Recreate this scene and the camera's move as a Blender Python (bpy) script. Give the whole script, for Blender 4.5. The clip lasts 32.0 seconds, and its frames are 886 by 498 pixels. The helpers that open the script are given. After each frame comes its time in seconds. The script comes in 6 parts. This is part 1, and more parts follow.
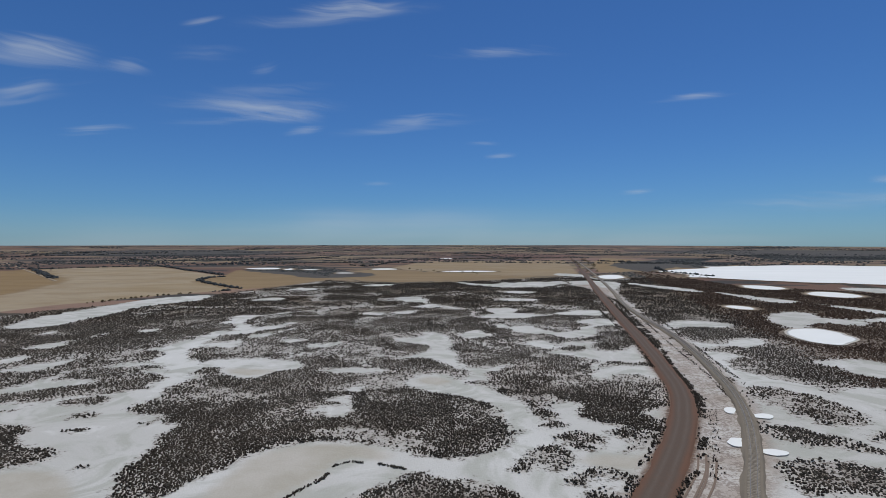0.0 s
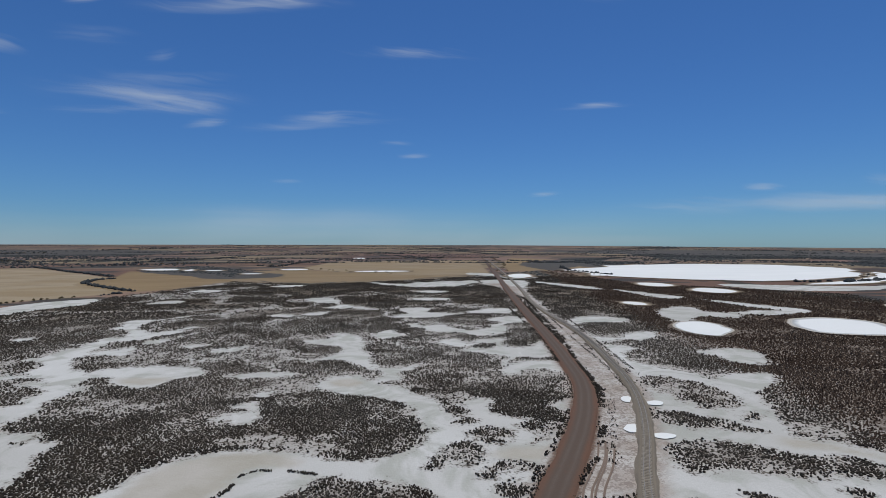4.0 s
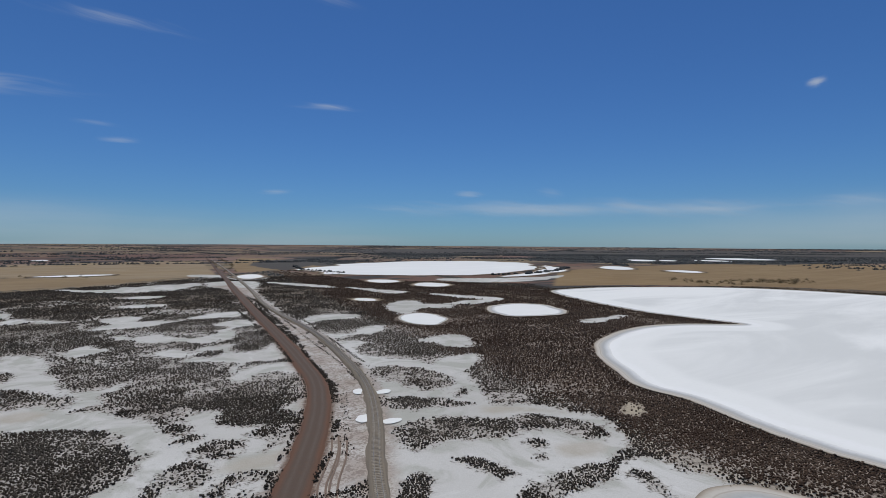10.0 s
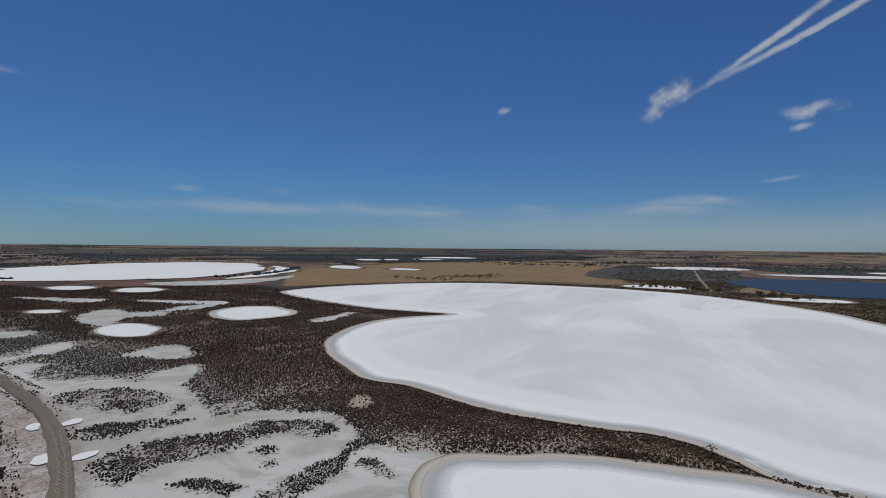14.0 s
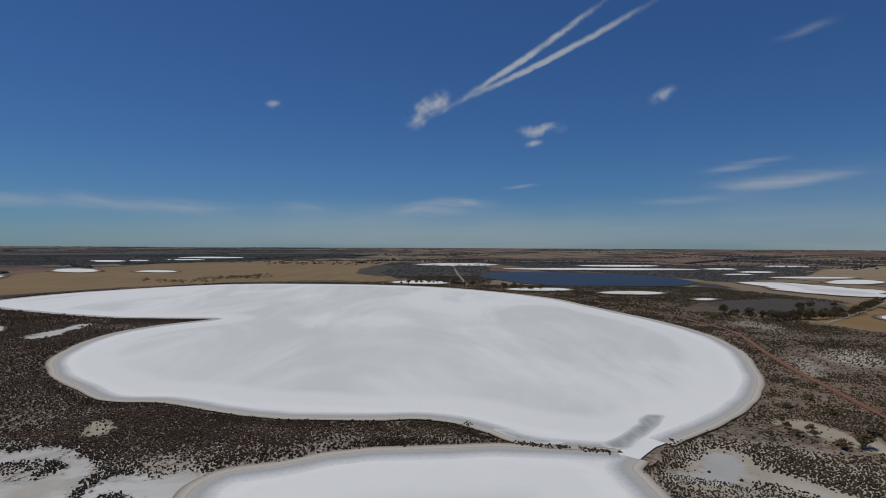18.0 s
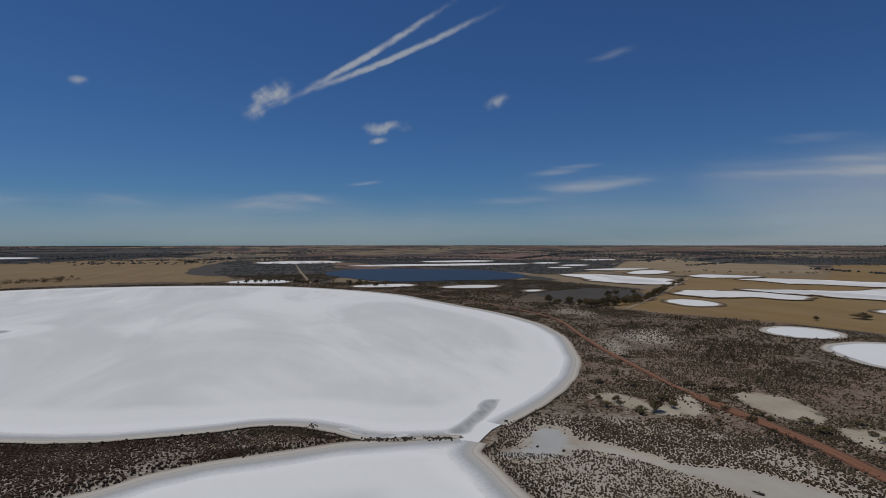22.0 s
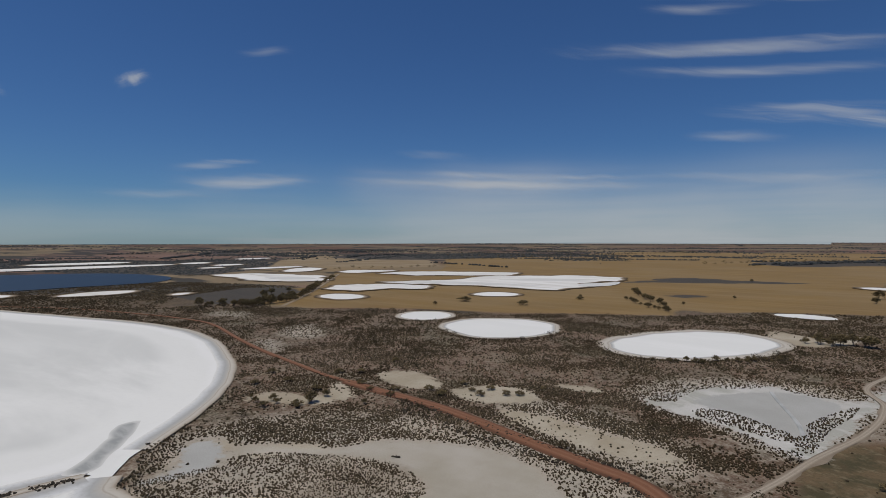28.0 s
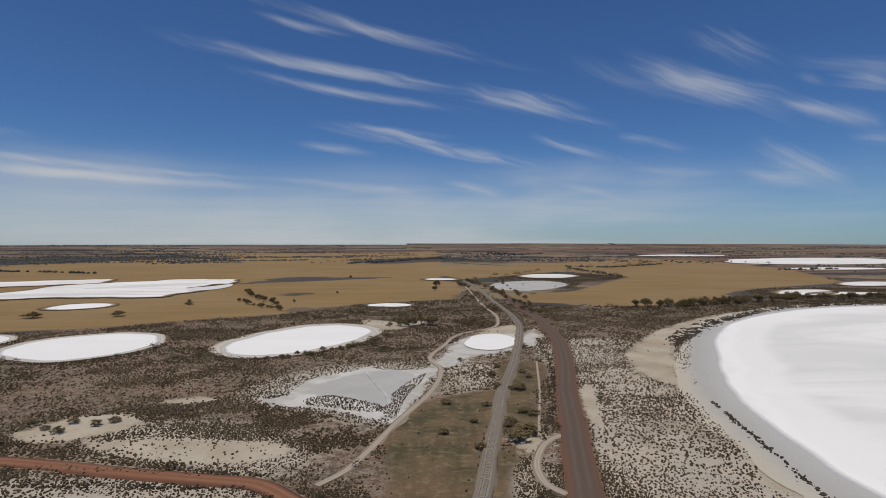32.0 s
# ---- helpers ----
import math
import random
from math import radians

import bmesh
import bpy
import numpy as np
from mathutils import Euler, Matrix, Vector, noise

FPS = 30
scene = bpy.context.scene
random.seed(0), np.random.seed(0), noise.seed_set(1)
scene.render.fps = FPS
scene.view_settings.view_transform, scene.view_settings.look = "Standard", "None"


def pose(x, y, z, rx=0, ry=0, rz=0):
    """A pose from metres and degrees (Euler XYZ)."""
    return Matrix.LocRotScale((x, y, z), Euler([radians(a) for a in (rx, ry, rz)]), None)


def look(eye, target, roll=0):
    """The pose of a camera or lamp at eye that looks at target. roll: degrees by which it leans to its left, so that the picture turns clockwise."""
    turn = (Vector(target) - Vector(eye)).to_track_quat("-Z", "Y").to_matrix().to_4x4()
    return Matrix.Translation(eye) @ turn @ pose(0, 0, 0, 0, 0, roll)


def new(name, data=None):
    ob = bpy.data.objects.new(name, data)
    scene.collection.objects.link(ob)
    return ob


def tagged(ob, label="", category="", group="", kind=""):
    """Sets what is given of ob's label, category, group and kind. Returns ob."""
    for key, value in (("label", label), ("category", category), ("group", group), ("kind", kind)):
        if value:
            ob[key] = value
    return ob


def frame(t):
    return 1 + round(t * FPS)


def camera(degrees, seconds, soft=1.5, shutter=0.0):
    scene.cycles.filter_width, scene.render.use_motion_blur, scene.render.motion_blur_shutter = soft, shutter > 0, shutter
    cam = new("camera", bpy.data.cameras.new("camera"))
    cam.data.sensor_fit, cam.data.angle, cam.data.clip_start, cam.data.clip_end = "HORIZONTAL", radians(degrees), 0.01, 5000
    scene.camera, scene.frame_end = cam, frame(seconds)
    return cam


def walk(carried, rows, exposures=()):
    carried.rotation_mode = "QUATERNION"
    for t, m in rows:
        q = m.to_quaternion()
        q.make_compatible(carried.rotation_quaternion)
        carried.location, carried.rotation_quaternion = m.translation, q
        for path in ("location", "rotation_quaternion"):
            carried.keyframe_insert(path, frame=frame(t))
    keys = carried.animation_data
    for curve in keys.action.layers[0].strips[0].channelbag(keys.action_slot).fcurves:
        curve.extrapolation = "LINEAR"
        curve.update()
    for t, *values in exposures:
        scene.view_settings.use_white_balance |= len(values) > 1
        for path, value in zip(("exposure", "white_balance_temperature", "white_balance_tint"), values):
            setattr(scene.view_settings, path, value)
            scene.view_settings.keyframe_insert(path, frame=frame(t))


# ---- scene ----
cam = camera(80.02, 32.0, soft=0.7)
PATH = [
    (0.0, pose(0, 0, 45, 89.53, 0.03, -0.00)),
    (0.5, pose(0, 0, 45, 89.54, 0.02, -1.34)),
    (1.0, pose(0, 0, 45, 89.54, -0.02, -2.74)),
    (1.5, pose(0, 0, 45, 89.53, -0.06, -4.30)),
    (2.0, pose(0, 0, 45, 89.53, -0.08, -5.75)),
    (2.5, pose(0, 0, 45, 89.51, -0.09, -7.94)),
    (4.5, pose(0, 0, 45, 89.53, -0.10, -10.53)),
    (5.0, pose(0, 0, 45, 89.52, -0.12, -12.97)),
    (5.5, pose(0, 0, 45, 89.54, -0.15, -14.70)),
    (6.0, pose(0, 0, 45, 89.54, -0.18, -16.63)),
    (6.5, pose(0, 0, 45, 89.53, -0.19, -18.86)),
    (7.0, pose(0, 0, 45, 89.52, -0.19, -20.62)),
    (7.5, pose(0, 0, 45, 89.49, -0.18, -22.19)),
    (8.0, pose(0, 0, 45, 89.50, -0.18, -24.71)),
    (8.5, pose(0, 0, 45, 89.51, -0.17, -27.83)),
    (9.0, pose(0, 0, 45, 89.51, -0.17, -30.94)),
    (9.5, pose(0, 0, 45, 89.50, -0.16, -34.60)),
    (10.0, pose(0, 0, 45, 89.48, -0.14, -37.75)),
    (10.5, pose(0, 0, 45, 89.47, -0.13, -39.50)),
    (11.0, pose(0, 0, 45, 89.47, -0.14, -40.72)),
    (11.5, pose(0, 0, 45, 89.45, -0.16, -42.88)),
    (12.0, pose(0, 0, 45, 89.46, -0.21, -45.69)),
    (12.5, pose(0, 0, 45, 89.51, -0.26, -49.84)),
    (13.0, pose(0, 0, 45, 89.54, -0.33, -55.29)),
    (13.5, pose(0, 0, 45, 89.58, -0.36, -61.37)),
    (14.0, pose(0, 0, 45, 89.59, -0.36, -66.41)),
    (14.5, pose(0, 0, 45, 89.61, -0.34, -69.83)),
    (15.0, pose(0, 0, 45, 89.60, -0.30, -72.91)),
    (15.5, pose(0, 0, 45, 89.58, -0.26, -76.18)),
    (17.5, pose(0, 0, 45, 89.54, -0.23, -87.65)),
    (18.0, pose(0, 0, 45, 89.53, -0.20, -90.77)),
    (18.5, pose(0, 0, 45, 89.47, -0.16, -93.06)),
    (19.0, pose(0, 0, 45, 89.44, -0.13, -94.97)),
    (19.5, pose(0, 0, 45, 89.40, -0.09, -97.16)),
    (20.0, pose(0, 0, 45, 89.37, -0.06, -99.36)),
    (20.5, pose(0, 0, 45, 89.34, -0.04, -100.85)),
    (21.0, pose(0, 0, 45, 89.33, -0.02, -103.00)),
    (21.5, pose(0, 0, 45, 89.28, 0.01, -105.49)),
    (22.0, pose(0, 0, 45, 89.23, 0.02, -107.48)),
    (22.5, pose(0, 0, 45, 89.18, 0.04, -108.81)),
    (23.0, pose(0, 0, 45, 89.14, 0.04, -110.01)),
    (23.5, pose(0, 0, 45, 89.11, 0.02, -111.62)),
    (24.0, pose(0, 0, 45, 89.09, -0.00, -114.75)),
    (24.5, pose(0, 0, 45, 89.05, -0.02, -117.98)),
    (25.0, pose(0, 0, 45, 89.03, -0.04, -121.56)),
    (25.5, pose(0, 0, 45, 89.03, -0.04, -125.55)),
    (27.5, pose(0, 0, 45, 89.07, -0.05, -140.06)),
    (28.0, pose(0, 0, 45, 89.08, -0.04, -143.64)),
    (28.5, pose(0, 0, 45, 89.09, -0.04, -147.27)),
    (29.0, pose(0, 0, 45, 89.11, -0.05, -151.96)),
    (29.5, pose(0, 0, 45, 89.16, -0.07, -158.15)),
    (30.0, pose(0, 0, 45, 89.20, -0.10, -164.75)),
    (30.5, pose(0, 0, 45, 89.22, -0.12, -170.58)),
    (31.0, pose(0, 0, 45, 89.22, -0.13, -176.00)),
    (31.5, pose(0, 0, 45, 89.23, -0.11, -180.49)),
    (32.0, pose(0, 0, 45, 89.25, -0.08, -183.94)),
]
walk(cam, PATH, [(0.0, -0.03, 6300, 8), (6.0, -0.03, 6300, 8), (9.0, -0.08, 6350, 9), (13.0, -0.26, 6400, 9), (15.0, -0.46, 6450, 9), (16.5, -0.49, 6450, 9), (19.0, -0.51, 6500, 10),
                 (23.0, -0.59, 6500, 10), (25.0, -0.53, 6600, 10), (28.0, -0.31, 6800, 10), (30.0, -0.01, 7000, 11), (32.0, 0.0, 6950, 12)])

# world, sun
SUN_ELEVATION, SUN_AZIMUTH = 73.0, 30.0  # azimuth: degrees clockwise from +y
world = bpy.data.worlds.new("sky")
scene.world = world
world.use_nodes = True
wt = world.node_tree
sky = wt.nodes.new("ShaderNodeTexSky")
sky.sky_type, sky.sun_disc = "NISHITA", False
sky.sun_elevation, sky.sun_rotation = radians(SUN_ELEVATION), radians(SUN_AZIMUTH)
sky.altitude, sky.air_density, sky.dust_density, sky.ozone_density = 300.0, 1.0, 0.2, 4.8
wt.nodes["Background"].inputs[1].default_value = 0.084
deep = wt.nodes.new("ShaderNodeMix")  # the deep blue of dry summer air
deep.data_type, deep.blend_type = "RGBA", "MULTIPLY"
deep.inputs[0].default_value = 1.0
deep.inputs[7].default_value = (0.365, 0.60, 0.895, 1)
wt.links.new(sky.outputs[0], deep.inputs[6])
wt.links.new(deep.outputs[2], wt.nodes["Background"].inputs[0])
lamp = bpy.data.lights.new("sun", "SUN")
lamp.energy, lamp.angle, lamp.color = 3.15, radians(0.53), (1.0, 0.95, 0.83)
sun = new("sun", lamp)
_a, _e = radians(SUN_AZIMUTH), radians(SUN_ELEVATION)
sun.matrix_world = look((math.sin(_a) * math.cos(_e) * 300, math.cos(_a) * math.cos(_e) * 300, math.sin(_e) * 300), (0, 0, 0))


# ---- materials ----
class Nodes:
    """A small wrapper that strings shader nodes together."""

    def __init__(self, name):
        self.mat = bpy.data.materials.new(name)
        self.mat.use_nodes = True
        self.t = self.mat.node_tree
        self.b = self.t.nodes["Principled BSDF"]
        self.out = self.t.nodes["Material Output"]
        self.b.inputs["Roughness"].default_value = 0.9
        self.b.inputs["Specular IOR Level"].default_value = 0.2

    def put(self, socket, value):
        if isinstance(value, bpy.types.NodeSocket):
            self.t.links.new(value, socket)
        elif isinstance(value, tuple) and len(value) == 3 and socket.type == "RGBA":
            socket.default_value = (*value, 1)
        else:
            socket.default_value = value

    def node(self, kind, **inputs):
        n = self.t.nodes.new(kind)
        for k, v in inputs.items():
            self.put(n.inputs[k], v)
        return n

    def pos(self, scale=(1, 1, 1)):
        g = self.t.nodes.new("ShaderNodeNewGeometry")
        m = self.node("ShaderNodeMapping", Scale=scale)
        self.t.links.new(g.outputs["Position"], m.inputs["Vector"])
        return m.outputs[0]

    def noise(self, scale, detail=3, vector=None, rough=0.55, distortion=0.0):
        n = self.node("ShaderNodeTexNoise", Scale=scale, Detail=detail, Roughness=rough, Distortion=distortion)
        self.t.links.new(vector or self.pos(), n.inputs["Vector"])
        return n.outputs["Fac"]

    def attr(self, name):
        n = self.t.nodes.new("ShaderNodeAttribute")
        n.attribute_name = name
        return n.outputs["Fac"]

    def math(self, op, a, b=0.0, c=0.0):
        n = self.t.nodes.new("ShaderNodeMath")
        n.operation = op
        for i, v in enumerate((a, b, c)):
            self.put(n.inputs[i], v)
        return n.outputs[0]

    def step(self, value, lo, hi, a=0.0, b=1.0):
        n = self.t.nodes.new("ShaderNodeMapRange")
        n.interpolation_type = "SMOOTHSTEP"
        for i, v in enumerate((value, lo, hi, a, b)):
            self.put(n.inputs[i], v)
        return n.outputs[0]

    def mix(self, fac, a, b):
        n = self.t.nodes.new("ShaderNodeMix")
        n.data_type = "RGBA"
        self.put(n.inputs[0], fac)
        self.put(n.inputs[6], a)
        self.put(n.inputs[7], b)
        return n.outputs[2]

    def ramp(self, fac, stops):
        n = self.node("ShaderNodeValToRGB", Fac=fac)
        e = n.color_ramp.elements
        for i, (p, c) in enumerate(stops):
            k = e[i] if i < 2 else e.new(p)
            k.position, k.color = p, (*c, 1)
        return n.outputs[0]

    def random(self):
        return self.t.nodes.new("ShaderNodeObjectInfo").outputs["Random"]

    def island(self):
        return self.t.nodes.new("ShaderNodeNewGeometry").outputs["Random Per Island"]

    def bump(self, height, strength=0.5, distance=0.2):
        n = self.node("ShaderNodeBump", Height=height, Strength=strength, Distance=distance)
        self.put(self.b.inputs["Normal"], n.outputs[0])

    def done(self, colour, rough=None):
        self.put(self.b.inputs["Base Color"], colour)
        if rough is not None:
            self.put(self.b.inputs["Roughness"], rough)
        return self.mat


def ground_material():
    n = Nodes("ground_soil")
    salt, mud, sand, scrub, field, tone, fan = (n.attr(a) for a in ("salt", "mud", "sand", "scrub", "field", "tone", "fan"))
    big, mid, small = n.noise(0.012, 4), n.noise(0.06, 4), n.noise(0.45, 4)
    fine = n.noise(1.6, 4, rough=0.65)
    grain = n.noise(5.0, 2)
    # farmland: stubble and bare fallow, with faint drill lines
    rows = n.noise(0.05, 3, n.pos((0.12, 1.6, 1)))
    stubble = n.ramp(tone, [(0.0, (0.235, 0.150, 0.056)), (0.3, (0.215, 0.145, 0.072)), (0.6, (0.225, 0.165, 0.098)), (1.0, (0.355, 0.295, 0.21))])
    stubble = n.mix(n.step(big, 0.35, 0.65, 0.0, 0.35), stubble, (0.20, 0.135, 0.07))
    stubble = n.mix(n.step(rows, 0.4, 0.65, 0.0, 0.22), stubble, (0.34, 0.26, 0.15))
    stubble = n.mix(n.step(n.noise(0.025, 4, n.pos((0.5, 1.0, 1)), 0.65), 0.42, 0.62, 0.0, 0.3), stubble, (0.165, 0.108, 0.048))
    stubble = n.mix(n.step(n.noise(0.006, 3), 0.45, 0.62, 0.0, 0.35), stubble, (0.275, 0.20, 0.105))
    cell = n.node("ShaderNodeTexVoronoi", Scale=0.0016, Randomness=0.8)
    n.t.links.new(n.pos((1.0, 2.1, 1)), cell.inputs["Vector"])
    sep = n.node("ShaderNodeSeparateColor", Color=cell.outputs["Color"]).outputs[0]
    farm = n.ramp(sep, [(0.0, (0.165, 0.105, 0.080)), (0.3, (0.190, 0.128, 0.082)), (0.55, (0.125, 0.090, 0.074)), (0.8, (0.215, 0.132, 0.102)), (1.0, (0.235, 0.172, 0.108))])
    strips = n.node("ShaderNodeTexVoronoi", Scale=0.0034, Randomness=0.9)
    n.t.links.new(n.pos((0.55, 1.5, 1)), strips.inputs["Vector"])
    tint = n.node("ShaderNodeSeparateColor", Color=strips.outputs["Color"]).outputs[1]
    farm = n.mix(n.step(tint, 0.62, 0.64, 0.0, 0.75), farm, (0.225, 0.175, 0.105))
    farm = n.mix(n.step(tint, 0.22, 0.20, 0.0, 0.75), farm, (0.125, 0.066, 0.046))
    hedge = n.node("ShaderNodeTexVoronoi", Scale=0.0016, Randomness=0.8)
    hedge.feature = "DISTANCE_TO_EDGE"
    n.t.links.new(n.pos((1.0, 2.1, 1)), hedge.inputs["Vector"])
    farm = n.mix(n.step(n.math("ADD", hedge.outputs["Distance"], n.math("MULTIPLY", n.math("SUBTRACT", mid, 0.5), 0.05)), 0.012, 0.028, 0.9, 0.0), farm, (0.038, 0.036, 0.026))
    wood = n.noise(0.004, 4, n.pos((0.8, 2.2, 1)), rough=0.6)
    farm = n.mix(n.step(wood, 0.54, 0.57, 0.0, 0.9), farm, (0.035, 0.036, 0.034))
    belts = n.noise(0.0022, 5, n.pos((1.0, 1.0, 1)), rough=0.7, distortion=0.8)
    farm = n.mix(n.step(n.math("ABSOLUTE", n.math("SUBTRACT", belts, 0.5)), 0.0, 0.012, 0.85, 0.0), farm, (0.04, 0.04, 0.036))
    col = n.mix(n.step(field, -4.0, 4.0), farm, stubble)
    # scrub floor: litter and crusted soil
    edge = n.math("MULTIPLY", n.math("SUBTRACT", small, 0.5), 6.0)
    edge2 = n.math("ADD", edge, n.math("MULTIPLY", n.math("SUBTRACT", fine, 0.5), 4.0))
    mottle = n.math("ADD", n.math("MULTIPLY", fine, 0.6), n.math("MULTIPLY", small, 0.4))
    dark = n.mix(n.step(big, 0.40, 0.60), (0.070, 0.050, 0.036), (0.060, 0.052, 0.043))
    litter = n.mix(n.step(mottle, 0.44, 0.54), dark, (0.115, 0.092, 0.073))
    flecks = n.mix(n.step(mottle, 0.42, 0.50), n.mix(0.5, dark, litter), (0.40, 0.375, 0.345))
    open_ground = n.math("MAXIMUM", n.step(n.attr("gap"), 0.46, 0.60), n.step(n.math("ADD", salt, edge2), -8.0, -1.0))
    east, spit = n.attr("east"), n.attr("spit")
    floor = n.mix(n.math("MULTIPLY", n.math("ADD", 0.38, n.math("MULTIPLY", open_ground, 0.60)), n.step(spit, 0.0, 1.0, 1.0, 0.8)), n.mix(spit, litter, (0.085, 0.058, 0.042)), n.mix(spit, flecks, n.mix(n.step(mottle, 0.46, 0.56), (0.075, 0.052, 0.038), (0.36, 0.31, 0.265))))
    hue = n.noise(0.035, 5, rough=0.65, distortion=0.7)
    earth = n.ramp(hue, [(0.30, (0.074, 0.068, 0.034)), (0.45, (0.095, 0.062, 0.036)), (0.56, (0.125, 0.070, 0.042)), (0.68, (0.165, 0.125, 0.082))])
    warm = n.mix(n.step(mottle, 0.50, 0.57, 0.0, 0.78), earth, (0.245, 0.200, 0.145))
    floor = n.mix(n.math("MULTIPLY", n.step(east, 0.0, 1.0), 0.85), floor, warm)
    speck = n.math("ADD", n.math("MULTIPLY", mottle, 0.7), n.math("MULTIPLY", grain, 0.3))
    open_sand = n.mix(n.step(speck, 0.37, 0.47), (0.16, 0.125, 0.092), n.mix(n.step(mid, 0.4, 0.6), (0.43, 0.38, 0.315), (0.39, 0.355, 0.30)))
    open_sand = n.mix(n.step(hue, 0.50, 0.62, 0.0, 0.42), open_sand, n.mix(n.step(speck, 0.42, 0.54), (0.085, 0.066, 0.040), (0.185, 0.145, 0.098)))
    floor = n.mix(n.math("MULTIPLY", n.step(n.math("ADD", n.attr("open"), n.math("MULTIPLY", edge2, 2.0)), -6.0, 5.0), 0.92), floor, open_sand)
    thick = n.mix(n.step(small, 0.40, 0.62, 0.0, 0.5), n.mix(n.step(mid, 0.4, 0.6), (0.060, 0.046, 0.028), (0.090, 0.062, 0.036)), (0.150, 0.115, 0.076))
    # far cover goes bluish grey, distance haze mixed into the floor colour
    thick = n.mix(n.step(n.attr("cover"), 0.87, 0.93, 0.0, 0.7), thick, (0.046, 0.049, 0.051))
    floor = n.mix(n.attr("cover"), floor, thick)
    bright = n.math("MULTIPLY", n.step(n.math("ADD", salt, edge2), -4.0, 0.0), n.step(mottle, 0.42, 0.54))
    floor = n.mix(n.math("MULTIPLY", bright, 0.85), floor, (0.45, 0.43, 0.40))
    col = n.mix(n.step(n.math("ADD", scrub, n.math("MULTIPLY", n.math("SUBTRACT", mid, 0.5), 20.0)), -3.0, 3.0), col, floor)
    # dry grass
    grass = n.mix(n.step(n.noise(0.11, 5, rough=0.7), 0.40, 0.60), (0.066, 0.056, 0.028), (0.140, 0.098, 0.054))
    grass = n.mix(n.step(n.noise(0.035, 4), 0.50, 0.62, 0.0, 0.5), grass, (0.160, 0.092, 0.054))
    grass = n.mix(n.step(small, 0.48, 0.70, 0.0, 0.6), grass, (0.215, 0.172, 0.108))
    grass = n.mix(n.step(fine, 0.50, 0.66, 0.0, 0.55), grass, (0.062, 0.052, 0.026))
    col = n.mix(n.step(n.math("ADD", n.attr("grass"), edge2), -2.0, 2.0), col, grass)
    # pale sand
    dune = n.mix(n.step(mid, 0.35, 0.65), (0.36, 0.31, 0.23), (0.45, 0.40, 0.32))
    dune = n.mix(n.step(mottle, 0.50, 0.64, 0.0, 0.4), dune, (0.22, 0.18, 0.13))
    col = n.mix(n.step(n.math("ADD", n.math("ADD", sand, n.math("MULTIPLY", edge2, 1.3)), n.math("MULTIPLY", n.math("SUBTRACT", mid, 0.5), 9.0)), -1.5, 1.5, 0.0, 0.95), col, dune)
    # salt crust
    swirl = n.noise(0.045, 5, rough=0.6, distortion=1.6)
    crust = n.mix(n.step(big, 0.35, 0.65), (0.47, 0.458, 0.435), (0.57, 0.562, 0.545))
    crust = n.mix(n.step(swirl, 0.46, 0.60, 0.0, 0.8), crust, (0.375, 0.375, 0.335))
    crust = n.mix(n.step(swirl, 0.40, 0.30, 0.0, 0.6), crust, (0.62, 0.61, 0.595))
    crust = n.mix(n.step(fine, 0.55, 0.8, 0.0, 0.3), crust, (0.36, 0.33, 0.30))
    col = n.mix(n.step(n.math("ADD", salt, edge2), -0.8, 1.2), col, crust)
    # mud
    clay = n.mix(n.step(mid, 0.3, 0.7), (0.36, 0.33, 0.27), (0.46, 0.425, 0.38))
    col = n.mix(n.step(n.math("ADD", mud, n.math("MULTIPLY", edge, 0.5)), -1.5, 2.5, 0.0, 0.9), col, clay)
    col = n.mix(n.step(n.math("ADD", fan, edge), -0.8, 1.2), col, n.mix(n.step(mid, 0.3, 0.7), (0.37, 0.37, 0.355), (0.43, 0.43, 0.42)))
    # trampled pinkish dirt beside the road and the line, with red gravel spilt at its edge
    verge = n.math("ADD", n.attr("verge"), n.math("MULTIPLY", edge2, 0.55))
    dirt = n.mix(n.step(mid, 0.35, 0.65), (0.35, 0.295, 0.255), (0.52, 0.49, 0.46))
    dirt = n.mix(n.step(mottle, 0.46, 0.55, 0.0, 0.8), dirt, (0.17, 0.122, 0.096))
    col = n.mix(n.step(verge, 1.5, 5.0, 0.85, 0.0), col, dirt)
    spill = n.math("ADD", n.attr("spill"), n.math("MULTIPLY", edge2, 0.55))
    col = n.mix(n.step(spill, 0.3, 1.4, 0.9, 0.0), col, n.mix(n.step(fine, 0.4, 0.6), (0.085, 0.050, 0.034), (0.17, 0.10, 0.066)))
    n.bump(n.math("ADD", fine, n.math("MULTIPLY", grain, 0.4)), 0.35, 0.25)
    return n.done(n.mix(n.step(grain, 0.3, 0.75, 0.0, 0.16), col, (0.12, 0.10, 0.08)), 0.95)


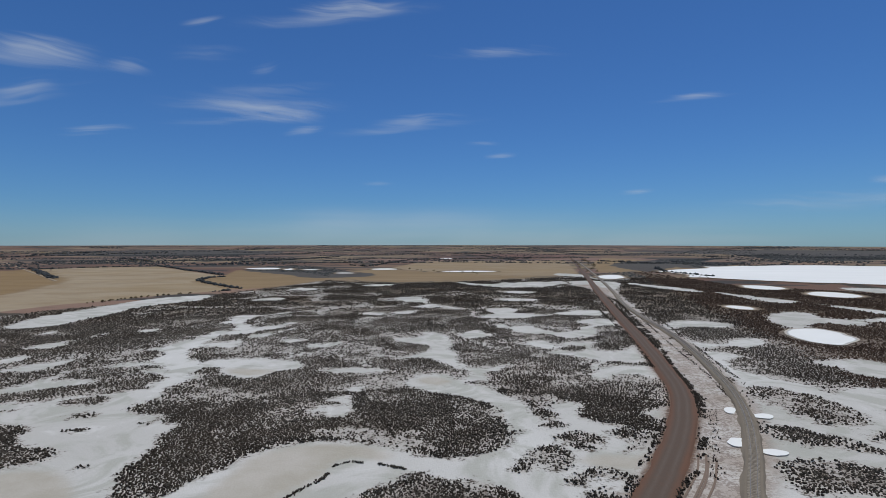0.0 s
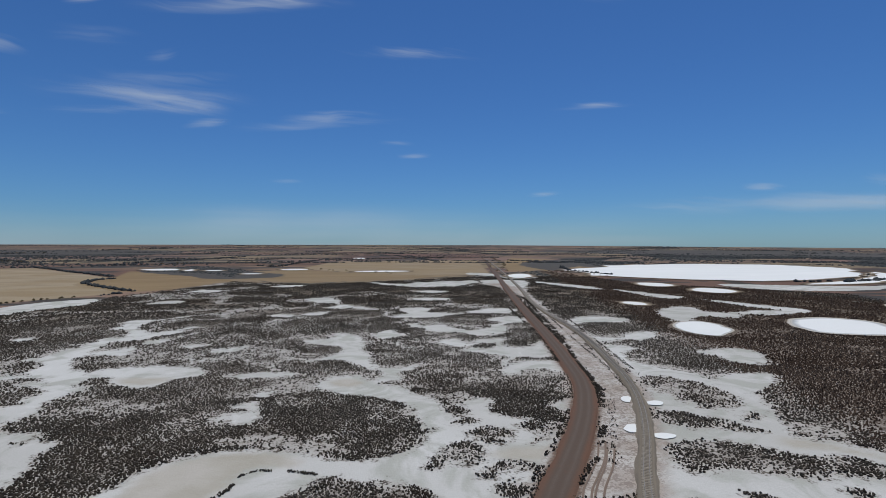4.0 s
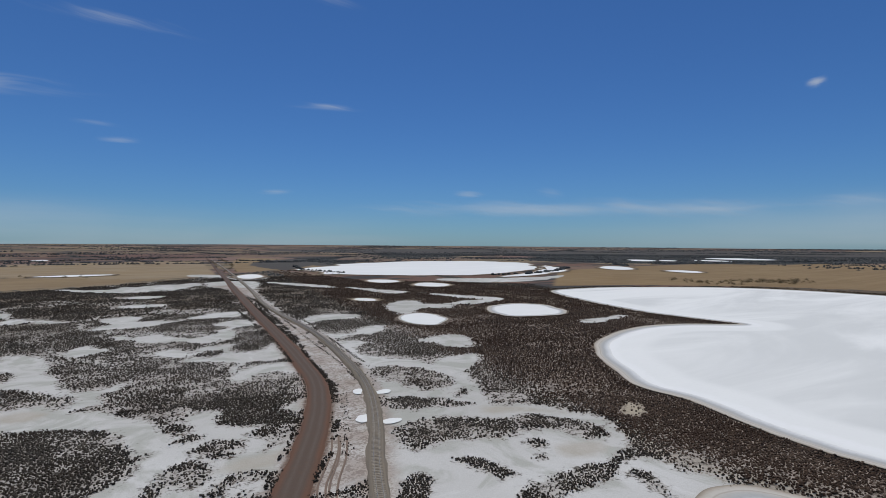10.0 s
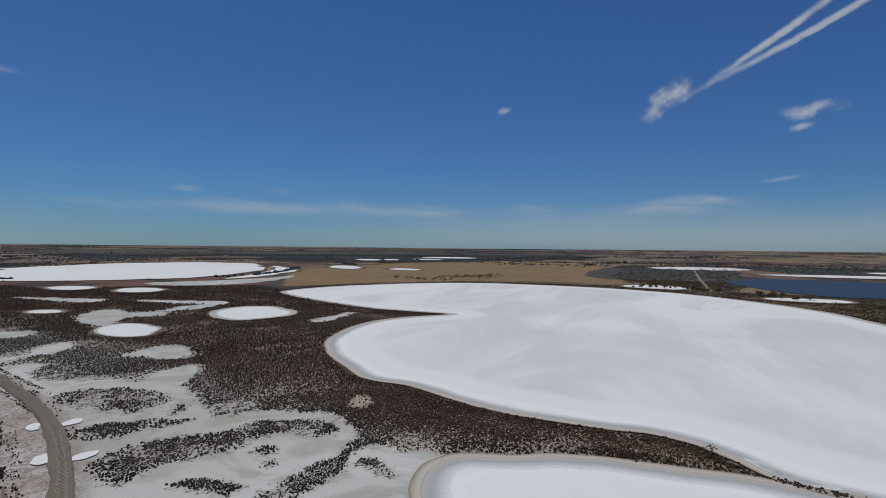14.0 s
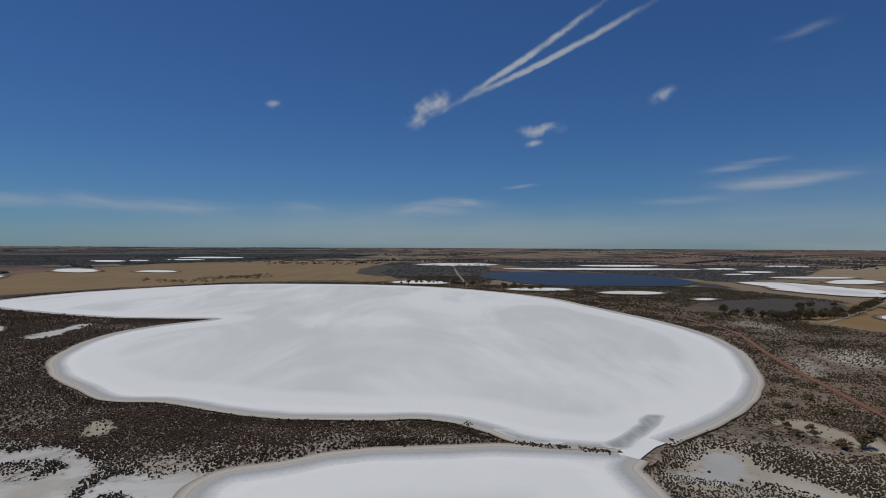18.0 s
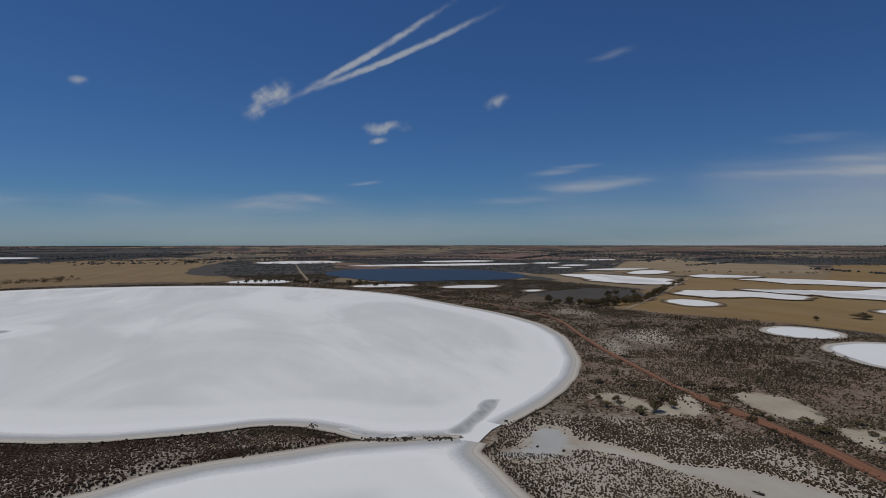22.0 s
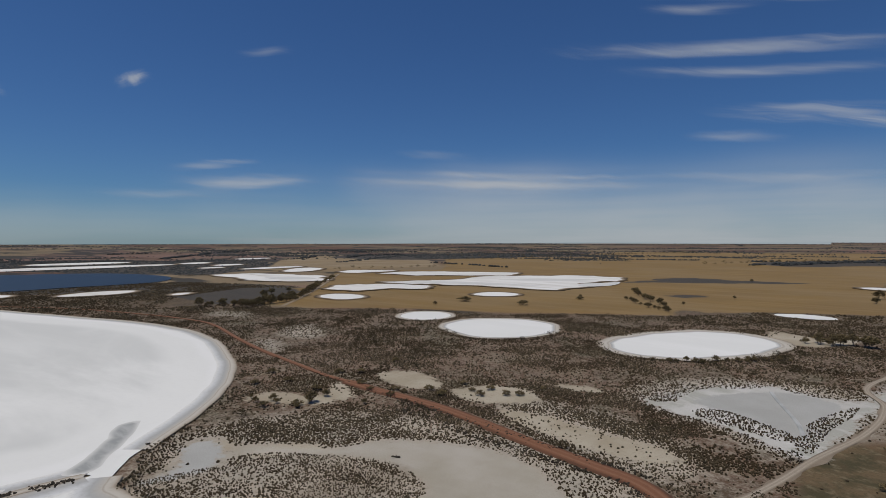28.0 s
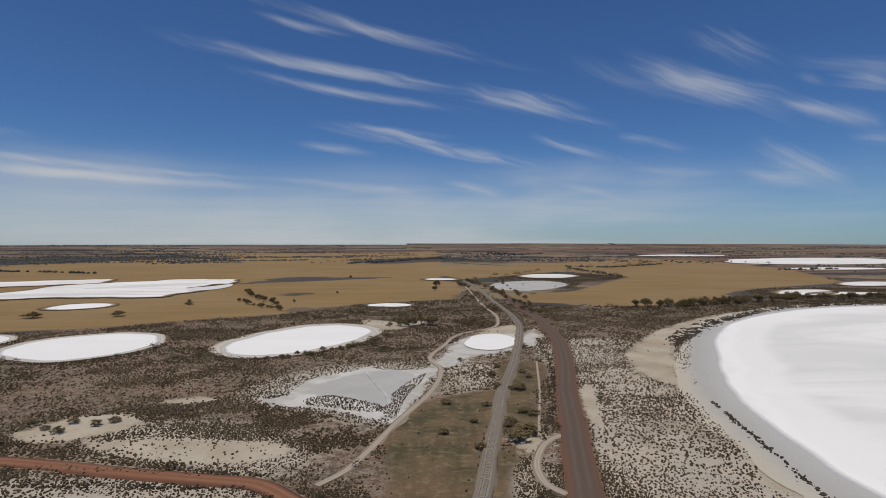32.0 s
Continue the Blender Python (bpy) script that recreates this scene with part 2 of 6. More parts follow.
def salt_material(name, lo, hi, tint, drift=0.5, cut=0.48, banded=True):
    n = Nodes(name)
    v = n.pos((0.35, 1.0, 1))
    swirl = n.noise(0.011, 5, v, 0.6, 1.4)
    streak = n.noise(0.035, 4, n.pos((0.25, 1.3, 1)), 0.6, 0.6)
    fine = n.noise(0.6, 4)
    col = n.mix(n.step(swirl, 0.38, 0.62), lo, hi)
    col = n.mix(n.step(streak, cut, cut + (0.24 if drift < 1 else 0.10), 0.0, drift), col, tint)
    if not banded:
        n.bump(fine, 0.15, 0.1)
        return n.done(col, 0.75)
    rim = n.attr("rim")
    off = n.math("ADD", rim, n.math("MULTIPLY", n.math("SUBTRACT", swirl, 0.5), 26.0))
    col = n.mix(n.step(off, 16.0, 24.0, 0.8, 0.0), col, hi)
    col = n.mix(n.step(n.math("ABSOLUTE", n.math("SUBTRACT", off, 5.0)), 0.5, 4.0, 0.6, 0.0), col, (0.79, 0.79, 0.79))
    n.bump(fine, 0.15, 0.1)
    return n.done(n.mix(n.step(fine, 0.45, 0.8, 0.0, 0.12), col, (0.60, 0.59, 0.58)), 0.75)


def strip_material(name, stops, rough=0.9):
    """Bands across a strip (attribute 'across', 0 to 1), broken up by noise."""
    n = Nodes(name)
    mid, fine = n.noise(0.09, 4), n.noise(1.1, 4)
    a = n.math("ADD", n.attr("across"), n.math("MULTIPLY", n.math("SUBTRACT", mid, 0.5), 0.35))
    a = n.math("ADD", a, n.math("MULTIPLY", n.math("SUBTRACT", fine, 0.5), 0.12))
    col = n.ramp(a, stops)
    n.bump(fine, 0.3, 0.15)
    return n.done(n.mix(n.step(fine, 0.45, 0.8, 0.0, 0.2), col, (0.25, 0.22, 0.19)), rough)


def plain_material(name, a, b, scale, rough=0.9, per_island=False, metal=0.0):
    n = Nodes(name)
    f = n.island() if per_island else n.noise(scale, 4)
    col = n.mix(f if per_island else n.step(f, 0.3, 0.7), a, b)
    if per_island:
        col = n.mix(n.step(n.noise(0.03, 4), 0.35, 0.65, 0.0, 0.6), col, tuple(x * y for x, y in zip(a, (1.5, 1.15, 0.9))))
    else:
        n.bump(n.noise(scale * 5, 3), 0.3, 0.1)
    n.b.inputs["Metallic"].default_value = metal
    return n.done(col, rough)


def damp_material():
    """Wet grey crust that fades out into the dry salt at its edges."""
    n = Nodes("damp_patch")
    streak = n.noise(0.25, 4, n.pos((0.5, 1.6, 1)), 0.6, 0.5)
    wet = n.mix(n.step(streak, 0.35, 0.65), (0.31, 0.32, 0.315), (0.43, 0.435, 0.43))
    off = n.math("ADD", n.attr("rim"), n.math("MULTIPLY", n.math("SUBTRACT", streak, 0.5), 2.0))
    return n.done(n.mix(n.step(off, -0.4, 1.6), (0.64, 0.637, 0.62), wet), 0.6)


def road_material(name, edge, lane, worn):
    n = Nodes(name)
    mid, fine, gravel = n.noise(0.08, 4), n.noise(0.7, 4), n.noise(4.0, 3)
    a = n.math("ADD", n.attr("across"), n.math("MULTIPLY", n.math("SUBTRACT", mid, 0.5), 0.10))
    col = n.ramp(a, [(0.0, edge), (0.16, edge), (0.27, lane), (0.36, worn), (0.45, lane), (0.55, lane), (0.64, worn), (0.73, lane), (0.86, edge), (1.0, edge)])
    col = n.mix(n.step(mid, 0.4, 0.7, 0.0, 0.4), col, lane)
    col = n.mix(n.step(gravel, 0.4, 0.75, 0.0, 0.3), col, tuple(c * 0.6 for c in edge))
    n.bump(gravel, 0.4, 0.08)
    return n.done(n.mix(n.step(fine, 0.5, 0.8, 0.0, 0.3), col, edge), 0.92)


def leaf_material(name, a, b):
    n = Nodes(name)
    col = n.mix(n.island(), a, b)
    col = n.mix(n.step(n.random(), 0.0, 1.0, 0.0, 0.3), col, (0.10, 0.07, 0.04))
    return n.done(col, 0.8)


def water_material():
    n = Nodes("lake_water")
    n.bump(n.noise(0.4, 3, n.pos((1, 2.5, 1))), 0.25, 0.15)
    n.b.inputs["Specular IOR Level"].default_value = 0.18
    return n.done(n.mix(n.noise(0.01, 3), (0.024, 0.032, 0.044), (0.032, 0.042, 0.056)), 0.4)


def cloud_material(name, along, across, lo, hi, wander, veil=0.0, shear=0.0):
    """Fibres of ice drawn out along the streak, thinning towards its ends and edges."""
    n = Nodes(name)
    u, v = n.attr("u"), n.attr("v")
    n.t.nodes.remove(n.b)
    seed = n.math("MULTIPLY", n.random(), 60.0)
    sx, sy = n.attr("size_u"), n.attr("size_v")

    def fibre(x, y, a, c, detail, distortion):
        vec = n.node("ShaderNodeCombineXYZ", X=n.math("MULTIPLY", x, a), Y=n.math("MULTIPLY", y, c), Z=seed)
        f = n.node("ShaderNodeTexNoise", Scale=1.0, Detail=detail, Roughness=0.6, Distortion=distortion)
        n.t.links.new(vec.outputs[0], f.inputs["Vector"])
        return f.outputs["Fac"]

    sway = n.math("SUBTRACT", fibre(sx, sy, along * 1.3, across * 0.15, 2, 0.0), 0.5)
    y = n.math("ADD", n.math("ADD", sy, n.math("MULTIPLY", sx, shear)), n.math("MULTIPLY", sway, wander))
    w = n.math("ADD", v, n.math("MULTIPLY", sway, 1.1))
    body = fibre(sx, y, along, across * 0.45, 3, 0.4)
    thin = fibre(sx, y, along * 0.8, across * 1.6, 6, 0.3)
    fall = n.math("MULTIPLY", n.math("SUBTRACT", 1.0, n.math("POWER", n.math("ABSOLUTE", u), 1.5)), n.math("SUBTRACT", 1.0, n.math("POWER", n.math("ABSOLUTE", w), 1.2)))
    fall = n.math("MULTIPLY", n.math("MAXIMUM", fall, 0.0), n.step(n.math("ABSOLUTE", v), 0.55, 1.0, 1.0, 0.0))
    grain = n.math("ADD", n.math("MULTIPLY", body, 0.55), n.math("MULTIPLY", thin, 0.45))
    d = n.math("ADD", grain, n.math("MULTIPLY", n.math("SUBTRACT", fall, 0.5), 0.25 if shear else 0.32))
    a = n.math("MAXIMUM", n.step(d, lo, hi), veil)
    a = n.math("MULTIPLY", n.math("MULTIPLY", a, n.step(fall, 0.0, 0.9)), n.attr("opacity"))
    # emission stands in for sunlight on the cloud, which takes none from the lamp
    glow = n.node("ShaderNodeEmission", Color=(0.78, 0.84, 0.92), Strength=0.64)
    clear = n.t.nodes.new("ShaderNodeBsdfTransparent")
    mix = n.node("ShaderNodeMixShader", Fac=a)
    n.t.links.new(clear.outputs[0], mix.inputs[1])
    n.t.links.new(glow.outputs[0], mix.inputs[2])
    n.t.links.new(mix.outputs[0], n.out.inputs["Surface"])
    return n.mat


GROUND = ground_material()
SALT_WHITE = salt_material("salt_crust_white", (0.610, 0.617, 0.606), (0.755, 0.758, 0.745), (0.715, 0.718, 0.702))
SALT_FAR = salt_material("salt_crust_streaked", (0.66, 0.65, 0.63), (0.76, 0.755, 0.74), (0.42, 0.375, 0.32), 0.9, 0.56, False)
SALT_PAN = salt_material("salt_crust_bright", (0.62, 0.63, 0.63), (0.74, 0.745, 0.735), (0.68, 0.685, 0.68))
RIM = strip_material("damp_salt_rim", [(0.0, (0.72, 0.715, 0.70)), (0.3, (0.56, 0.57, 0.58)), (0.65, (0.38, 0.385, 0.385)), (1.0, (0.45, 0.425, 0.39))])
BEACH = strip_material("beach_sand", [(0.0, (0.50, 0.47, 0.43)), (0.16, (0.38, 0.345, 0.30)), (0.30, (0.50, 0.47, 0.425)), (0.55, (0.47, 0.435, 0.385)), (0.78, (0.40, 0.355, 0.30)), (1.0, (0.24, 0.20, 0.155))])
BEACH_GREY = strip_material("beach_grey", [(0.0, (0.40, 0.40, 0.39)), (0.5, (0.36, 0.355, 0.34)), (0.8, (0.42, 0.395, 0.34)), (1.0, (0.44, 0.40, 0.32))])
DAMP_PATCH = damp_material()
DAMP = plain_material("damp_salt", (0.30, 0.31, 0.31), (0.46, 0.47, 0.475), 0.12, 0.6)
ROAD = road_material("red_gravel", (0.138, 0.075, 0.050), (0.098, 0.072, 0.057), (0.118, 0.092, 0.075))
ROAD_RED = road_material("red_earth", (0.105, 0.052, 0.033), (0.205, 0.094, 0.054), (0.250, 0.128, 0.080))
TRACK = road_material("white_earth", (0.23, 0.185, 0.14), (0.32, 0.27, 0.215), (0.40, 0.35, 0.29))
RUT = road_material("trodden_dirt", (0.24, 0.18, 0.145), (0.17, 0.125, 0.098), (0.21, 0.158, 0.125))
FAR_TRACK = road_material("brown_earth", (0.16, 0.12, 0.08), (0.28, 0.22, 0.15), (0.34, 0.27, 0.19))
BALLAST = road_material("ballast", (0.222, 0.185, 0.142), (0.155, 0.131, 0.103), (0.295, 0.260, 0.214))
STEEL = plain_material("rail_steel", (0.20, 0.17, 0.15), (0.34, 0.32, 0.30), 3.0, 0.45, metal=0.6)
TIMBER = plain_material("sleeper_timber", (0.19, 0.165, 0.135), (0.30, 0.265, 0.225), 1.0)
BUSH = plain_material("samphire", (0.020, 0.018, 0.014), (0.084, 0.070, 0.055), 1.0, 0.95, True)
BUSH_OLIVE = plain_material("saltbush", (0.028, 0.023, 0.014), (0.120, 0.093, 0.058), 1.0, 0.95, True)
HEATH = plain_material("brown_heath", (0.026, 0.018, 0.013), (0.125, 0.084, 0.058), 1.0, 0.95, True)
# dark tree colour shifted to blue: distance haze put into the base colour
GUM_HAZED = plain_material("hazed_gum_woodland", (0.030, 0.037, 0.042), (0.072, 0.077, 0.078), 1.0, 0.95, True)
MALLEE = plain_material("mallee_shrub", (0.024, 0.022, 0.011), (0.092, 0.076, 0.043), 1.0, 0.95, True)
FAR_SHORE = strip_material("far_shore", [(0.0, (0.46, 0.42, 0.36)), (0.3, (0.25, 0.19, 0.13)), (0.7, (0.085, 0.062, 0.038)), (1.0, (0.13, 0.092, 0.05))])
DEAD_WOOD = plain_material("weathered_wood", (0.030, 0.026, 0.022), (0.075, 0.062, 0.050), 3.0)
LEAF = leaf_material("eucalypt_leaf", (0.085, 0.068, 0.031), (0.225, 0.170, 0.088))
BARK = plain_material("bark", (0.11, 0.08, 0.06), (0.24, 0.19, 0.15), 2.0)
WATER = water_material()
WISP = cloud_material("cirrus", 0.085, 1.30, 0.37, 0.84, 2.2, shear=0.10)
TRAIL = cloud_material("contrail", 0.45, 0.9, 0.24, 0.66, 0.25)
PUFF = cloud_material("small_cloud", 0.55, 0.9, 0.32, 0.74, 0.6)
# smooth glowing sheet that paints pale haze over the horizon, besides thin high cloud
HAZE_VEIL = cloud_material("haze_veil", 0.03, 0.25, 0.25, 0.75, 0.0, 0.35)


# ---- the land ----
EYE = 45.0


def lattice(ix, iy, seed):
    h = (ix.astype(np.int64) * 374761393 + iy.astype(np.int64) * 668265263 + seed * 974634777) & 0x7FFFFFFF
    h = ((h ^ (h >> 13)) * 1274126177) & 0x7FFFFFFF
    return ((h ^ (h >> 16)) & 0xFFFF) / 65535.0


def value_noise(x, y, size, seed):
    x, y = x / size, y / size
    ix, iy = np.floor(x), np.floor(y)
    fx, fy = x - ix, y - iy
    fx, fy = fx * fx * (3 - 2 * fx), fy * fy * (3 - 2 * fy)
    a, b = lattice(ix, iy, seed), lattice(ix + 1, iy, seed)
    c, d = lattice(ix, iy + 1, seed), lattice(ix + 1, iy + 1, seed)
    return (a + (b - a) * fx) * (1 - fy) + (c + (d - c) * fx) * fy


def fbm(x, y, size, seed):
    return sum(value_noise(x, y, size / 2 ** k, seed + k) * 0.5 ** k for k in range(4)) / 1.875


def land_height(x, y):
    """Flat round the lakes, rising to low ridges at the horizon."""
    r = np.hypot(x, y)
    s = np.clip((r - 1700) / 3100, 0, 1)
    north = np.interp(np.degrees(np.arctan2(x, y)), (-100, -60, 15, 35, 55, 75, 120, 150), (0.5, 0.8, 0.75, 0.4, 0.05, -0.2, -0.2, 0.0))
    return (20 + 25 * north) * s * s * (3 - 2 * s) + s * 6 * (fbm(x, y, 1500, 5) - 0.5)


def smooth_loop(points, per=5, closed=True):
    """A smooth line through the points, with slopes that suit uneven gaps."""
    p = np.array(points, float)
    n = len(p)
    if closed:
        before, after = np.roll(p, 1, 0), np.roll(p, -1, 0)
    else:
        before, after = np.concatenate([[2 * p[0] - p[1]], p[:-1]]), np.concatenate([p[1:], [2 * p[-1] - p[-2]]])
    a, b = np.linalg.norm(p - before, axis=1) + 1e-6, np.linalg.norm(after - p, axis=1) + 1e-6
    slope = ((p - before) / a[:, None] * b[:, None] + (after - p) / b[:, None] * a[:, None]) / (a + b)[:, None]
    out = []
    for i in range(n if closed else n - 1):
        k = (i + 1) % n
        for s in range(per):
            t = s / per
            h1, h2, h3, h4 = 2 * t ** 3 - 3 * t * t + 1, t ** 3 - 2 * t * t + t, 3 * t * t - 2 * t ** 3, t ** 3 - t * t
            out.append(h1 * p[i] + h2 * b[i] * slope[i] + h3 * p[k] + h4 * b[i] * slope[k])
    if not closed:
        out.append(p[-1])
    return np.array(out)


def wobble(loop, amount, size, seed):
    x, y = loop[:, 0], loop[:, 1]
    return loop + amount * 2 * np.stack([fbm(x, y, size, seed) - 0.5, fbm(x, y, size, seed + 50) - 0.5], 1)


def inside_distance(x, y, loop, reach=25.0):
    """Metres to the loop's edge, positive inside, cut off at reach."""
    out = np.full(len(x), -reach)
    lo, hi = loop.min(0) - reach, loop.max(0) + reach
    near = np.nonzero((x > lo[0]) & (x < hi[0]) & (y > lo[1]) & (y < hi[1]))[0]
    if not len(near):
        return out
    px, py = x[near], y[near]
    best = np.full(len(near), reach * reach)
    odd = np.zeros(len(near), bool)
    for (ax, ay), (bx, by) in zip(loop, np.roll(loop, -1, 0)):
        dx, dy = bx - ax, by - ay
        t = np.clip(((px - ax) * dx + (py - ay) * dy) / (dx * dx + dy * dy + 1e-9), 0, 1)
        best = np.minimum(best, (px - ax - t * dx) ** 2 + (py - ay - t * dy) ** 2)
        if ay != by:
            odd ^= ((ay > py) != (by > py)) & (px < (bx - ax) * (py - ay) / (by - ay) + ax)
    out[near] = np.where(odd, 1, -1) * np.sqrt(best)
    return out


REGIONS = {k: [] for k in ("thick", "open", "grass", "flat", "island", "sand", "mud", "fan", "paddock", "scrubland", "lake", "corridor")}


def flat(points):
    REGIONS["flat"].append(smooth_loop(points, 4))


def corridor(points):
    REGIONS["flat"].append(smooth_loop(points, 4))
    REGIONS["corridor"].append(REGIONS["flat"][-1])


def island(points):
    REGIONS["island"].append(smooth_loop(points, 4))


def sand(points):
    REGIONS["sand"].append(smooth_loop(points, 4))


def mud(points):
    REGIONS["mud"].append(smooth_loop(points, 4))


def open_scrub(points):
    REGIONS["open"].append(smooth_loop(points, 4))


def thicket(points):
    REGIONS["thick"].append(smooth_loop(points, 3))


def grass(points):
    REGIONS["grass"].append(smooth_loop(points, 4))


def fanmud(points):
    REGIONS["fan"].append(smooth_loop(points, 2))


def paddock(points, tone):
    REGIONS["paddock"].append((np.array(points, float), tone))


def scrubland(points):
    REGIONS["scrubland"].append(smooth_loop(points, 4))


def scrub_zone(points):
    global SCRUB_EDGE
    SCRUB_EDGE = np.array(points, float)
    REGIONS["scrubland"].append(SCRUB_EDGE)


# salt flats west of the road
flat([(-81.5, 89.8), (-125, 135), (-120, 142), (-117, 151), (-114, 156), (-108, 159), (-103, 159), (-100, 162), (-93, 164), (-97, 170), (-95, 179), (-109, 189), (-105, 190), (-97, 187), (-104, 194), (-114, 206), (-117, 222), (-126, 228), (-123, 235), (-122, 251), (-116, 265), (-110, 249), (-105, 223), (-103, 211), (-92, 202), (-89, 188), (-84, 177), (-85, 163), (-83, 157), (-86, 152), (-87, 145), (-81, 141), (-74.5, 139.1), (-69.3, 133.3), (-66.2, 131.6), (-66.6, 124.6), (-64.3, 117.6), (-64.2, 111.9), (-64.6, 105.7), (-63.9, 100.6), (-57.3, 89.8)])
flat([(-115, 246), (-116, 272), (-104, 281), (-95, 293), (-89, 305), (-87, 287), (-99, 275), (-101, 267), (-108, 263), (-109, 249)])
flat([(-127, 308), (-128, 332), (-108, 343), (-92, 357), (-106, 348), (-118, 319), (-113, 299), (-102, 283), (-109, 279), (-117, 297)])
flat([(-95, 258), (-89, 272), (-79, 283), (-86, 265), (-91, 254)])
flat([(-106, 238), (-101, 246), (-96, 249), (-93, 238), (-95, 230), (-101, 231)])
flat([(-91, 194), (-89, 206), (-82, 209), (-63, 207), (-56, 203), (-51, 194), (-53, 189), (-61, 187), (-63, 180), (-68, 178), (-76, 184), (-83, 195)])
flat([(-36.3, 141.4), (-35.2, 146.3), (-30.5, 147.9), (-29.7, 150.5), (-33.6, 153.3), (-28, 158), (-27.6, 149.4), (-25.9, 138.6), (-28.8, 138.1), (-32.8, 142.8)])
flat([(-50.7, 91.7), (-47.4, 99.4), (-45.5, 103.6), (-43.3, 110.7), (-39.1, 115.9), (-32.8, 120.2), (-24.0, 121.3), (-16.0, 119.9), (-10.5, 116.5), (-5.4, 113.0), (-0.5, 110.9), (6.7, 111.5), (12.6, 116.8), (16.8, 124.5), (22.0, 131.5), (29.0, 134.5), (36.9, 134.4), (45.3, 129.4), (47.4, 115.8), (41.5, 104.2), (36.3, 100.5), (25.1, 73.8), (-50.4, 73.9)])
flat([(16.6, 128.3), (15.5, 136.7), (15.0, 146.2), (10.9, 153.8), (2.7, 158.4), (-4, 161), (-9, 166), (-12, 174), (-8, 183), (-2, 183), (5, 176), (9, 179), (7, 185), (3, 195), (-1, 205), (-10, 211), (-19, 210), (-9, 219), (-5, 227), (-13, 240), (-23, 252), (-13, 256), (-7, 271), (2, 252), (4, 238), (1, 227), (7, 216), (6, 203), (13, 194), (24, 196), (17, 187), (15, 176), (9, 171), (15, 166), (19.3, 155.5), (23.3, 148.8), (24.0, 138.9), (24.3, 132.3)])
flat([(25.1, 133.2), (29.7, 137.5), (29.7, 145.2), (35.0, 151.0), (39.7, 149.3), (35.5, 138.9), (39.2, 132.3), (30.9, 127.5)])
flat([(35, 286), (48, 294), (53, 280), (62, 268), (75, 286), (83, 296), (78, 307), (95, 321), (102, 296), (86, 292), (73, 258), (61, 253), (52, 263), (42, 271)])
flat([(38, 244), (46, 249), (50, 237), (59, 244), (72, 243), (66, 230), (73, 221), (91, 239), (86, 219), (75, 202), (64, 202), (57, 193), (53, 188), (58, 203), (51, 211), (46, 218), (49, 227), (39, 233)])
flat([(52, 183), (66, 196), (77, 195), (73, 176), (71, 180), (62, 183), (53, 178)])
flat([(57.2, 143.7), (61.9, 145.6), (59.4, 134.4), (54.3, 131.0), (54.2, 136.2)])
flat([(23, 331), (35, 345), (30, 369), (47, 376), (53, 360), (45, 348), (75, 342), (40, 324)])
flat([(-41, 453), (-24, 453), (-10, 405), (19, 366), (-2, 376), (-19, 380), (-14, 401), (-30, 422)])
flat([(11, 640), (55, 603), (114, 639), (137, 629), (109, 577), (63, 555), (41, 578)])
flat([(46, 443), (77, 434), (70, 421), (48, 425)])
flat([(-54, 343), (-47, 351), (-38, 351), (-41, 337)])
flat([(-32, 351), (-16, 363), (-26, 342)])
flat([(26, 294), (38, 305), (32, 284)])
flat([(10, 268), (20, 277), (24, 264), (15, 252)])
flat([(53, 514), (89, 502), (71, 484)])
flat([(-180, 203), (-174, 207), (-170, 215), (-163, 208), (-165, 201), (-172, 194)])
flat([(-162, 184), (-160, 190), (-156, 196), (-151, 203), (-146, 209), (-145, 196), (-149, 189), (-155, 185)])
flat([(-179, 228), (-181, 245), (-178, 249), (-171, 238), (-173, 229)])
flat([(-176, 245), (-173, 254), (-172, 270), (-170, 254)])
flat([(-139, 158), (-138, 164), (-136, 170), (-134, 178), (-135, 190), (-129, 181), (-130, 176), (-119, 176), (-115, 170), (-123, 168), (-130, 163)])
flat([(-129, 145), (-126, 150), (-124, 156), (-122, 151), (-119, 153), (-115, 149), (-121, 143)])
flat([(-126, 194), (-119, 203), (-109, 197), (-118, 191)])
flat([(-60, 235), (-56, 242), (-48, 246), (-49, 231), (-56, 230)])
flat([(-76, 249), (-65, 251), (-69, 243)])
flat([(-155, 431), (-146, 449), (-131, 435), (-142, 422)])
flat([(-157, 535), (-143, 549), (-124, 535), (-136, 522)])
flat([(-208, 269), (-203, 274), (-200, 265)])
flat([(-159, 277), (-152, 281), (-151, 272)])
flat([(-91, 587), (-54, 603), (-70, 571)])
flat([(74, 345), (107, 363), (109, 350), (88, 334)])
flat([(-46, 189), (-38, 193), (-19, 188), (-33, 185)])
flat([(-31, 163), (-26, 168), (-26, 161)])
# scrub islands in them
island([(-123, 133), (-111, 132), (-104, 132), (-100.2, 122.8), (-94.0, 117.6), (-87.1, 116.0), (-83.3, 114.4), (-82.5, 109.9), (-86.3, 107.9), (-89.1, 105.7), (-95.7, 103.1)])
island([(-109, 150), (-108, 156), (-99, 155), (-99, 148), (-105, 148)])
island([(-99, 139), (-97, 141), (-93, 141), (-93, 137), (-96, 136)])
island([(-91.8, 126.9), (-88.8, 128.4), (-85.4, 128.8), (-87.0, 125.7)])
island([(-75.5, 105.4), (-73.3, 106.8), (-72.8, 105.2)])
island([(13.5, 104.0), (15.4, 109.7), (19.4, 115.8), (25.1, 119.1), (27.9, 117.4), (26.9, 109.7), (24.3, 104.8), (21.0, 105.3), (19.2, 108.0), (15.7, 103.7)])
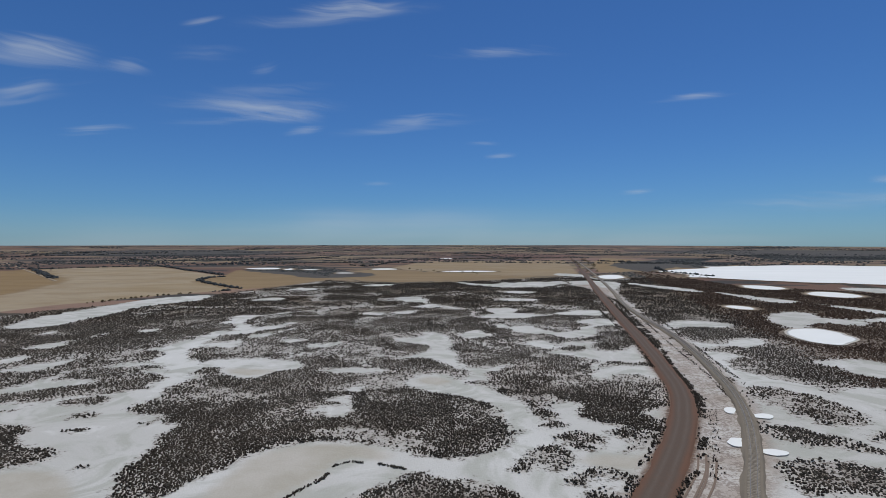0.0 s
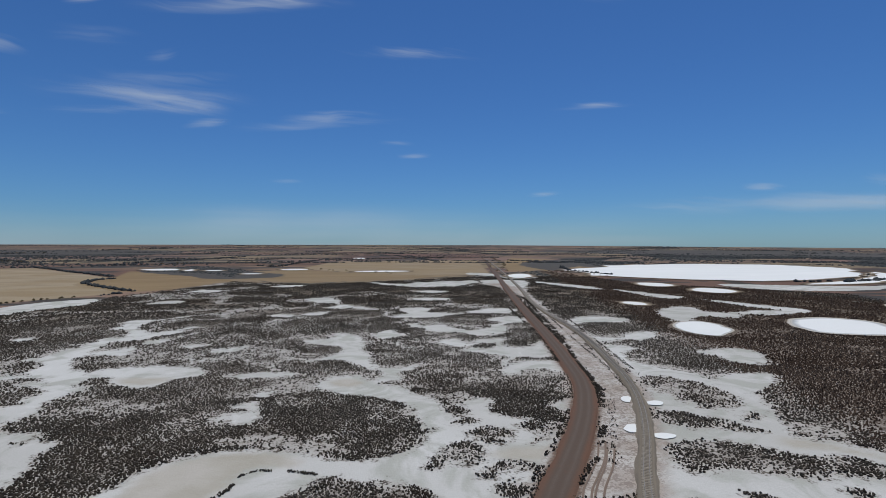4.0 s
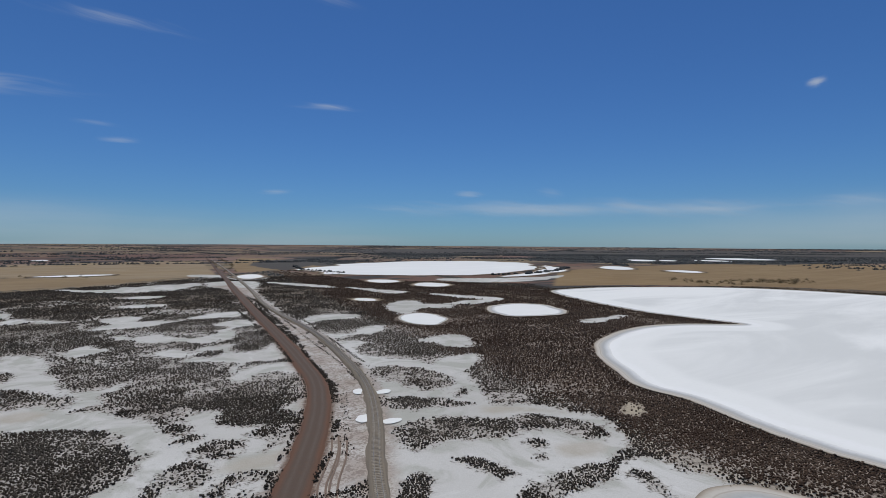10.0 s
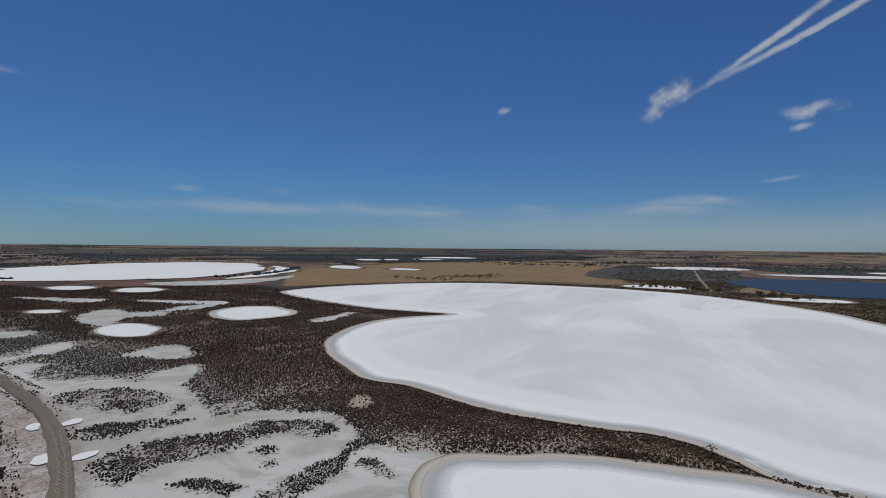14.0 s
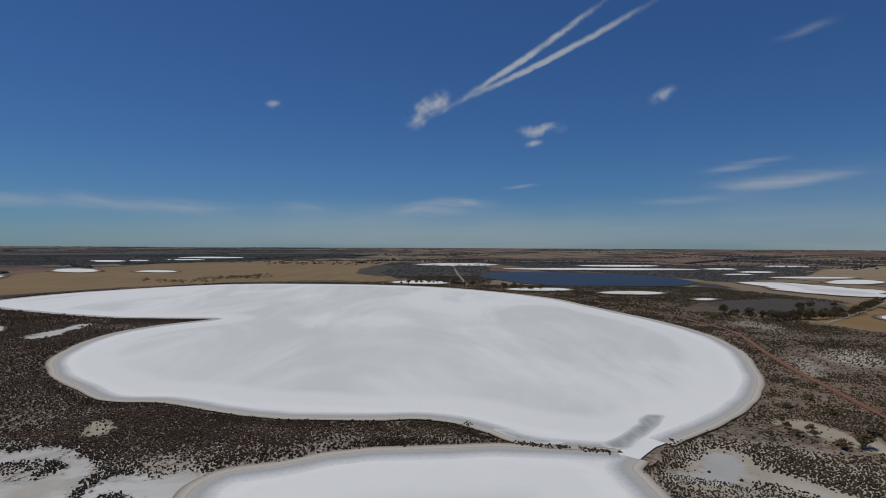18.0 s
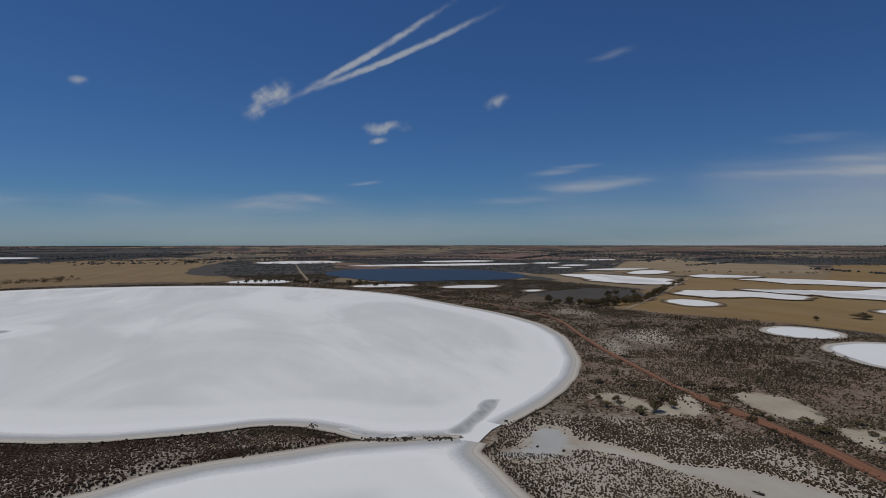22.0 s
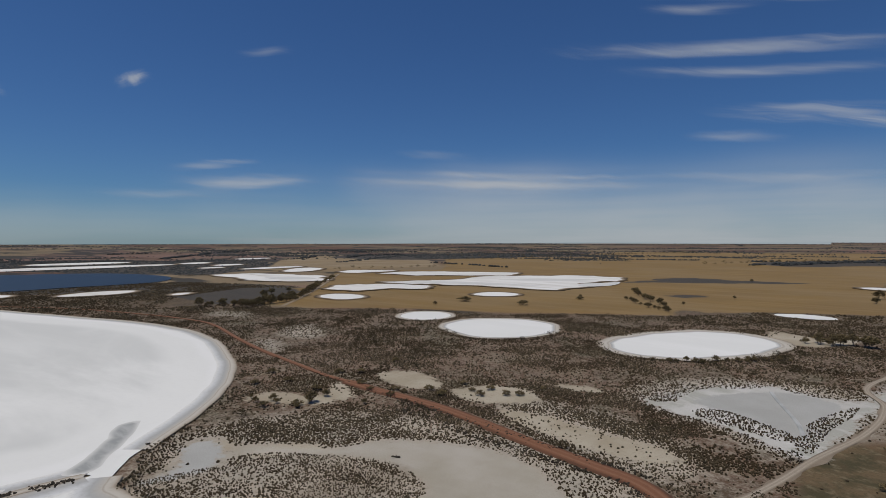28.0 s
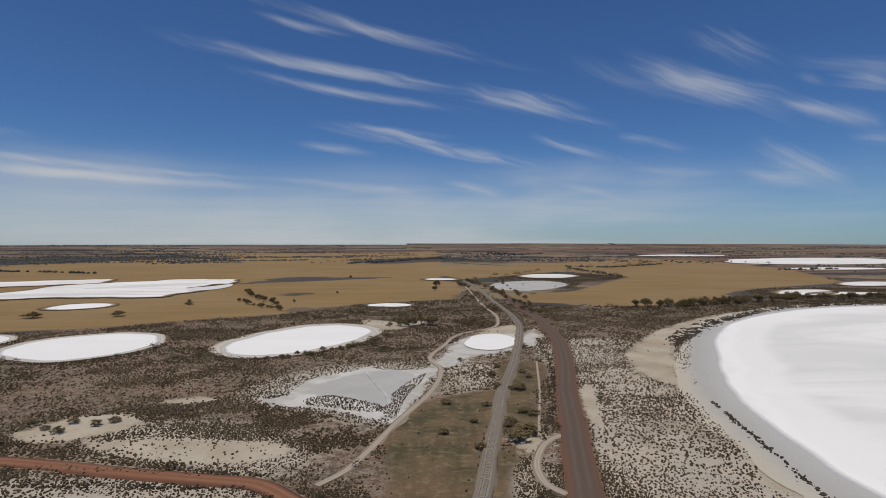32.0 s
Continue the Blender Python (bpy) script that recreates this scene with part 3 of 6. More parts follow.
island([(25.3, 123.7), (29.4, 126.7), (33.4, 126.7), (37.1, 124.4), (36.6, 120.8), (33.0, 119.1), (34.6, 116.8), (29.5, 116.5), (29.0, 120.8)])
island([(24.0, 100.0), (27.7, 105.0), (31.8, 107.2), (35.6, 105.0), (37.5, 100.2), (33.1, 100.7), (30.1, 101.5), (26.1, 98.8)])
island([(-20.3, 84.3), (-14.9, 95.9), (-10.2, 100.5), (-4.9, 104.0), (0.6, 101.7), (6.0, 100.5), (11.1, 97.7), (14.1, 93.3), (14.1, 84.2)])
island([(26.3, 95.6), (29.0, 97.9), (32.5, 95.9), (32.6, 92.7), (28.7, 88.7), (25.7, 91.6)])
island([(23.1, 131.1), (29.5, 133.6), (30.8, 131.5), (25.8, 129.5)])
island([(39.6, 126.7), (42.2, 129.4), (47.3, 127.5), (46.6, 118.1), (39.2, 114.8), (42.5, 120.8)])
island([(-77.2, 132.1), (-74.5, 133.8), (-73.8, 131.6)])
island([(49, 228), (54, 235), (62, 235), (61, 227), (54, 222)])
# the salt-crusted corridor between road and railway
corridor([(177, 659), (148, 484), (120, 345), (99, 252), (85, 193), (76, 157), (64.0, 132.3), (54.1, 114.2), (45.4, 100.5), (39.1, 89.7), (51.6, 89.6), (66.0, 114.2), (78.3, 136.6), (89, 163), (99, 203), (109, 252), (128, 336), (159, 484), (191, 658)])
# salt flats east of the railway
flat([(128, 301), (147, 312), (162, 300), (153, 288), (140, 289), (124, 282), (117, 249), (122, 238), (144, 254), (150, 255), (134, 231), (122, 233), (111, 226), (118, 219), (121, 212), (110, 207), (105, 192), (109, 183), (112, 175), (118, 168), (118, 160), (129, 165), (143, 164), (139, 154), (128, 148), (123, 146), (116, 137), (114, 130), (110, 121), (101.5, 109.8), (91.1, 102.3), (68.7, 115.5), (81.4, 134.3), (94, 164), (100, 191), (111, 235)])
flat([(91.6, 107.2), (106.3, 116.4), (102.8, 108.5), (109.2, 104.1), (112.8, 97.5), (116.0, 89.2), (116.1, 82.7), (113.4, 75.4), (108.8, 70.2), (102.8, 67.7), (95.6, 66.1), (89.4, 67.3), (82.5, 68.5), (76.5, 68.7), (69.7, 66.4), (58.3, 57.7), (41.4, 67.8), (51.8, 86.0), (62.6, 103.2), (73.2, 121.8)])
flat([(139, 201), (153, 209), (167, 205), (165, 191), (158, 179), (145, 178), (142, 187), (143, 196)])
flat([(63.5, 56.2), (79.7, 61.4), (86.7, 60.3), (96.9, 63.2), (102.8, 60.6), (103.3, 53.7), (103.5, 45.5), (97.8, 43.9), (90.1, 42.7), (77.1, 37.0)])
sand([(128.6, 84.9), (135, 86), (130.8, 79.0), (125.1, 78.4), (123.3, 80.4)])
flat([(204, 331), (236, 354), (237, 317), (246, 299), (218, 303), (200, 289), (190, 285), (197, 316)])
flat([(217, 628), (235, 575), (251, 518), (243, 497), (222, 543)])
flat([(256, 498), (275, 440), (276, 411), (265, 405), (255, 451)])
flat([(282, 402), (303, 348), (308, 319), (297, 314), (282, 360)])
flat([(252, 194), (284, 199), (298, 196), (274, 186), (256, 187)])
flat([(245, 312), (282, 323), (311, 322), (267, 300)])
island([(98, 167), (104, 167), (111, 159), (112, 149), (111, 140), (108, 133), (100, 131), (95, 133), (94, 137), (93, 146), (92, 152), (94, 161)])
island([(74.7, 126.1), (82.0, 131.3), (88.7, 129.4), (92.8, 123.7), (97.0, 116.1), (99.4, 112.3), (92.7, 113.2), (87.3, 116.4), (79.8, 119.1), (77.1, 123.5)])
island([(65.1, 103.4), (70.8, 109.4), (77.6, 110.7), (84.7, 108.1), (91.1, 102.3), (95.2, 98.4), (103.7, 96.9), (107.9, 91.4), (110.6, 85.0), (111.3, 79.2), (108.8, 75.3), (104.4, 73.6), (102.2, 75.6), (101.3, 80.9), (99.1, 85.6), (95.0, 88.8), (88.9, 88.2), (81.6, 89.7), (75.4, 94.1), (69.2, 94.3), (65.6, 94.6), (65.1, 99.4)])
island([(69.1, 86.6), (73.6, 84.3), (75.3, 77.8), (75.2, 72.8), (72.1, 72.9), (70.9, 77.9), (69.3, 82.8)])
island([(53.2, 82.2), (56.2, 84.8), (59.9, 85.3), (60.3, 81.0), (58.2, 79.0), (53.8, 74.6), (49.7, 75.9)])
island([(90.5, 84.9), (93.7, 84.2), (90.4, 79.2), (88.2, 80.1)])
island([(83.0, 77.0), (87.3, 76.1), (84.6, 74.5)])
island([(123, 270), (130, 269), (130, 254), (124, 241), (116, 247)])
island([(120, 143), (129, 145), (119, 136)])
island([(99.2, 125.3), (107, 126), (102.6, 121.2), (98.1, 122.5)])
island([(122, 211), (133, 213), (122, 200)])
island([(92.6, 60.8), (96.2, 58.8), (93.6, 52.5), (91.5, 48.2), (89.7, 51.6), (91.3, 57.2)])
flat([(72, 630), (101, 603), (143, 649), (147, 630), (88, 563), (67, 586)])
flat([(178, 829), (210, 797), (198, 741), (175, 754)])
flat([(211, 338), (226, 329), (250, 309), (233, 294), (207, 307), (203, 323)])
flat([(412, 553), (484, 519), (549, 499), (615, 508), (473, 448), (411, 478)])
flat([(225, 764), (244, 740), (230, 673), (205, 666)])
# pale sand and clay
fanmud([(103.3, -44.6), (103.0, -49.8), (103.8, -52.2), (108.4, -55.0), (112.7, -58.7), (114.0, -62.5), (111.5, -64.3), (104.7, -62.5), (100.1, -58.8), (98.2, -54.1), (99.1, -49.2), (101.0, -45.5)])
mud([(100.7, -59.8), (103.7, -66.2), (101.0, -69.2), (95.4, -71.6), (88.6, -75.7), (83.2, -82.2), (77.6, -86.6), (78.8, -78.0), (84.7, -73.9), (91.4, -70.0), (97.9, -65.5)])
sand([(111.9, -65.0), (103.2, -66.5), (95.6, -74.1), (85.1, -77.9), (90.3, -76.0), (82.9, -75.8), (91.7, -71.1), (97.2, -65.2), (103.3, -62.5)])
sand([(135, -87), (134, -96), (121, -102), (125, -114), (111, -105), (115.5, -93.4), (126, -88)])
sand([(123, -132), (118, -139), (104, -137), (96, -129), (104, -123)])
sand([(92, -129), (86, -139), (71, -141), (66.2, -133.7), (74.0, -125.9), (83.9, -123.8)])
sand([(71.8, -122.1), (59.6, -124.3), (41.1, -121.6), (28.0, -119.0), (24.3, -114.9), (31.2, -109.7), (42.3, -110.7), (55.8, -113.4)])
sand([(69, -154), (60, -157), (54, -154), (65, -151)])
flat([(41, -152), (32, -175), (15, -191), (-4, -186), (-10, -190), (-8, -170), (-1.3, -146.9), (2.8, -130.4), (8.6, -134.5), (20.7, -142.8), (32.9, -145.7)])
thicket([(29, -151), (25, -156), (14, -151), (6.5, -144.1), (6.8, -140.9), (15.9, -143.0)])
thicket([(3.9, -147.3), (-3, -174), (-6, -180), (-4, -169), (1, -151), (2.2, -143.1)])
sand([(-12, -194), (-18, -213), (-29, -247), (-40, -267), (-57, -284), (-49, -242), (-33, -215), (-17, -196)])
sand([(-57, -257), (-65, -265), (-58, -235), (-53, -234)])
sand([(-81, -183), (-87, -203), (-105, -232), (-137, -270), (-169, -299), (-211, -326), (-263, -343), (-260, -335), (-200, -304), (-160, -274), (-127, -238), (-105, -200), (-93, -174), (-88, -149), (-79.2, -117.7), (-76.3, -99.4), (-73.8, -87.9), (-67.8, -88.3), (-72.8, -108.1), (-79.2, -134.1), (-84, -160), (-81, -170)])
sand([(-52, -157), (-57, -163), (-49.5, -131.6), (-47.6, -123.5), (-46.7, -129.6)])
open_scrub([(-76, -241), (-100, -239), (-78, -177), (-83, -155), (-79.6, -129.6), (-72.7, -94.6), (-66.9, -80.7), (-33.0, -83.0), (-44.8, -123.7)])
sand([(-24.1, -119.5), (-31.7, -120.8), (-36.2, -122.4), (-29.9, -114.1), (-25.5, -111.3)])
sand([(23, -310), (0, -294), (-14, -320), (-6, -287), (9, -270), (17, -275)])
flat([(-235, 283), (-250, 341), (-247, 395), (-240, 445), (-210, 475), (-198, 445), (-220, 384), (-217, 335), (-223, 287)])
open_scrub([(94.8, -39.4), (106.4, -45.3), (120.1, -58.9), (117.8, -74.4), (104.1, -95.3), (81.2, -104.6), (57.3, -102.4), (41.4, -96.4), (29.2, -92.6), (27.7, -82.3), (58.7, -53.6)])
open_scrub([(-30.6, -86.8), (-42.1, -123.9), (-56, -164), (-73, -194), (-78, -181), (-83, -141), (-76.4, -107.9), (-67.8, -84.4)])
open_scrub([(76.5, -104.5), (55.9, -104.3), (33.6, -100.5), (22.8, -90.3), (35.4, -81.1), (64.3, -87.7)])
open_scrub([(71.9, -129.4), (44.6, -133.5), (26.2, -124.6), (19.3, -114.2), (22.3, -105.9), (47.5, -108.9), (68.7, -117.4)])
open_scrub([(48, -158), (32, -188), (4, -199), (-13, -198), (-7, -154), (4.1, -130.8), (30.2, -143.6)])
open_scrub([(-10, -160), (-16, -189), (-28, -197), (-27, -165), (-13, -151)])
open_scrub([(-19.7, -100.6), (-27.2, -108.2), (-24.5, -93.3), (-17.2, -87.7)])
open_scrub([(114.0, 75.8), (106.9, 58.5), (109.6, 43.3), (114.6, 21.3), (117.2, 6.8), (109.1, 20.2), (102.6, 40.5), (102.5, 53.3)])
# mud pans
mud([(-43.8, 91.7), (-42.5, 103.0), (-40.4, 112.5), (-32.3, 118.2), (-23.6, 119.5), (-15.7, 117.5), (-10.2, 112.4), (-12.3, 109.5), (-19.5, 110.7), (-22.5, 108.1), (-23.4, 101.8), (-26.7, 97.7), (-29.5, 93.3), (-28.5, 84.3), (-43.9, 84.3)])
mud([(27.8, 109.7), (33.6, 113.3), (40.6, 112.7), (45.5, 112.7), (42.0, 106.9), (37.9, 105.0), (33.7, 106.1), (29.6, 107.7)])
mud([(-9, 176), (-6, 180), (0, 179), (3, 173), (0, 169), (-6, 170)])
mud([(-91.3, 100.6), (-87.7, 104.1), (-82.2, 105.7), (-75.0, 103.6), (-69.1, 98.2), (-65.5, 91.7), (-71.1, 84.3)])
mud([(-79, 192), (-71, 192), (-60, 189), (-65, 182), (-74, 184)])
mud([(92.3, 78.1), (98.9, 76.0), (102.9, 71.9), (98.8, 69.0), (91.3, 70.2), (89.0, 73.8)])
mud([(97.4, 109.3), (107.3, 102.4), (112.2, 95.1), (114.1, 87.8), (110.9, 92.2), (104.1, 99.3), (94.8, 104.2)])
mud([(84.0, -76.8), (83.2, -84.5), (76.9, -90.8), (67.4, -95.0), (56.9, -96.9), (47.9, -94.8), (40.6, -89.5), (35.6, -83.1), (49.7, -64.1), (61.7, -76.8), (71.4, -79.0)])
fanmud([(31, -160), (28, -170), (21, -178), (13, -185), (4, -186), (-3, -180), (0, -167), (3, -151), (5.3, -142.0), (13, -151), (24, -156)])
fanmud([(-84, -533), (-112, -594), (-159, -609), (-175, -566), (-147, -510), (-112, -482), (-88, -495)])
thicket([(5.7, -144.7), (4.4, -146.9), (2.6, -137.0), (3.6, -135.2)])
thicket([(41, -155), (32, -178), (15, -194), (15, -191), (32, -175), (39, -154)])
thicket([(13, -194), (-4, -190), (-9, -191), (-4, -187), (12, -190)])
thicket([(32.6, -144.2), (20.6, -141.9), (8.4, -132.7), (3.3, -127.7), (9.3, -130.2), (20.1, -138.5)])
thicket([(105.6, -44.4), (103.0, -46.3), (100.4, -52.4), (96.6, -58.4), (92.1, -63.1), (94.7, -57.3), (97.9, -50.1), (99.6, -43.8)])
thicket([(98.8, -63.7), (91.0, -70.5), (81.4, -74.4), (69.7, -75.4), (59.3, -73.1), (62.5, -70.6), (75.9, -72.4), (88.9, -68.9)])
thicket([(78.8, -58.6), (77.4, -65.2), (69.0, -68.6), (59.8, -67.6), (63.5, -58.0), (70.8, -54.8)])
thicket([(117.3, -52.2), (121.1, -59.4), (119.7, -62.6), (114.1, -58.4), (108.6, -53.2), (108.1, -48.6)])
# fields
paddock([(-338, 320), (-298, 355), (-290, 395), (-267, 427), (-258, 460), (-237, 486), (-226, 504), (-212, 536), (-302, 652), (-316, 758), (-591, 1095), (-708, 1043), (-763, 909), (-762, 723)], 0.9)
paddock([(-789, 748), (-763, 909), (-736, 949), (-479, 654), (-409, 487), (-417, 396)], 0.2)
paddock([(-206, 536), (-181, 557), (-147, 613), (-153, 718), (-222, 849), (-369, 946), (-320, 772), (-300, 652)], 0.35)
paddock([(-157, 718), (-57, 631), (64, 693), (140, 741), (72, 783), (-22, 865), (-97, 965), (-178, 903)], 0.5)
paddock([(-102, 1011), (-52, 1421), (351, 1518), (206, 797), (142, 755), (72, 783), (-23, 883)], 0.75)
paddock([(250, 852), (312, 861), (399, 907), (486, 996), (616, 1431), (537, 1783), (363, 1281)], 0.45)
paddock([(447, 381), (549, 325), (642, 211), (669, 67), (1093, 120), (1564, 225), (1492, 428), (1182, 618), (904, 617), (721, 602)], 0.25)
paddock([(593, 308), (628, 197), (622, 93), (668, 44), (842, 91), (1103, 85), (1269, 190), (1313, 411), (1210, 618), (933, 566), (691, 485)], 0.3)
paddock([(361, -170), (339, -223), (280, -231), (227, -267), (162, -288), (78, -341), (76, -365), (-29, -443), (-144, -2251), (662, -2078), (676, -953), (482, -649), (606, -555), (392, -331), (443, -292), (420, -216)], 0.0)
paddock([(744, -512), (946, -832), (938, -1107), (560, -722), (583, -534), (626, -467)], 0.6)
paddock([(209, -287), (160, -299), (107, -322), (77, -335), (33, -387), (-40, -413), (-60, -588), (14, -688), (173, -1027), (591, -1362), (764, -1048)], 0.0)
paddock([(-84, -433), (-89, -391), (-164, -362), (-265, -409), (-327, -488), (-499, -566), (-633, -829), (-732, -1245), (-642, -1425), (-197, -1013), (21, -1021), (-68, -632), (-247, -811), (-289, -674), (-157, -480)], 0.05)
grass([(2.9, -137.2), (-8, -151), (-28, -159), (-22.7, -137.8), (-15.2, -111.9), (-10.1, -88.2), (1.8, -85.3), (3.1, -99.7)])
grass([(-20.0, -111.6), (-24.3, -114.5), (-19.8, -98.1), (-16.7, -87.7), (-13.9, -87.9)])
grass([(-39, -196), (-48, -196), (-37, -152), (-27.2, -124.9), (-23.8, -125.1), (-29, -153)])
# far dark scrub
scrubland([(1000, 119), (1132, 75), (1192, -60), (787, -74), (589, -36), (626, 2), (841, 73)])
scrubland([(560, 7), (589, -36), (584, -125), (567, -281), (469, -315), (397, -288), (348, -213), (316, -175), (340, -142), (388, -126), (471, -101), (522, -55)])
scrubland([(448, 1324), (588, 1396), (709, 1339), (450, 1002), (492, 1143)])
scrubland([(-114, -660), (-238, -780), (-289, -674), (-197, -581), (-152, -498)])
scrubland([(-310, -471), (-358, -499), (-464, -481), (-363, -376), (-247, -382)])
scrubland([(98, -1164), (30, -1440), (-66, -1544), (-179, -1387), (-51, -1193)])
scrubland([(1908, 1515), (2377, 1666), (2797, 1428), (2395, 408), (1802, 270), (1493, 437), (1315, 503), (1244, 635), (1122, 724), (1073, 812)])
scrubland([(1109, -975), (1163, -1314), (866, -1546), (523, -1643), (693, -1236), (821, -928)])
scrubland([(896, 2650), (2175, 2591), (2352, 2398), (1252, 1491), (990, 1454), (1159, 2098)])
scrubland([(108, -454), (87, -481), (77, -472), (97, -446)])
scrubland([(123, -1165), (-99, -1548), (-89, -1391), (57, -1105)])
scrubland([(169, -635), (115, -698), (88, -674), (147, -619)])
scrubland([(180, -576), (113, -671), (14, -666), (80, -630)])
scrubland([(419, -244), (433, -286), (389, -279), (362, -243), (379, -221)])
scrubland([(-1606, 2072), (-1481, 2858), (-819, 2692), (-812, 2083), (-1186, 1897)])
scrubland([(-359, 946), (-326, 1152), (-186, 944), (-115, 743), (-157, 718), (-244, 801)])
scrubland([(333, 983), (542, 1462), (841, 1686), (417, 982), (342, 828)])
scrubland([(1095, -174), (1256, -408), (1084, -537), (888, -544), (705, -350), (861, -280)])
# scrub zone edge
scrub_zone([(-301, 269), (-288, 304), (-279, 333), (-247, 395), (-206, 465), (-193, 510), (-147, 672), (-54, 604), (61, 660), (191, 754), (323, 899), (325, 767), (319, 577), (381, 501), (445, 422), (418, 356), (474, 346), (615, 244), (665, 125), (600, 2), (571, -60), (515, -167), (415, -206), (349, -198), (335, -214), (327, -216), (275, -227), (221, -261), (159, -284), (77, -339), (78, -371), (62, -365), (33, -387), (-40, -413), (-60, -502), (-74, -381), (-109, -356), (-165, -365), (-259, -401), (-381, -394), (-496, -397), (-542, -331)])
open_scrub([(224, -169), (225, -184), (208, -179), (194, -160), (201, -156)])
open_scrub([(208, -145), (199, -144), (183, -132), (192, -134)])
open_scrub([(316, -181), (298, -194), (276, -184), (291, -173)])
paddock([(698, -485), (1003, -741), (1187, -951), (1120, -1264), (736, -947), (551, -743), (618, -652)], 0.8)
scrubland([(1844, 1900), (2672, 1954), (3362, 1337), (3371, 342), (2536, 365), (1869, 743), (1465, 933), (1410, 1177)])
scrubland([(1104, 131), (1306, 73), (1228, -23), (971, -60), (662, -62), (699, 2), (726, 56)])
scrubland([(1085, -501), (1212, -672), (1023, -687), (700, -454), (658, -349), (731, -354)])
scrubland([(1388, -145), (1383, -449), (1145, -568), (1034, -336), (1095, -174)])
scrubland([(463, -235), (482, -290), (457, -324), (334, -238), (342, -210), (359, -191)])
flat([(-10, -191), (-14, -206), (-19, -224), (-31, -247), (-45, -261), (-52, -261), (-49, -234), (-40, -215), (-29, -207), (-21, -196), (-15, -187)])
flat([(-56, -254), (-66, -269), (-61, -242), (-53, -224), (-52, -231)])

LAKES, ROADS = [], []
LONG, SHORT, GREY = 0, 1, 2


def loop_width(loop):
    x, y = loop[:, 0], loop[:, 1]
    area = abs((x * np.roll(y, -1) - np.roll(x, -1) * y).sum()) / 2
    return 2 * area / np.hypot(*(loop - np.roll(loop, 1, 0)).T).sum()


def lake(points, rim, beach, style):
    loop = smooth_loop(points, 8)
    away = np.hypot(*loop.mean(0))
    loop = wobble(loop, 1.5, 25.0, 11) if rim else wobble(loop, min(max(4.0, 0.04 * away), 0.5 * loop_width(loop)), max(25.0, 0.06 * away), 11)
    LAKES.append((loop, rim, beach, style))
    REGIONS["lake"].append(loop)


def pan(x, y, a, b, angle, rim, beach):
    t = np.linspace(0, 2 * math.pi, 64, endpoint=False)
    c, s = math.cos(radians(angle)), math.sin(radians(angle))
    u, v = a * np.cos(t), b * np.sin(t)
    loop = wobble(np.stack([x + u * c - v * s, y + u * s + v * c], 1), (0.20 if b > 4 else 0.3) * b, 1.1 * b, 23)
    LAKES.append((loop, rim, beach, 3))
    REGIONS["lake"].append(loop)


def water(points):
    LAKES.append((wobble(smooth_loop(points, 8), 4, 60, 7), 0, 0, 4))
    REGIONS["lake"].append(LAKES[-1][0])


def centre_line(points, step):
    """The points joined by a smooth line, with a stop every step metres near and wider ones far off."""
    fine = smooth_loop(points, 60, closed=False)
    keep, last = [fine[0]], fine[0]
    for p in fine:
        if np.hypot(*(p - last)) >= step * max(1.0, np.hypot(*p) / 300):
            keep.append(p)
            last = p
    return np.array(keep + [fine[-1]])


pan(78, 143, 3.1, 1.5, 58, 0, 0)
pan(67, 120, 3.1, 1.9, 53, 0, 0)
pan(84, 138, 2.8, 2.1, -163, 0, 0)
pan(72, 114, 2.9, 1.9, 179, 0, 0)
# lakes
lake([(397, 338), (461, 337), (517, 307), (588, 234), (599, 139), (586, 63), (560, 2), (509, -53), (446, -95), (364, -118), (314, -131), (274, -136), (237, -132), (201, -120), (176, -108), (155, -94), (143, -83), (129.7, -67.6), (122.3, -56.7), (114.9, -46.4), (110.8, -41.4), (115.4, -40.5), (117.3, -33.0), (118.6, -25.5), (121.3, -19.4), (129.1, -12.2), (135.1, -5.5), (138.0, 3.3), (136.7, 14.8), (137.0, 29.0), (138.6, 43.4), (143, 59), (152, 78), (152, 90), (168, 112), (183, 130), (205, 146), (229, 156), (264, 160), (291, 152), (319, 132), (320, 155), (323, 191), (344, 251), (374, 309)], 4.4, 2.2, LONG)
lake([(82.1, 39.4), (92.3, 43.7), (98.7, 43.7), (103.4, 40.8), (105.8, 34.5), (107.0, 31.4), (111.8, 23.7), (114.4, 14.7), (116.0, 0.3), (117.0, -12.3), (116.3, -25.0), (114.6, -37.4), (114.0, -40.6), (115.8, -43.8), (120.1, -51.5), (114.2, -46.6), (108.9, -42.0), (105.8, -39.7), (101.2, -40.0), (89.5, -40.5), (73.3, -39.2), (57.3, -12.4), (59.4, 12.6), (79.6, 36.9)], 5.5, 2.2, SHORT)
lake([(-78.0, -73.6), (-82.0, -87.0), (-82.4, -92.9), (-84.9, -107.4), (-88, -125), (-98, -154), (-116, -192), (-142, -237), (-180, -283), (-224, -317), (-274, -343), (-343, -355), (-422, -351), (-430, -295), (-213, -141)], 3.0, 13.0, GREY)
lake([(375, 882), (359, 784), (374, 706), (424, 628), (488, 591), (579, 597), (688, 639), (824, 746), (928, 879), (938, 1048), (803, 1121), (626, 1090), (486, 996)], 0, 0, SHORT)
lake([(510, 525), (564, 523), (676, 564), (778, 639), (861, 750), (716, 640), (602, 571)], 0, 0, SHORT)
water([(787, -69), (867, -138), (845, -227), (792, -302), (707, -326), (628, -313), (584, -276), (580, -189), (584, -125), (651, -89)])
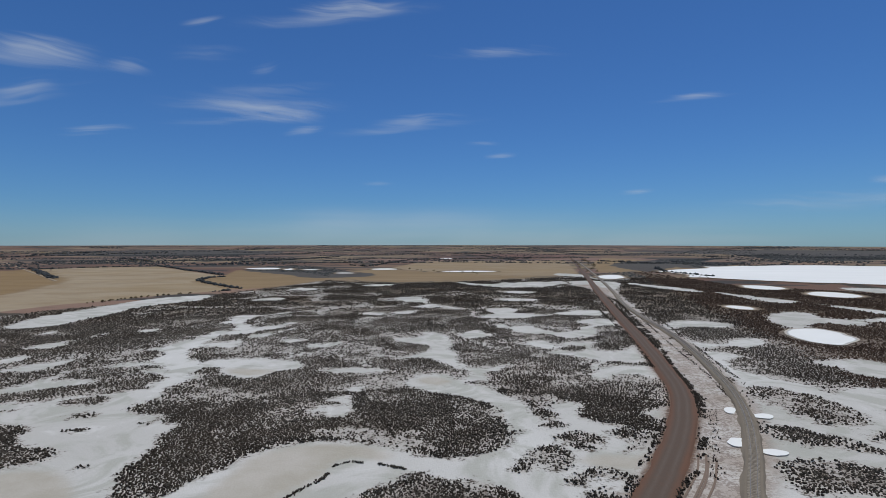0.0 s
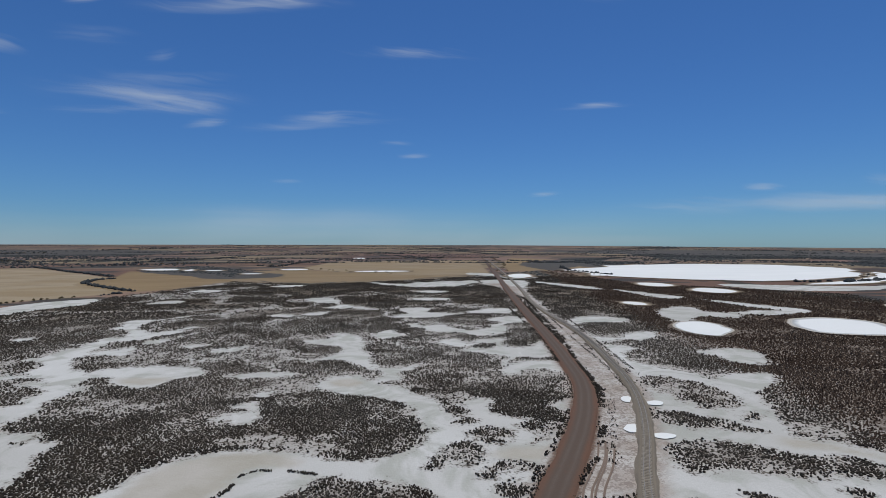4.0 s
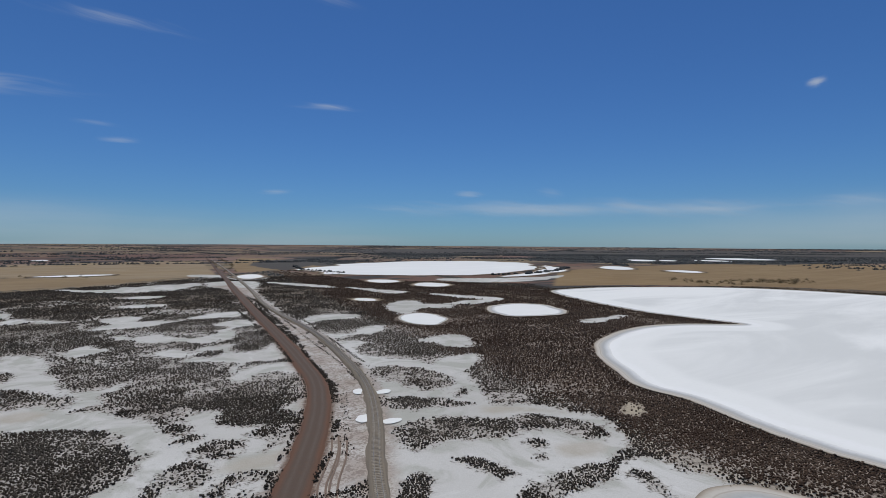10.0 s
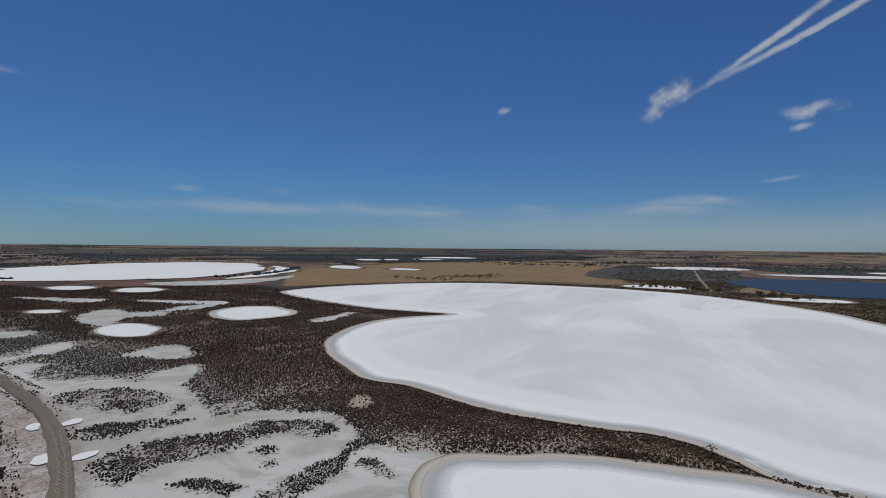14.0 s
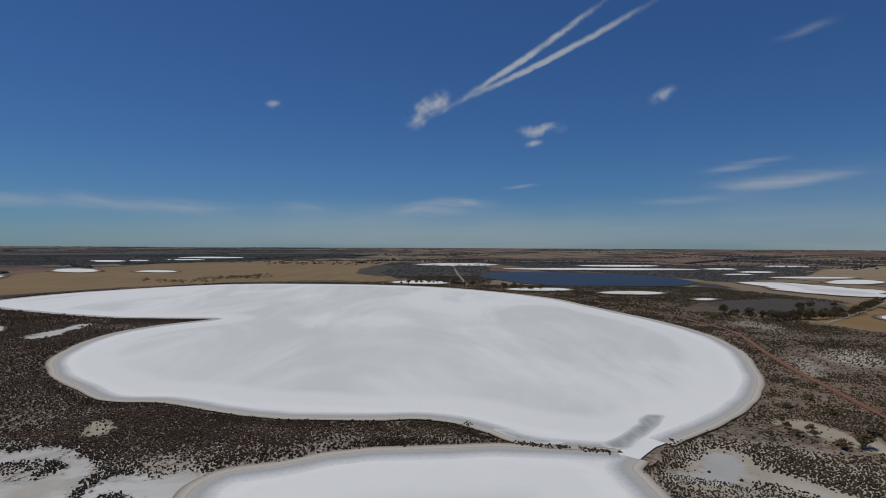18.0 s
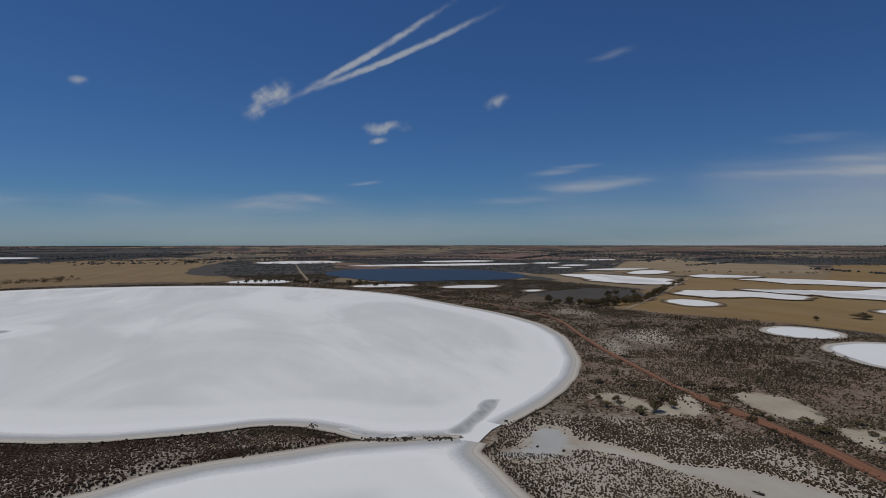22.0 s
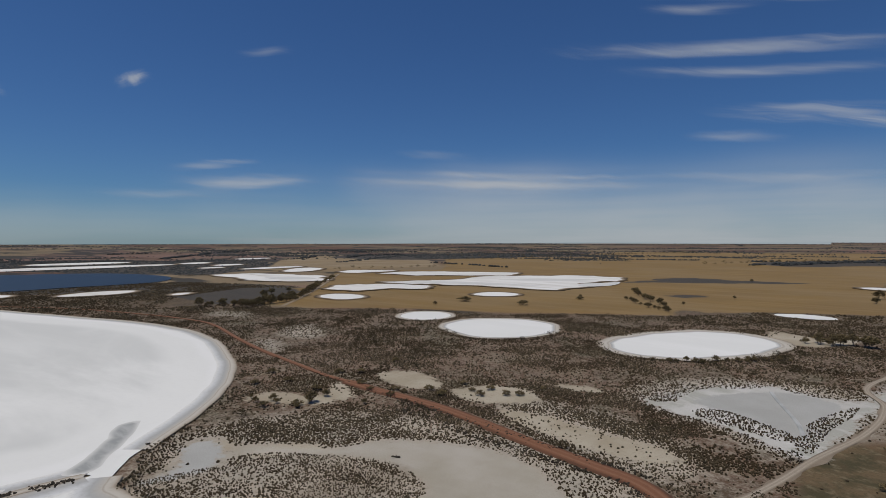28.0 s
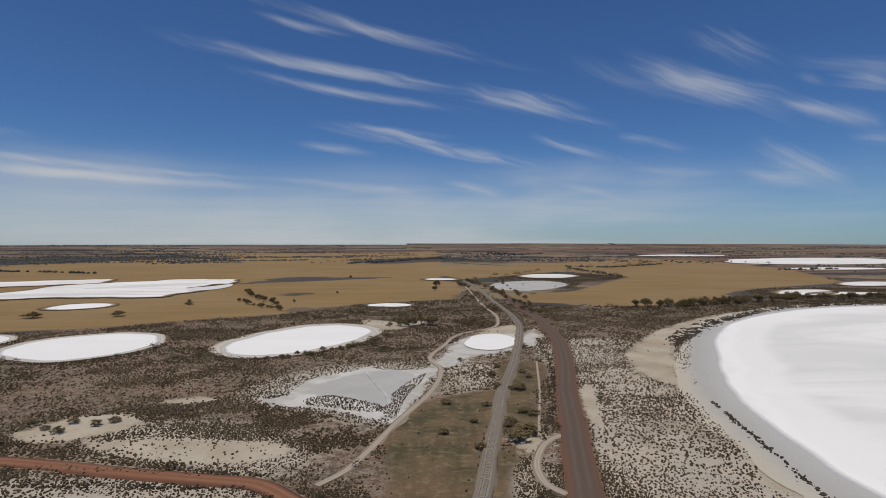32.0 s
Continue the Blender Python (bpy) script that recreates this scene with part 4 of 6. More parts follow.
# round pans
pan(186, 260, 24.4, 13.5, 63, 1.2, 1.0)
pan(268, 253, 34.9, 25.1, 50, 4, 2.0)
pan(332, 549, 30.0, 18.9, 75, 0, 0)
pan(347, 469, 29.8, 19.4, 66, 0, 0)
pan(212, 377, 14.3, 9.3, 86, 0, 0)
pan(139, -240, 31.4, 27.2, 96, 2, 2.5)
pan(49, -251, 43.3, 26.9, 62, 2, 5)
pan(196, -248, 16.7, 15.8, 143, 0, 3)
pan(317, -294, 22.6, 18.0, 159, 0, 0)
pan(227, -383, 22.0, 18.3, 52, 0, 0)
pan(-38, -238, 20.5, 11.7, 78, 1, 0)
pan(-188, -692, 45.6, 35.9, 47, 0, 0)
pan(-918, -1714, 167.2, 98.1, -166, 0, 0)
pan(-1004, -1238, 324.9, 156.0, -147, 0, 0)
pan(-893, -1247, 119.5, 61.5, -146, 0, 0)
pan(-360, -454, 37.7, 18.8, -148, 0, 0)
pan(-389, -440, 32.1, 12.0, -175, 0, 0)
pan(-505, -543, 48.2, 22.0, -152, 0, 0)
pan(-741, -863, 95.2, 36.0, -174, 0, 0)
pan(-41, -634, 20.3, 15.3, 178, 0, 0)
pan(12, -379, 15.3, 10.1, 173, 0, 0)
pan(628, 18, 37.3, 27.6, 81, 0, 0)
pan(533, -105, 32.4, 19.1, 91, 0, 0)
pan(495, -185, 30.3, 17.8, 96, 0, 0)
pan(437, -225, 12.1, 7.9, 125, 0, 0)
pan(652, -525, 60.0, 26.9, 128, 0, 0)
pan(1198, -48, 91.5, 81.1, 91, 0, 0)
pan(987, -311, 185.4, 42.8, 89, 0, 0)
pan(1152, -401, 91.4, 47.7, 96, 0, 0)
pan(859, 451, 43.0, 24.2, 50, 0, 0)
pan(885, 600, 79.4, 29.8, -138, 0, 0)
pan(1364, 841, 83.0, 37.1, -138, 0, 0)
pan(1405, 785, 62.5, 22.8, -145, 0, 0)
pan(1729, 729, 123.6, 84.7, 54, 0, 0)
pan(1498, 706, 68.7, 42.9, 60, 0, 0)
pan(1003, -544, 42.9, 24.4, 134, 0, 0)
pan(889, -545, 37.2, 21.5, 124, 0, 0)
pan(817, -472, 27.4, 16.6, 120, 0, 0)
pan(737, -531, 61.6, 21.8, 93, 0, 0)
pan(1141, -767, 62.2, 33.8, 112, 0, 0)
pan(-108, 966, 29.4, 24.1, 112, 0, 0)
pan(43, 883, 47.0, 22.1, -180, 0, 0)
pan(232, 731, 53.3, 19.1, 70, 0, 0)
pan(-333, 991, 43.2, 30.6, 147, 0, 0)
pan(-284, 968, 37.1, 9.8, 108, 0, 0)
pan(-155, 832, 17.0, 13.8, 149, 0, 0)
pan(11, 1711, 68.4, 18.2, 90, 0, 0)
pan(-237, 945, 18.2, 13.1, 123, 0, 0)
lake([(634, -385), (626, -405), (585, -436), (515, -434), (462, -404), (461, -373), (500, -344), (550, -359)], 0, 0, SHORT)
lake([(400, -340), (395, -377), (375, -409), (339, -418), (318, -410), (309, -386), (325, -367), (345, -338), (371, -333)], 0, 0, SHORT)
lake([(377, -417), (363, -467), (348, -490), (335, -569), (311, -614), (243, -652), (201, -633), (192, -575), (203, -529), (193, -488), (216, -449), (258, -439), (299, -441), (344, -424)], 0, 0, SHORT)
lake([(575, -523), (578, -576), (529, -594), (505, -559), (540, -516)], 0, 0, SHORT)
lake([(494, -535), (491, -605), (422, -622), (351, -643), (337, -609), (392, -553), (446, -526)], 0, 0, SHORT)


def best_of(x, y, loops, reach=25.0):
    out = np.full(len(x), -reach)
    for loop in loops:
        out = np.maximum(out, inside_distance(x, y, loop, reach))
    return out


def salt_field(x, y):
    r = np.hypot(x, y)
    k = np.clip(r / 150, 0.8, 2.2)
    wx = x + 4.5 * k * (fbm(x, y, 9, 31) - 0.5)
    wy = y + 4.5 * k * (fbm(x, y, 9, 37) - 0.5)
    salt = best_of(wx, wy, REGIONS["flat"])
    # small bars of scrub run into the flats
    salt = salt - np.clip((r - 130) / 60, 0, 1) * np.clip(r / 200, 0.6, 1.6) * 7 * np.maximum(fbm(x, y, 13, 81) - 0.52, -0.06)
    # thin natural breaks in the scrub
    vein = 0.25 - np.abs(fbm(x, y, 45, 71) - 0.5) * 13
    patch = (fbm(x, y, 120, 77) - 0.49) * 12
    west = np.clip((y + 30) / 60, 0, 1) * np.clip((0.28 * y + 25 - x) / 20, 0, 1)
    wild = np.clip(inside_distance(x, y, SCRUB_EDGE, 20.0) / 10, -2, 1)
    salt = np.maximum(salt, np.minimum(np.minimum(vein, patch), np.minimum(0.8, wild)) * 3.0 * west - 4 * (1 - west) - 0.7)
    return np.minimum(salt, -best_of(wx, wy, REGIONS["island"]))


def gap_field(x, y):
    """Where the scrub thins out: small bare spots, drawn out a little."""
    return fbm(x + 5 * fbm(x, y, 20, 203), y * 1.15, 8.5, 201) * 0.75 + fbm(x, y, 40, 207) * 0.25


def spit_field(x, y):
    """The neck of brown heath between the two lakes, and on to the north."""
    return np.clip((x - 95 - 0.25 * np.abs(y - 40)) / 25, 0, 1) * np.clip((430 - x) / 60, 0, 1) * np.clip((y + 60) / 20, 0, 1)


def mesh_from(name, verts, faces, material, attributes=(), smooth=False):
    me = bpy.data.meshes.new(name)
    verts, faces = np.asarray(verts, np.float32), np.asarray(faces, np.int32)
    k = faces.shape[1]
    me.vertices.add(len(verts))
    me.vertices.foreach_set("co", verts.ravel())
    me.loops.add(faces.size)
    me.loops.foreach_set("vertex_index", faces.ravel())
    me.polygons.add(len(faces))
    me.polygons.foreach_set("loop_start", np.arange(0, faces.size, k, dtype=np.int32))
    me.polygons.foreach_set("loop_total", np.full(len(faces), k, np.int32))
    me.polygons.foreach_set("use_smooth", np.full(len(faces), smooth))
    for key, values in attributes:
        me.attributes.new(key, "FLOAT", "POINT").data.foreach_set("value", np.asarray(values, np.float32))
    me.materials.append(material)
    me.update(calc_edges=True)
    me.validate()
    return me


def grid_faces(rows, cols):
    i = np.arange((rows - 1) * (cols - 1))
    r, c = i // (cols - 1), i % (cols - 1)
    a = r * cols + c
    return np.stack([a, a + 1, a + cols + 1, a + cols], 1)


def part(name, me, parent, label=""):
    ob = new(name, me)
    ob.parent = parent
    return tagged(ob, label)


def ground_lines(half=330.0, step=2.2, far=4840.0, growth=1.044):
    side, s = [half], step
    while side[-1] < far:
        s *= growth
        side.append(min(side[-1] + s, far))
    side = np.array(side)
    return np.concatenate([-side[::-1], np.arange(-half + step, half, step), side])


lines = ground_lines()
gx, gy = (a.ravel() for a in np.meshgrid(lines, lines))
# round the square sheet off to a disc, so that the horizon is level
radius, box = np.hypot(gx, gy), np.maximum(np.abs(gx), np.abs(gy))
pull = np.clip((box - 330) / (4840 - 330), 0, 1) ** 1.5
scale = 1 + pull * (box / np.maximum(radius, 1e-6) - 1)
gx, gy = gx * scale, gy * scale
salt_v = salt_field(gx, gy)
lake_v = best_of(gx, gy, REGIONS["lake"])
ragged = np.clip((np.hypot(gx, gy) - 250) / 300, 0, 1) * 30
scrub_v = best_of(gx + ragged * (fbm(gx, gy, 60, 101) - 0.5), gy + ragged * (fbm(gx, gy, 60, 105) - 0.5), REGIONS["scrubland"], 40.0)
field_v, tone_v = np.full(len(gx), -40.0), np.full(len(gx), 0.4)
for loop, tone in REGIONS["paddock"]:
    d = inside_distance(gx, gy, loop, 40.0)
    tone_v = np.where(d > -10, tone, tone_v)
    field_v = np.maximum(field_v, d)
near = np.clip((700 - np.hypot(gx, gy)) / 150, 0, 1)
bank = np.clip((-salt_v - 0.5) / 3, 0, 1) * (0.05 + 0.16 * fbm(gx, gy, 9, 3))
gz = land_height(gx, gy) + near * (np.where(lake_v > -6, -0.10, bank) + 0.10 * (fbm(gx, gy, 25, 9) - 0.5)) - 0.15
ground = new("ground", mesh_from("ground", np.stack([gx, gy, gz], 1), grid_faces(len(lines), len(lines)), GROUND, (
    ("salt", salt_v), ("mud", best_of(gx, gy, REGIONS["mud"])), ("sand", best_of(gx, gy, REGIONS["sand"])), ("scrub", scrub_v),
    ("field", np.where(scrub_v > 0, np.minimum(field_v, 40), field_v)), ("tone", tone_v), ("east", np.clip((gx * 0.55 - gy - 40) / 60, 0, 1)), ("spit", spit_field(gx, gy)), ("open", best_of(gx, gy, REGIONS["open"])), ("cover", np.where(inside_distance(gx, gy, SCRUB_EDGE) < -5, 0.95, np.clip((np.hypot(gx, gy) - 260) / 220, 0, 0.85))), ("grass", best_of(gx, gy, REGIONS["grass"])), ("fan", best_of(gx, gy, REGIONS["fan"])), ("gap", gap_field(gx, gy))), True))
tagged(ground, "pale salt-crusted scrubland ringed by brown farmland", "ground", kind="structure")


def loop_normals(loop):
    d = np.roll(loop, -1, 0) - np.roll(loop, 1, 0)
    n = np.stack([d[:, 1], -d[:, 0]], 1) / (np.linalg.norm(d, axis=1)[:, None] + 1e-9)
    x, y = loop[:, 0], loop[:, 1]
    area = (x * np.roll(y, -1) - np.roll(x, -1) * y).sum()
    return n if area > 0 else -n


def ring_strip(name, loop, inner, outer, z0, z1, material, rows=5, joined=None):
    """A band along a shore, from inner to outer metres off it."""
    n = loop_normals(loop)
    size = len(loop)
    jag = 1 + 0.5 * (fbm(loop[:, 0], loop[:, 1], 12, 61) - 0.5)
    vs, av = [], []
    for k in range(rows):
        t = k / (rows - 1)
        off = (inner + (outer - inner) * t) * (jag if k == rows - 1 else 1)
        p = loop + n * (off[:, None] if isinstance(off, np.ndarray) else off)
        vs.append(np.column_stack([p, np.full(size, z0 + (z1 - z0) * t)]))
        av.append(np.full(size, t))
    i = np.arange(size)
    if joined is not None:  # no shore where one lake runs on into another
        i = i[~(joined | np.roll(joined, -1))]
    fs = [np.stack([k * size + i, k * size + (i + 1) % size, (k + 1) * size + (i + 1) % size, (k + 1) * size + i], 1) for k in range(rows - 1)]
    return mesh_from(name, np.concatenate(vs), np.concatenate(fs), material, (("across", np.concatenate(av)),), True)


def lake_sheet(name, loop, z, material, cell):
    """The lake's flat crust: a filled outline, with the distance from the shore kept for the crust's banding."""
    bm = bmesh.new()
    bm.faces.new([bm.verts.new((x, y, z)) for x, y in loop])
    bmesh.ops.triangulate(bm, faces=bm.faces[:])
    lo, hi = loop.min(0), loop.max(0)
    if cell:
        for axis in (0, 1):
            for c in np.arange(lo[axis] + cell, hi[axis], cell):
                co, no = [0, 0, 0], [0, 0, 0]
                co[axis], no[axis] = c, 1
                bmesh.ops.bisect_plane(bm, geom=bm.verts[:] + bm.edges[:] + bm.faces[:], plane_co=co, plane_no=no)
        bmesh.ops.triangulate(bm, faces=bm.faces[:])
    for f in bm.faces:
        if f.normal.z < 0:
            f.normal_flip()
    me = bpy.data.meshes.new(name)
    bm.to_mesh(me)
    bm.free()
    co = np.empty(len(me.vertices) * 3, np.float32)
    me.vertices.foreach_get("co", co)
    co = co.reshape(-1, 3).astype(float)
    me.attributes.new("rim", "FLOAT", "POINT").data.foreach_set("value", np.maximum(inside_distance(co[:, 0], co[:, 1], loop, 60.0), 0).astype(np.float32))
    me.materials.append(material)
    return me


for loop, rim, beach, style in LAKES:
    r = np.hypot(*loop.mean(0))
    near_lake = np.hypot(loop[:, 0], loop[:, 1]).min() < 450
    z = 0.0 if near_lake else 0.35 + float(land_height(*(c[None] for c in loop.mean(0)))[0])
    if r > 1500:
        z = float(land_height(loop[:, 0], loop[:, 1]).max()) + 0.4
    if style == 4:
        tagged(new("blue_lake", lake_sheet("blue_lake", loop, z, WATER, 0)), "dark blue salt lake filled with water", "lake", kind="structure")
        continue
    others = [other for other, *_ in LAKES if other is not loop]
    joined = best_of(loop[:, 0], loop[:, 1], others, 6.0) > -1.0
    if style == SHORT and rim:
        z += 0.008
    wide = style in (LONG, SHORT, GREY) and rim > 0
    name = "salt_lake" if style != 3 else "salt_pan"
    label = ("wide dry salt lake with a smooth white crust" if wide else "small oval pan of dry white salt") if near_lake else "distant dry lake of bright white salt"
    body = new(name, lake_sheet(name, loop, z, SALT_WHITE if wide else SALT_FAR if r > 480 and loop.mean(0)[1] < 0 else SALT_PAN, 12 if wide else 0))
    tagged(body, label, "salt lake", kind="structure")
    if rim:
        part("damp_rim", ring_strip("damp_rim", loop, -rim, 0.0, z + 0.012, z + 0.02, RIM, joined=joined), body, "greyish damp edge of the crust")
    if beach:
        part("beach", ring_strip("beach", loop, -0.3, beach, z + 0.03, z + 0.10, BEACH_GREY if style == GREY else BEACH, joined=joined), body, "pale sandy shore")
    elif 420 < r < 1500 and not rim:
        part("shore", ring_strip("shore", loop, -2.0, 0.008 * r, z + 0.03, z + 0.03, FAR_SHORE), body, "dark scrubby shore")


def damp(points):
    loop = wobble(smooth_loop(points, 6), 1.2, 8, 15)
    tagged(new("damp_patch", lake_sheet("damp_patch", loop, 0.024 if np.hypot(*loop.mean(0)) < 300 else 0.42, DAMP_PATCH, 2 if np.hypot(*loop.mean(0)) < 300 else 0)), "grey damp streak on the white salt crust", "salt crust", kind="structure")


def drain(points):
    line = centre_line(points, 1.2)
    ob = new("drain", ribbon("drain", line, [(-0.55, -0.1), (-0.35, 0.12), (-0.15, 0.03), (0.15, 0.03), (0.35, 0.12), (0.55, -0.1)], DAMP))
    tagged(ob, "shallow earth drain dug across the grey clay pan", "drain", kind="structure")


def ribbon(name, line, profile, material, lift=None):
    """A strip along line with the cross profile (metres aside, metres up)."""
    d = np.gradient(line, axis=0)
    n = np.stack([d[:, 1], -d[:, 0]], 1) / (np.linalg.norm(d, axis=1)[:, None] + 1e-9)
    base = land_height(line[:, 0], line[:, 1]) if lift is None else lift
    jag = 1.3 * (fbm(line[:, 0], line[:, 1], 7, 91) - 0.5)
    jag2 = 1.3 * (fbm(line[:, 0], line[:, 1], 7, 97) - 0.5)
    vs, av = [], []
    last = len(profile) - 1
    for k, (aside, up) in enumerate(profile):
        a = aside + (-jag * 2 if k == 0 else jag2 * 2 if k == last else 0) * (abs(aside) > 1)
        p = line + n * (a[:, None] if isinstance(a, np.ndarray) else a)
        vs.append(np.column_stack([p, base + up]))
        av.append(np.full(len(line), (aside - profile[0][0]) / (profile[-1][0] - profile[0][0])))
    return mesh_from(name, np.concatenate(vs), grid_faces(len(profile), len(line))[:, ::-1], material, (("across", np.concatenate(av)),), True)


def main_road(points):
    line = centre_line(points, 1.6)
    ROADS.append((line, 3.3))
    ob = new("road", ribbon("road", line, [(-3.8, -0.35), (-3.1, 0.10), (-2.5, 0.30), (-1.3, 0.38), (0, 0.42), (1.3, 0.38), (2.5, 0.30), (3.1, 0.10), (3.8, -0.35)], ROAD))
    tagged(ob, "wide unsealed red-brown gravel road with soft verges", "road", kind="structure")


def red_track(points, k):
    line = centre_line(points, 1.6)
    ROADS.append((line, 2.8 * k))
    ob = new("road", ribbon("road", line, [(-3.1 * k, -0.2), (-2.4 * k, 0.12), (-1.3 * k, 0.22), (0, 0.24), (1.3 * k, 0.22), (2.4 * k, 0.12), (3.1 * k, -0.2)], ROAD_RED))
    tagged(ob, "narrow red earth track beside the salt lake", "road", kind="structure")


def white_track(points, k=1.0):
    line = centre_line(points, 1.6)
    ROADS.append((line, k))
    ob = new("track", ribbon("track", line, [(u * k, v) for u, v in ((-1.1, -0.10), (-0.9, 0.06), (-0.5, 0.07), (0, 0.10), (0.5, 0.07), (0.9, 0.06), (1.1, -0.10))], TRACK))
    tagged(ob, "white sandy two-wheel track through low scrub", "track", kind="structure")


def wheel_ruts(points, gauge=1.5):
    """The two worn lines that cars have left in the soft dirt."""
    line = centre_line(points, 1.0)
    ob = new("wheel_ruts")
    for side in (-gauge / 2, gauge / 2):
        part("rut", ribbon("rut", line, [(side - 0.22, -0.03), (side - 0.16, 0.05), (side, 0.035), (side + 0.16, 0.05), (side + 0.22, -0.03)], RUT), ob)
    tagged(ob, "pair of wheel ruts worn into pale pinkish dirt", "wheel track", kind="structure")


def far_track(points):
    line = centre_line(points, 3)
    ROADS.append((line, 3))
    ob = new("track", ribbon("track", line, [(-2.6, -0.3), (-1.8, 0.15), (0, 0.2), (1.8, 0.15), (2.6, -0.3)], FAR_TRACK))
    tagged(ob, "pale farm track along a line of trees", "track", kind="structure")


def box_rows(line, every, length, width, height, z):
    """Sleepers: small boxes across the line."""
    d = np.gradient(line, axis=0)
    s = np.concatenate([[0], np.cumsum(np.hypot(*np.diff(line, axis=0).T))])
    at = np.arange(0.3, s[-1], every)
    cx, cy = np.interp(at, s, line[:, 0]), np.interp(at, s, line[:, 1])
    tx, ty = np.interp(at, s, d[:, 0]), np.interp(at, s, d[:, 1])
    h = np.hypot(tx, ty)
    tx, ty = tx / h, ty / h
    vs = []
    for a, b, c in ((-1, -1, 0), (1, -1, 0), (1, 1, 0), (-1, 1, 0), (-1, -1, 1), (1, -1, 1), (1, 1, 1), (-1, 1, 1)):
        vs.append(np.stack([cx + tx * a * width / 2 - ty * b * length / 2, cy + ty * a * width / 2 + tx * b * length / 2, np.full(len(at), z + c * height)], 1))
    verts = np.stack(vs, 1).reshape(-1, 3)
    quad = np.array([(0, 1, 5, 4), (1, 2, 6, 5), (2, 3, 7, 6), (3, 0, 4, 7), (4, 5, 6, 7)])
    return verts, (np.arange(len(at))[:, None, None] * 8 + quad[None]).reshape(-1, 4)


def railway(points):
    line = centre_line(points, 1.6)
    ROADS.append((line, 1.8))
    bed = new("railway_track", ribbon("embankment", line, [(-2.2, -0.35), (-1.7, 0.3), (-1.4, 0.66), (-1.2, 0.70), (0, 0.70), (1.2, 0.70), (1.4, 0.66), (1.7, 0.3), (2.2, -0.35)], BALLAST))
    tagged(bed, "single railway track on a low grey gravel bank", "railway", kind="structure")
    for side in (-0.56, 0.56):
        part("rail", ribbon("rail", line, [(side - 0.07, 0.72), (side - 0.05, 0.90), (side + 0.05, 0.90), (side + 0.07, 0.72)], STEEL), bed, "worn steel rail")
    close = line[np.hypot(line[:, 0], line[:, 1]) < 330]
    v, f = box_rows(close, 0.72, 2.1, 0.24, 0.05, 0.69)
    tagged(part("sleepers", mesh_from("sleepers", v, f, TIMBER), bed, "weathered timber sleepers"), kind="stuff")


# grey damp streak where the two lakes meet
damp([(117.4, -37.7), (123.1, -42.9), (132.2, -50.7), (139.5, -57.6), (139.1, -59.9), (128.5, -53.6), (119.4, -46.2), (115.7, -42.0), (115.4, -39.5)])
damp([(128.2, -13.5), (124.4, -21.2), (119.0, -29.5), (119.2, -23.0), (122.9, -16.9)])
damp([(377, -427), (333, -469), (269, -480), (229, -476), (259, -462), (320, -451)])
damp([(306, -521), (273, -568), (213, -590), (258, -536)])
damp([(208, -526), (196, -544), (186, -570), (182, -504), (193, -495)])
damp([(548, -384), (523, -415), (484, -409), (509, -379)])
drain([(14, -184), (12, -176), (9, -166), (6, -155), (4.8, -146.7)])

# roads
main_road([(446, 1842), (237, 900), (177, 630), (144, 484), (113, 342), (94, 252), (81, 194), (71, 157), (60.2, 132.3), (50.3, 114.2), (42.8, 101.7), (36.5, 91.7), (-26.8, -71.4), (-31.6, -90.3), (-36.6, -110.5), (-41.2, -127.9), (-47, -152), (-57, -186), (-70, -241), (-74, -274), (-78, -316), (-78, -342), (-82, -411), (-84, -483), (-83, -555), (-81, -595)])
railway([(394, 1574), (274, 1007), (203, 681), (165, 514), (132, 376), (124, 331), (112, 252), (98, 194), (87, 157), (79, 137), (67.4, 114.2), (55.2, 93.3), (-6.1, -70.3), (-13.3, -91.5), (-18.0, -111.7), (-22.3, -129.1), (-28, -153), (-38, -187), (-46, -217), (-54, -250), (-60, -278), (-64, -317), (-65, -374), (-68, -484), (-68, -563), (-66, -605)])
red_track([(597, -35), (549, -51), (501, -80), (449, -111), (407, -132), (352, -147), (310, -154), (273, -155), (253, -150), (223, -140), (181, -128), (153, -122), (134, -118), (118, -117)], 0.45)
red_track([(124, -117), (110, -115.5), (84.2, -113.5), (67.6, -109.6), (51.8, -105.3), (37.9, -102.1), (27.0, -98.9), (20.6, -93.1), (10.1, -79.4), (-5.4, -61.8)], 0.90)
white_track([(16.6, -98.2), (12.6, -103.2), (8.4, -113.5), (2.1, -132.8), (-6, -154), (-11, -175), (-12, -187), (-9, -201), (-16, -228), (-26, -256), (-45, -275), (-54, -312), (-54, -359), (-57, -458), (-60, -549)])
white_track([(-30.8, -120.2), (-33.9, -132.6), (-39, -152), (-49, -196)], 0.4)
white_track([(-28.5, -91.8), (-26.2, -95.4), (-25.8, -101.4), (-28.3, -110.5), (-32.2, -117.3), (-36.0, -120.6)])
wheel_ruts([(33.4, 72.0), (39.1, 84.6), (42.2, 91.1), (45.9, 96.4), (51.0, 103.9), (55.8, 113.2)])
wheel_ruts([(34.5, 71.5), (40.7, 83.9), (44.8, 91.2), (51.1, 100.4), (55.9, 109.1)])
wheel_ruts([(85.1, -109.0), (80.1, -104.6), (74.4, -97.8)])
wheel_ruts([(66.6, -107.5), (63.1, -103.6), (60.8, -100.6)])
far_track([(303, -226), (334, -265), (384, -323), (483, -433), (534, -489)])
far_track([(1099, -36), (760, -34), (597, -35)])
far_track([(-1625, 1842), (-1080, 1303), (-714, 908), (-479, 654)])


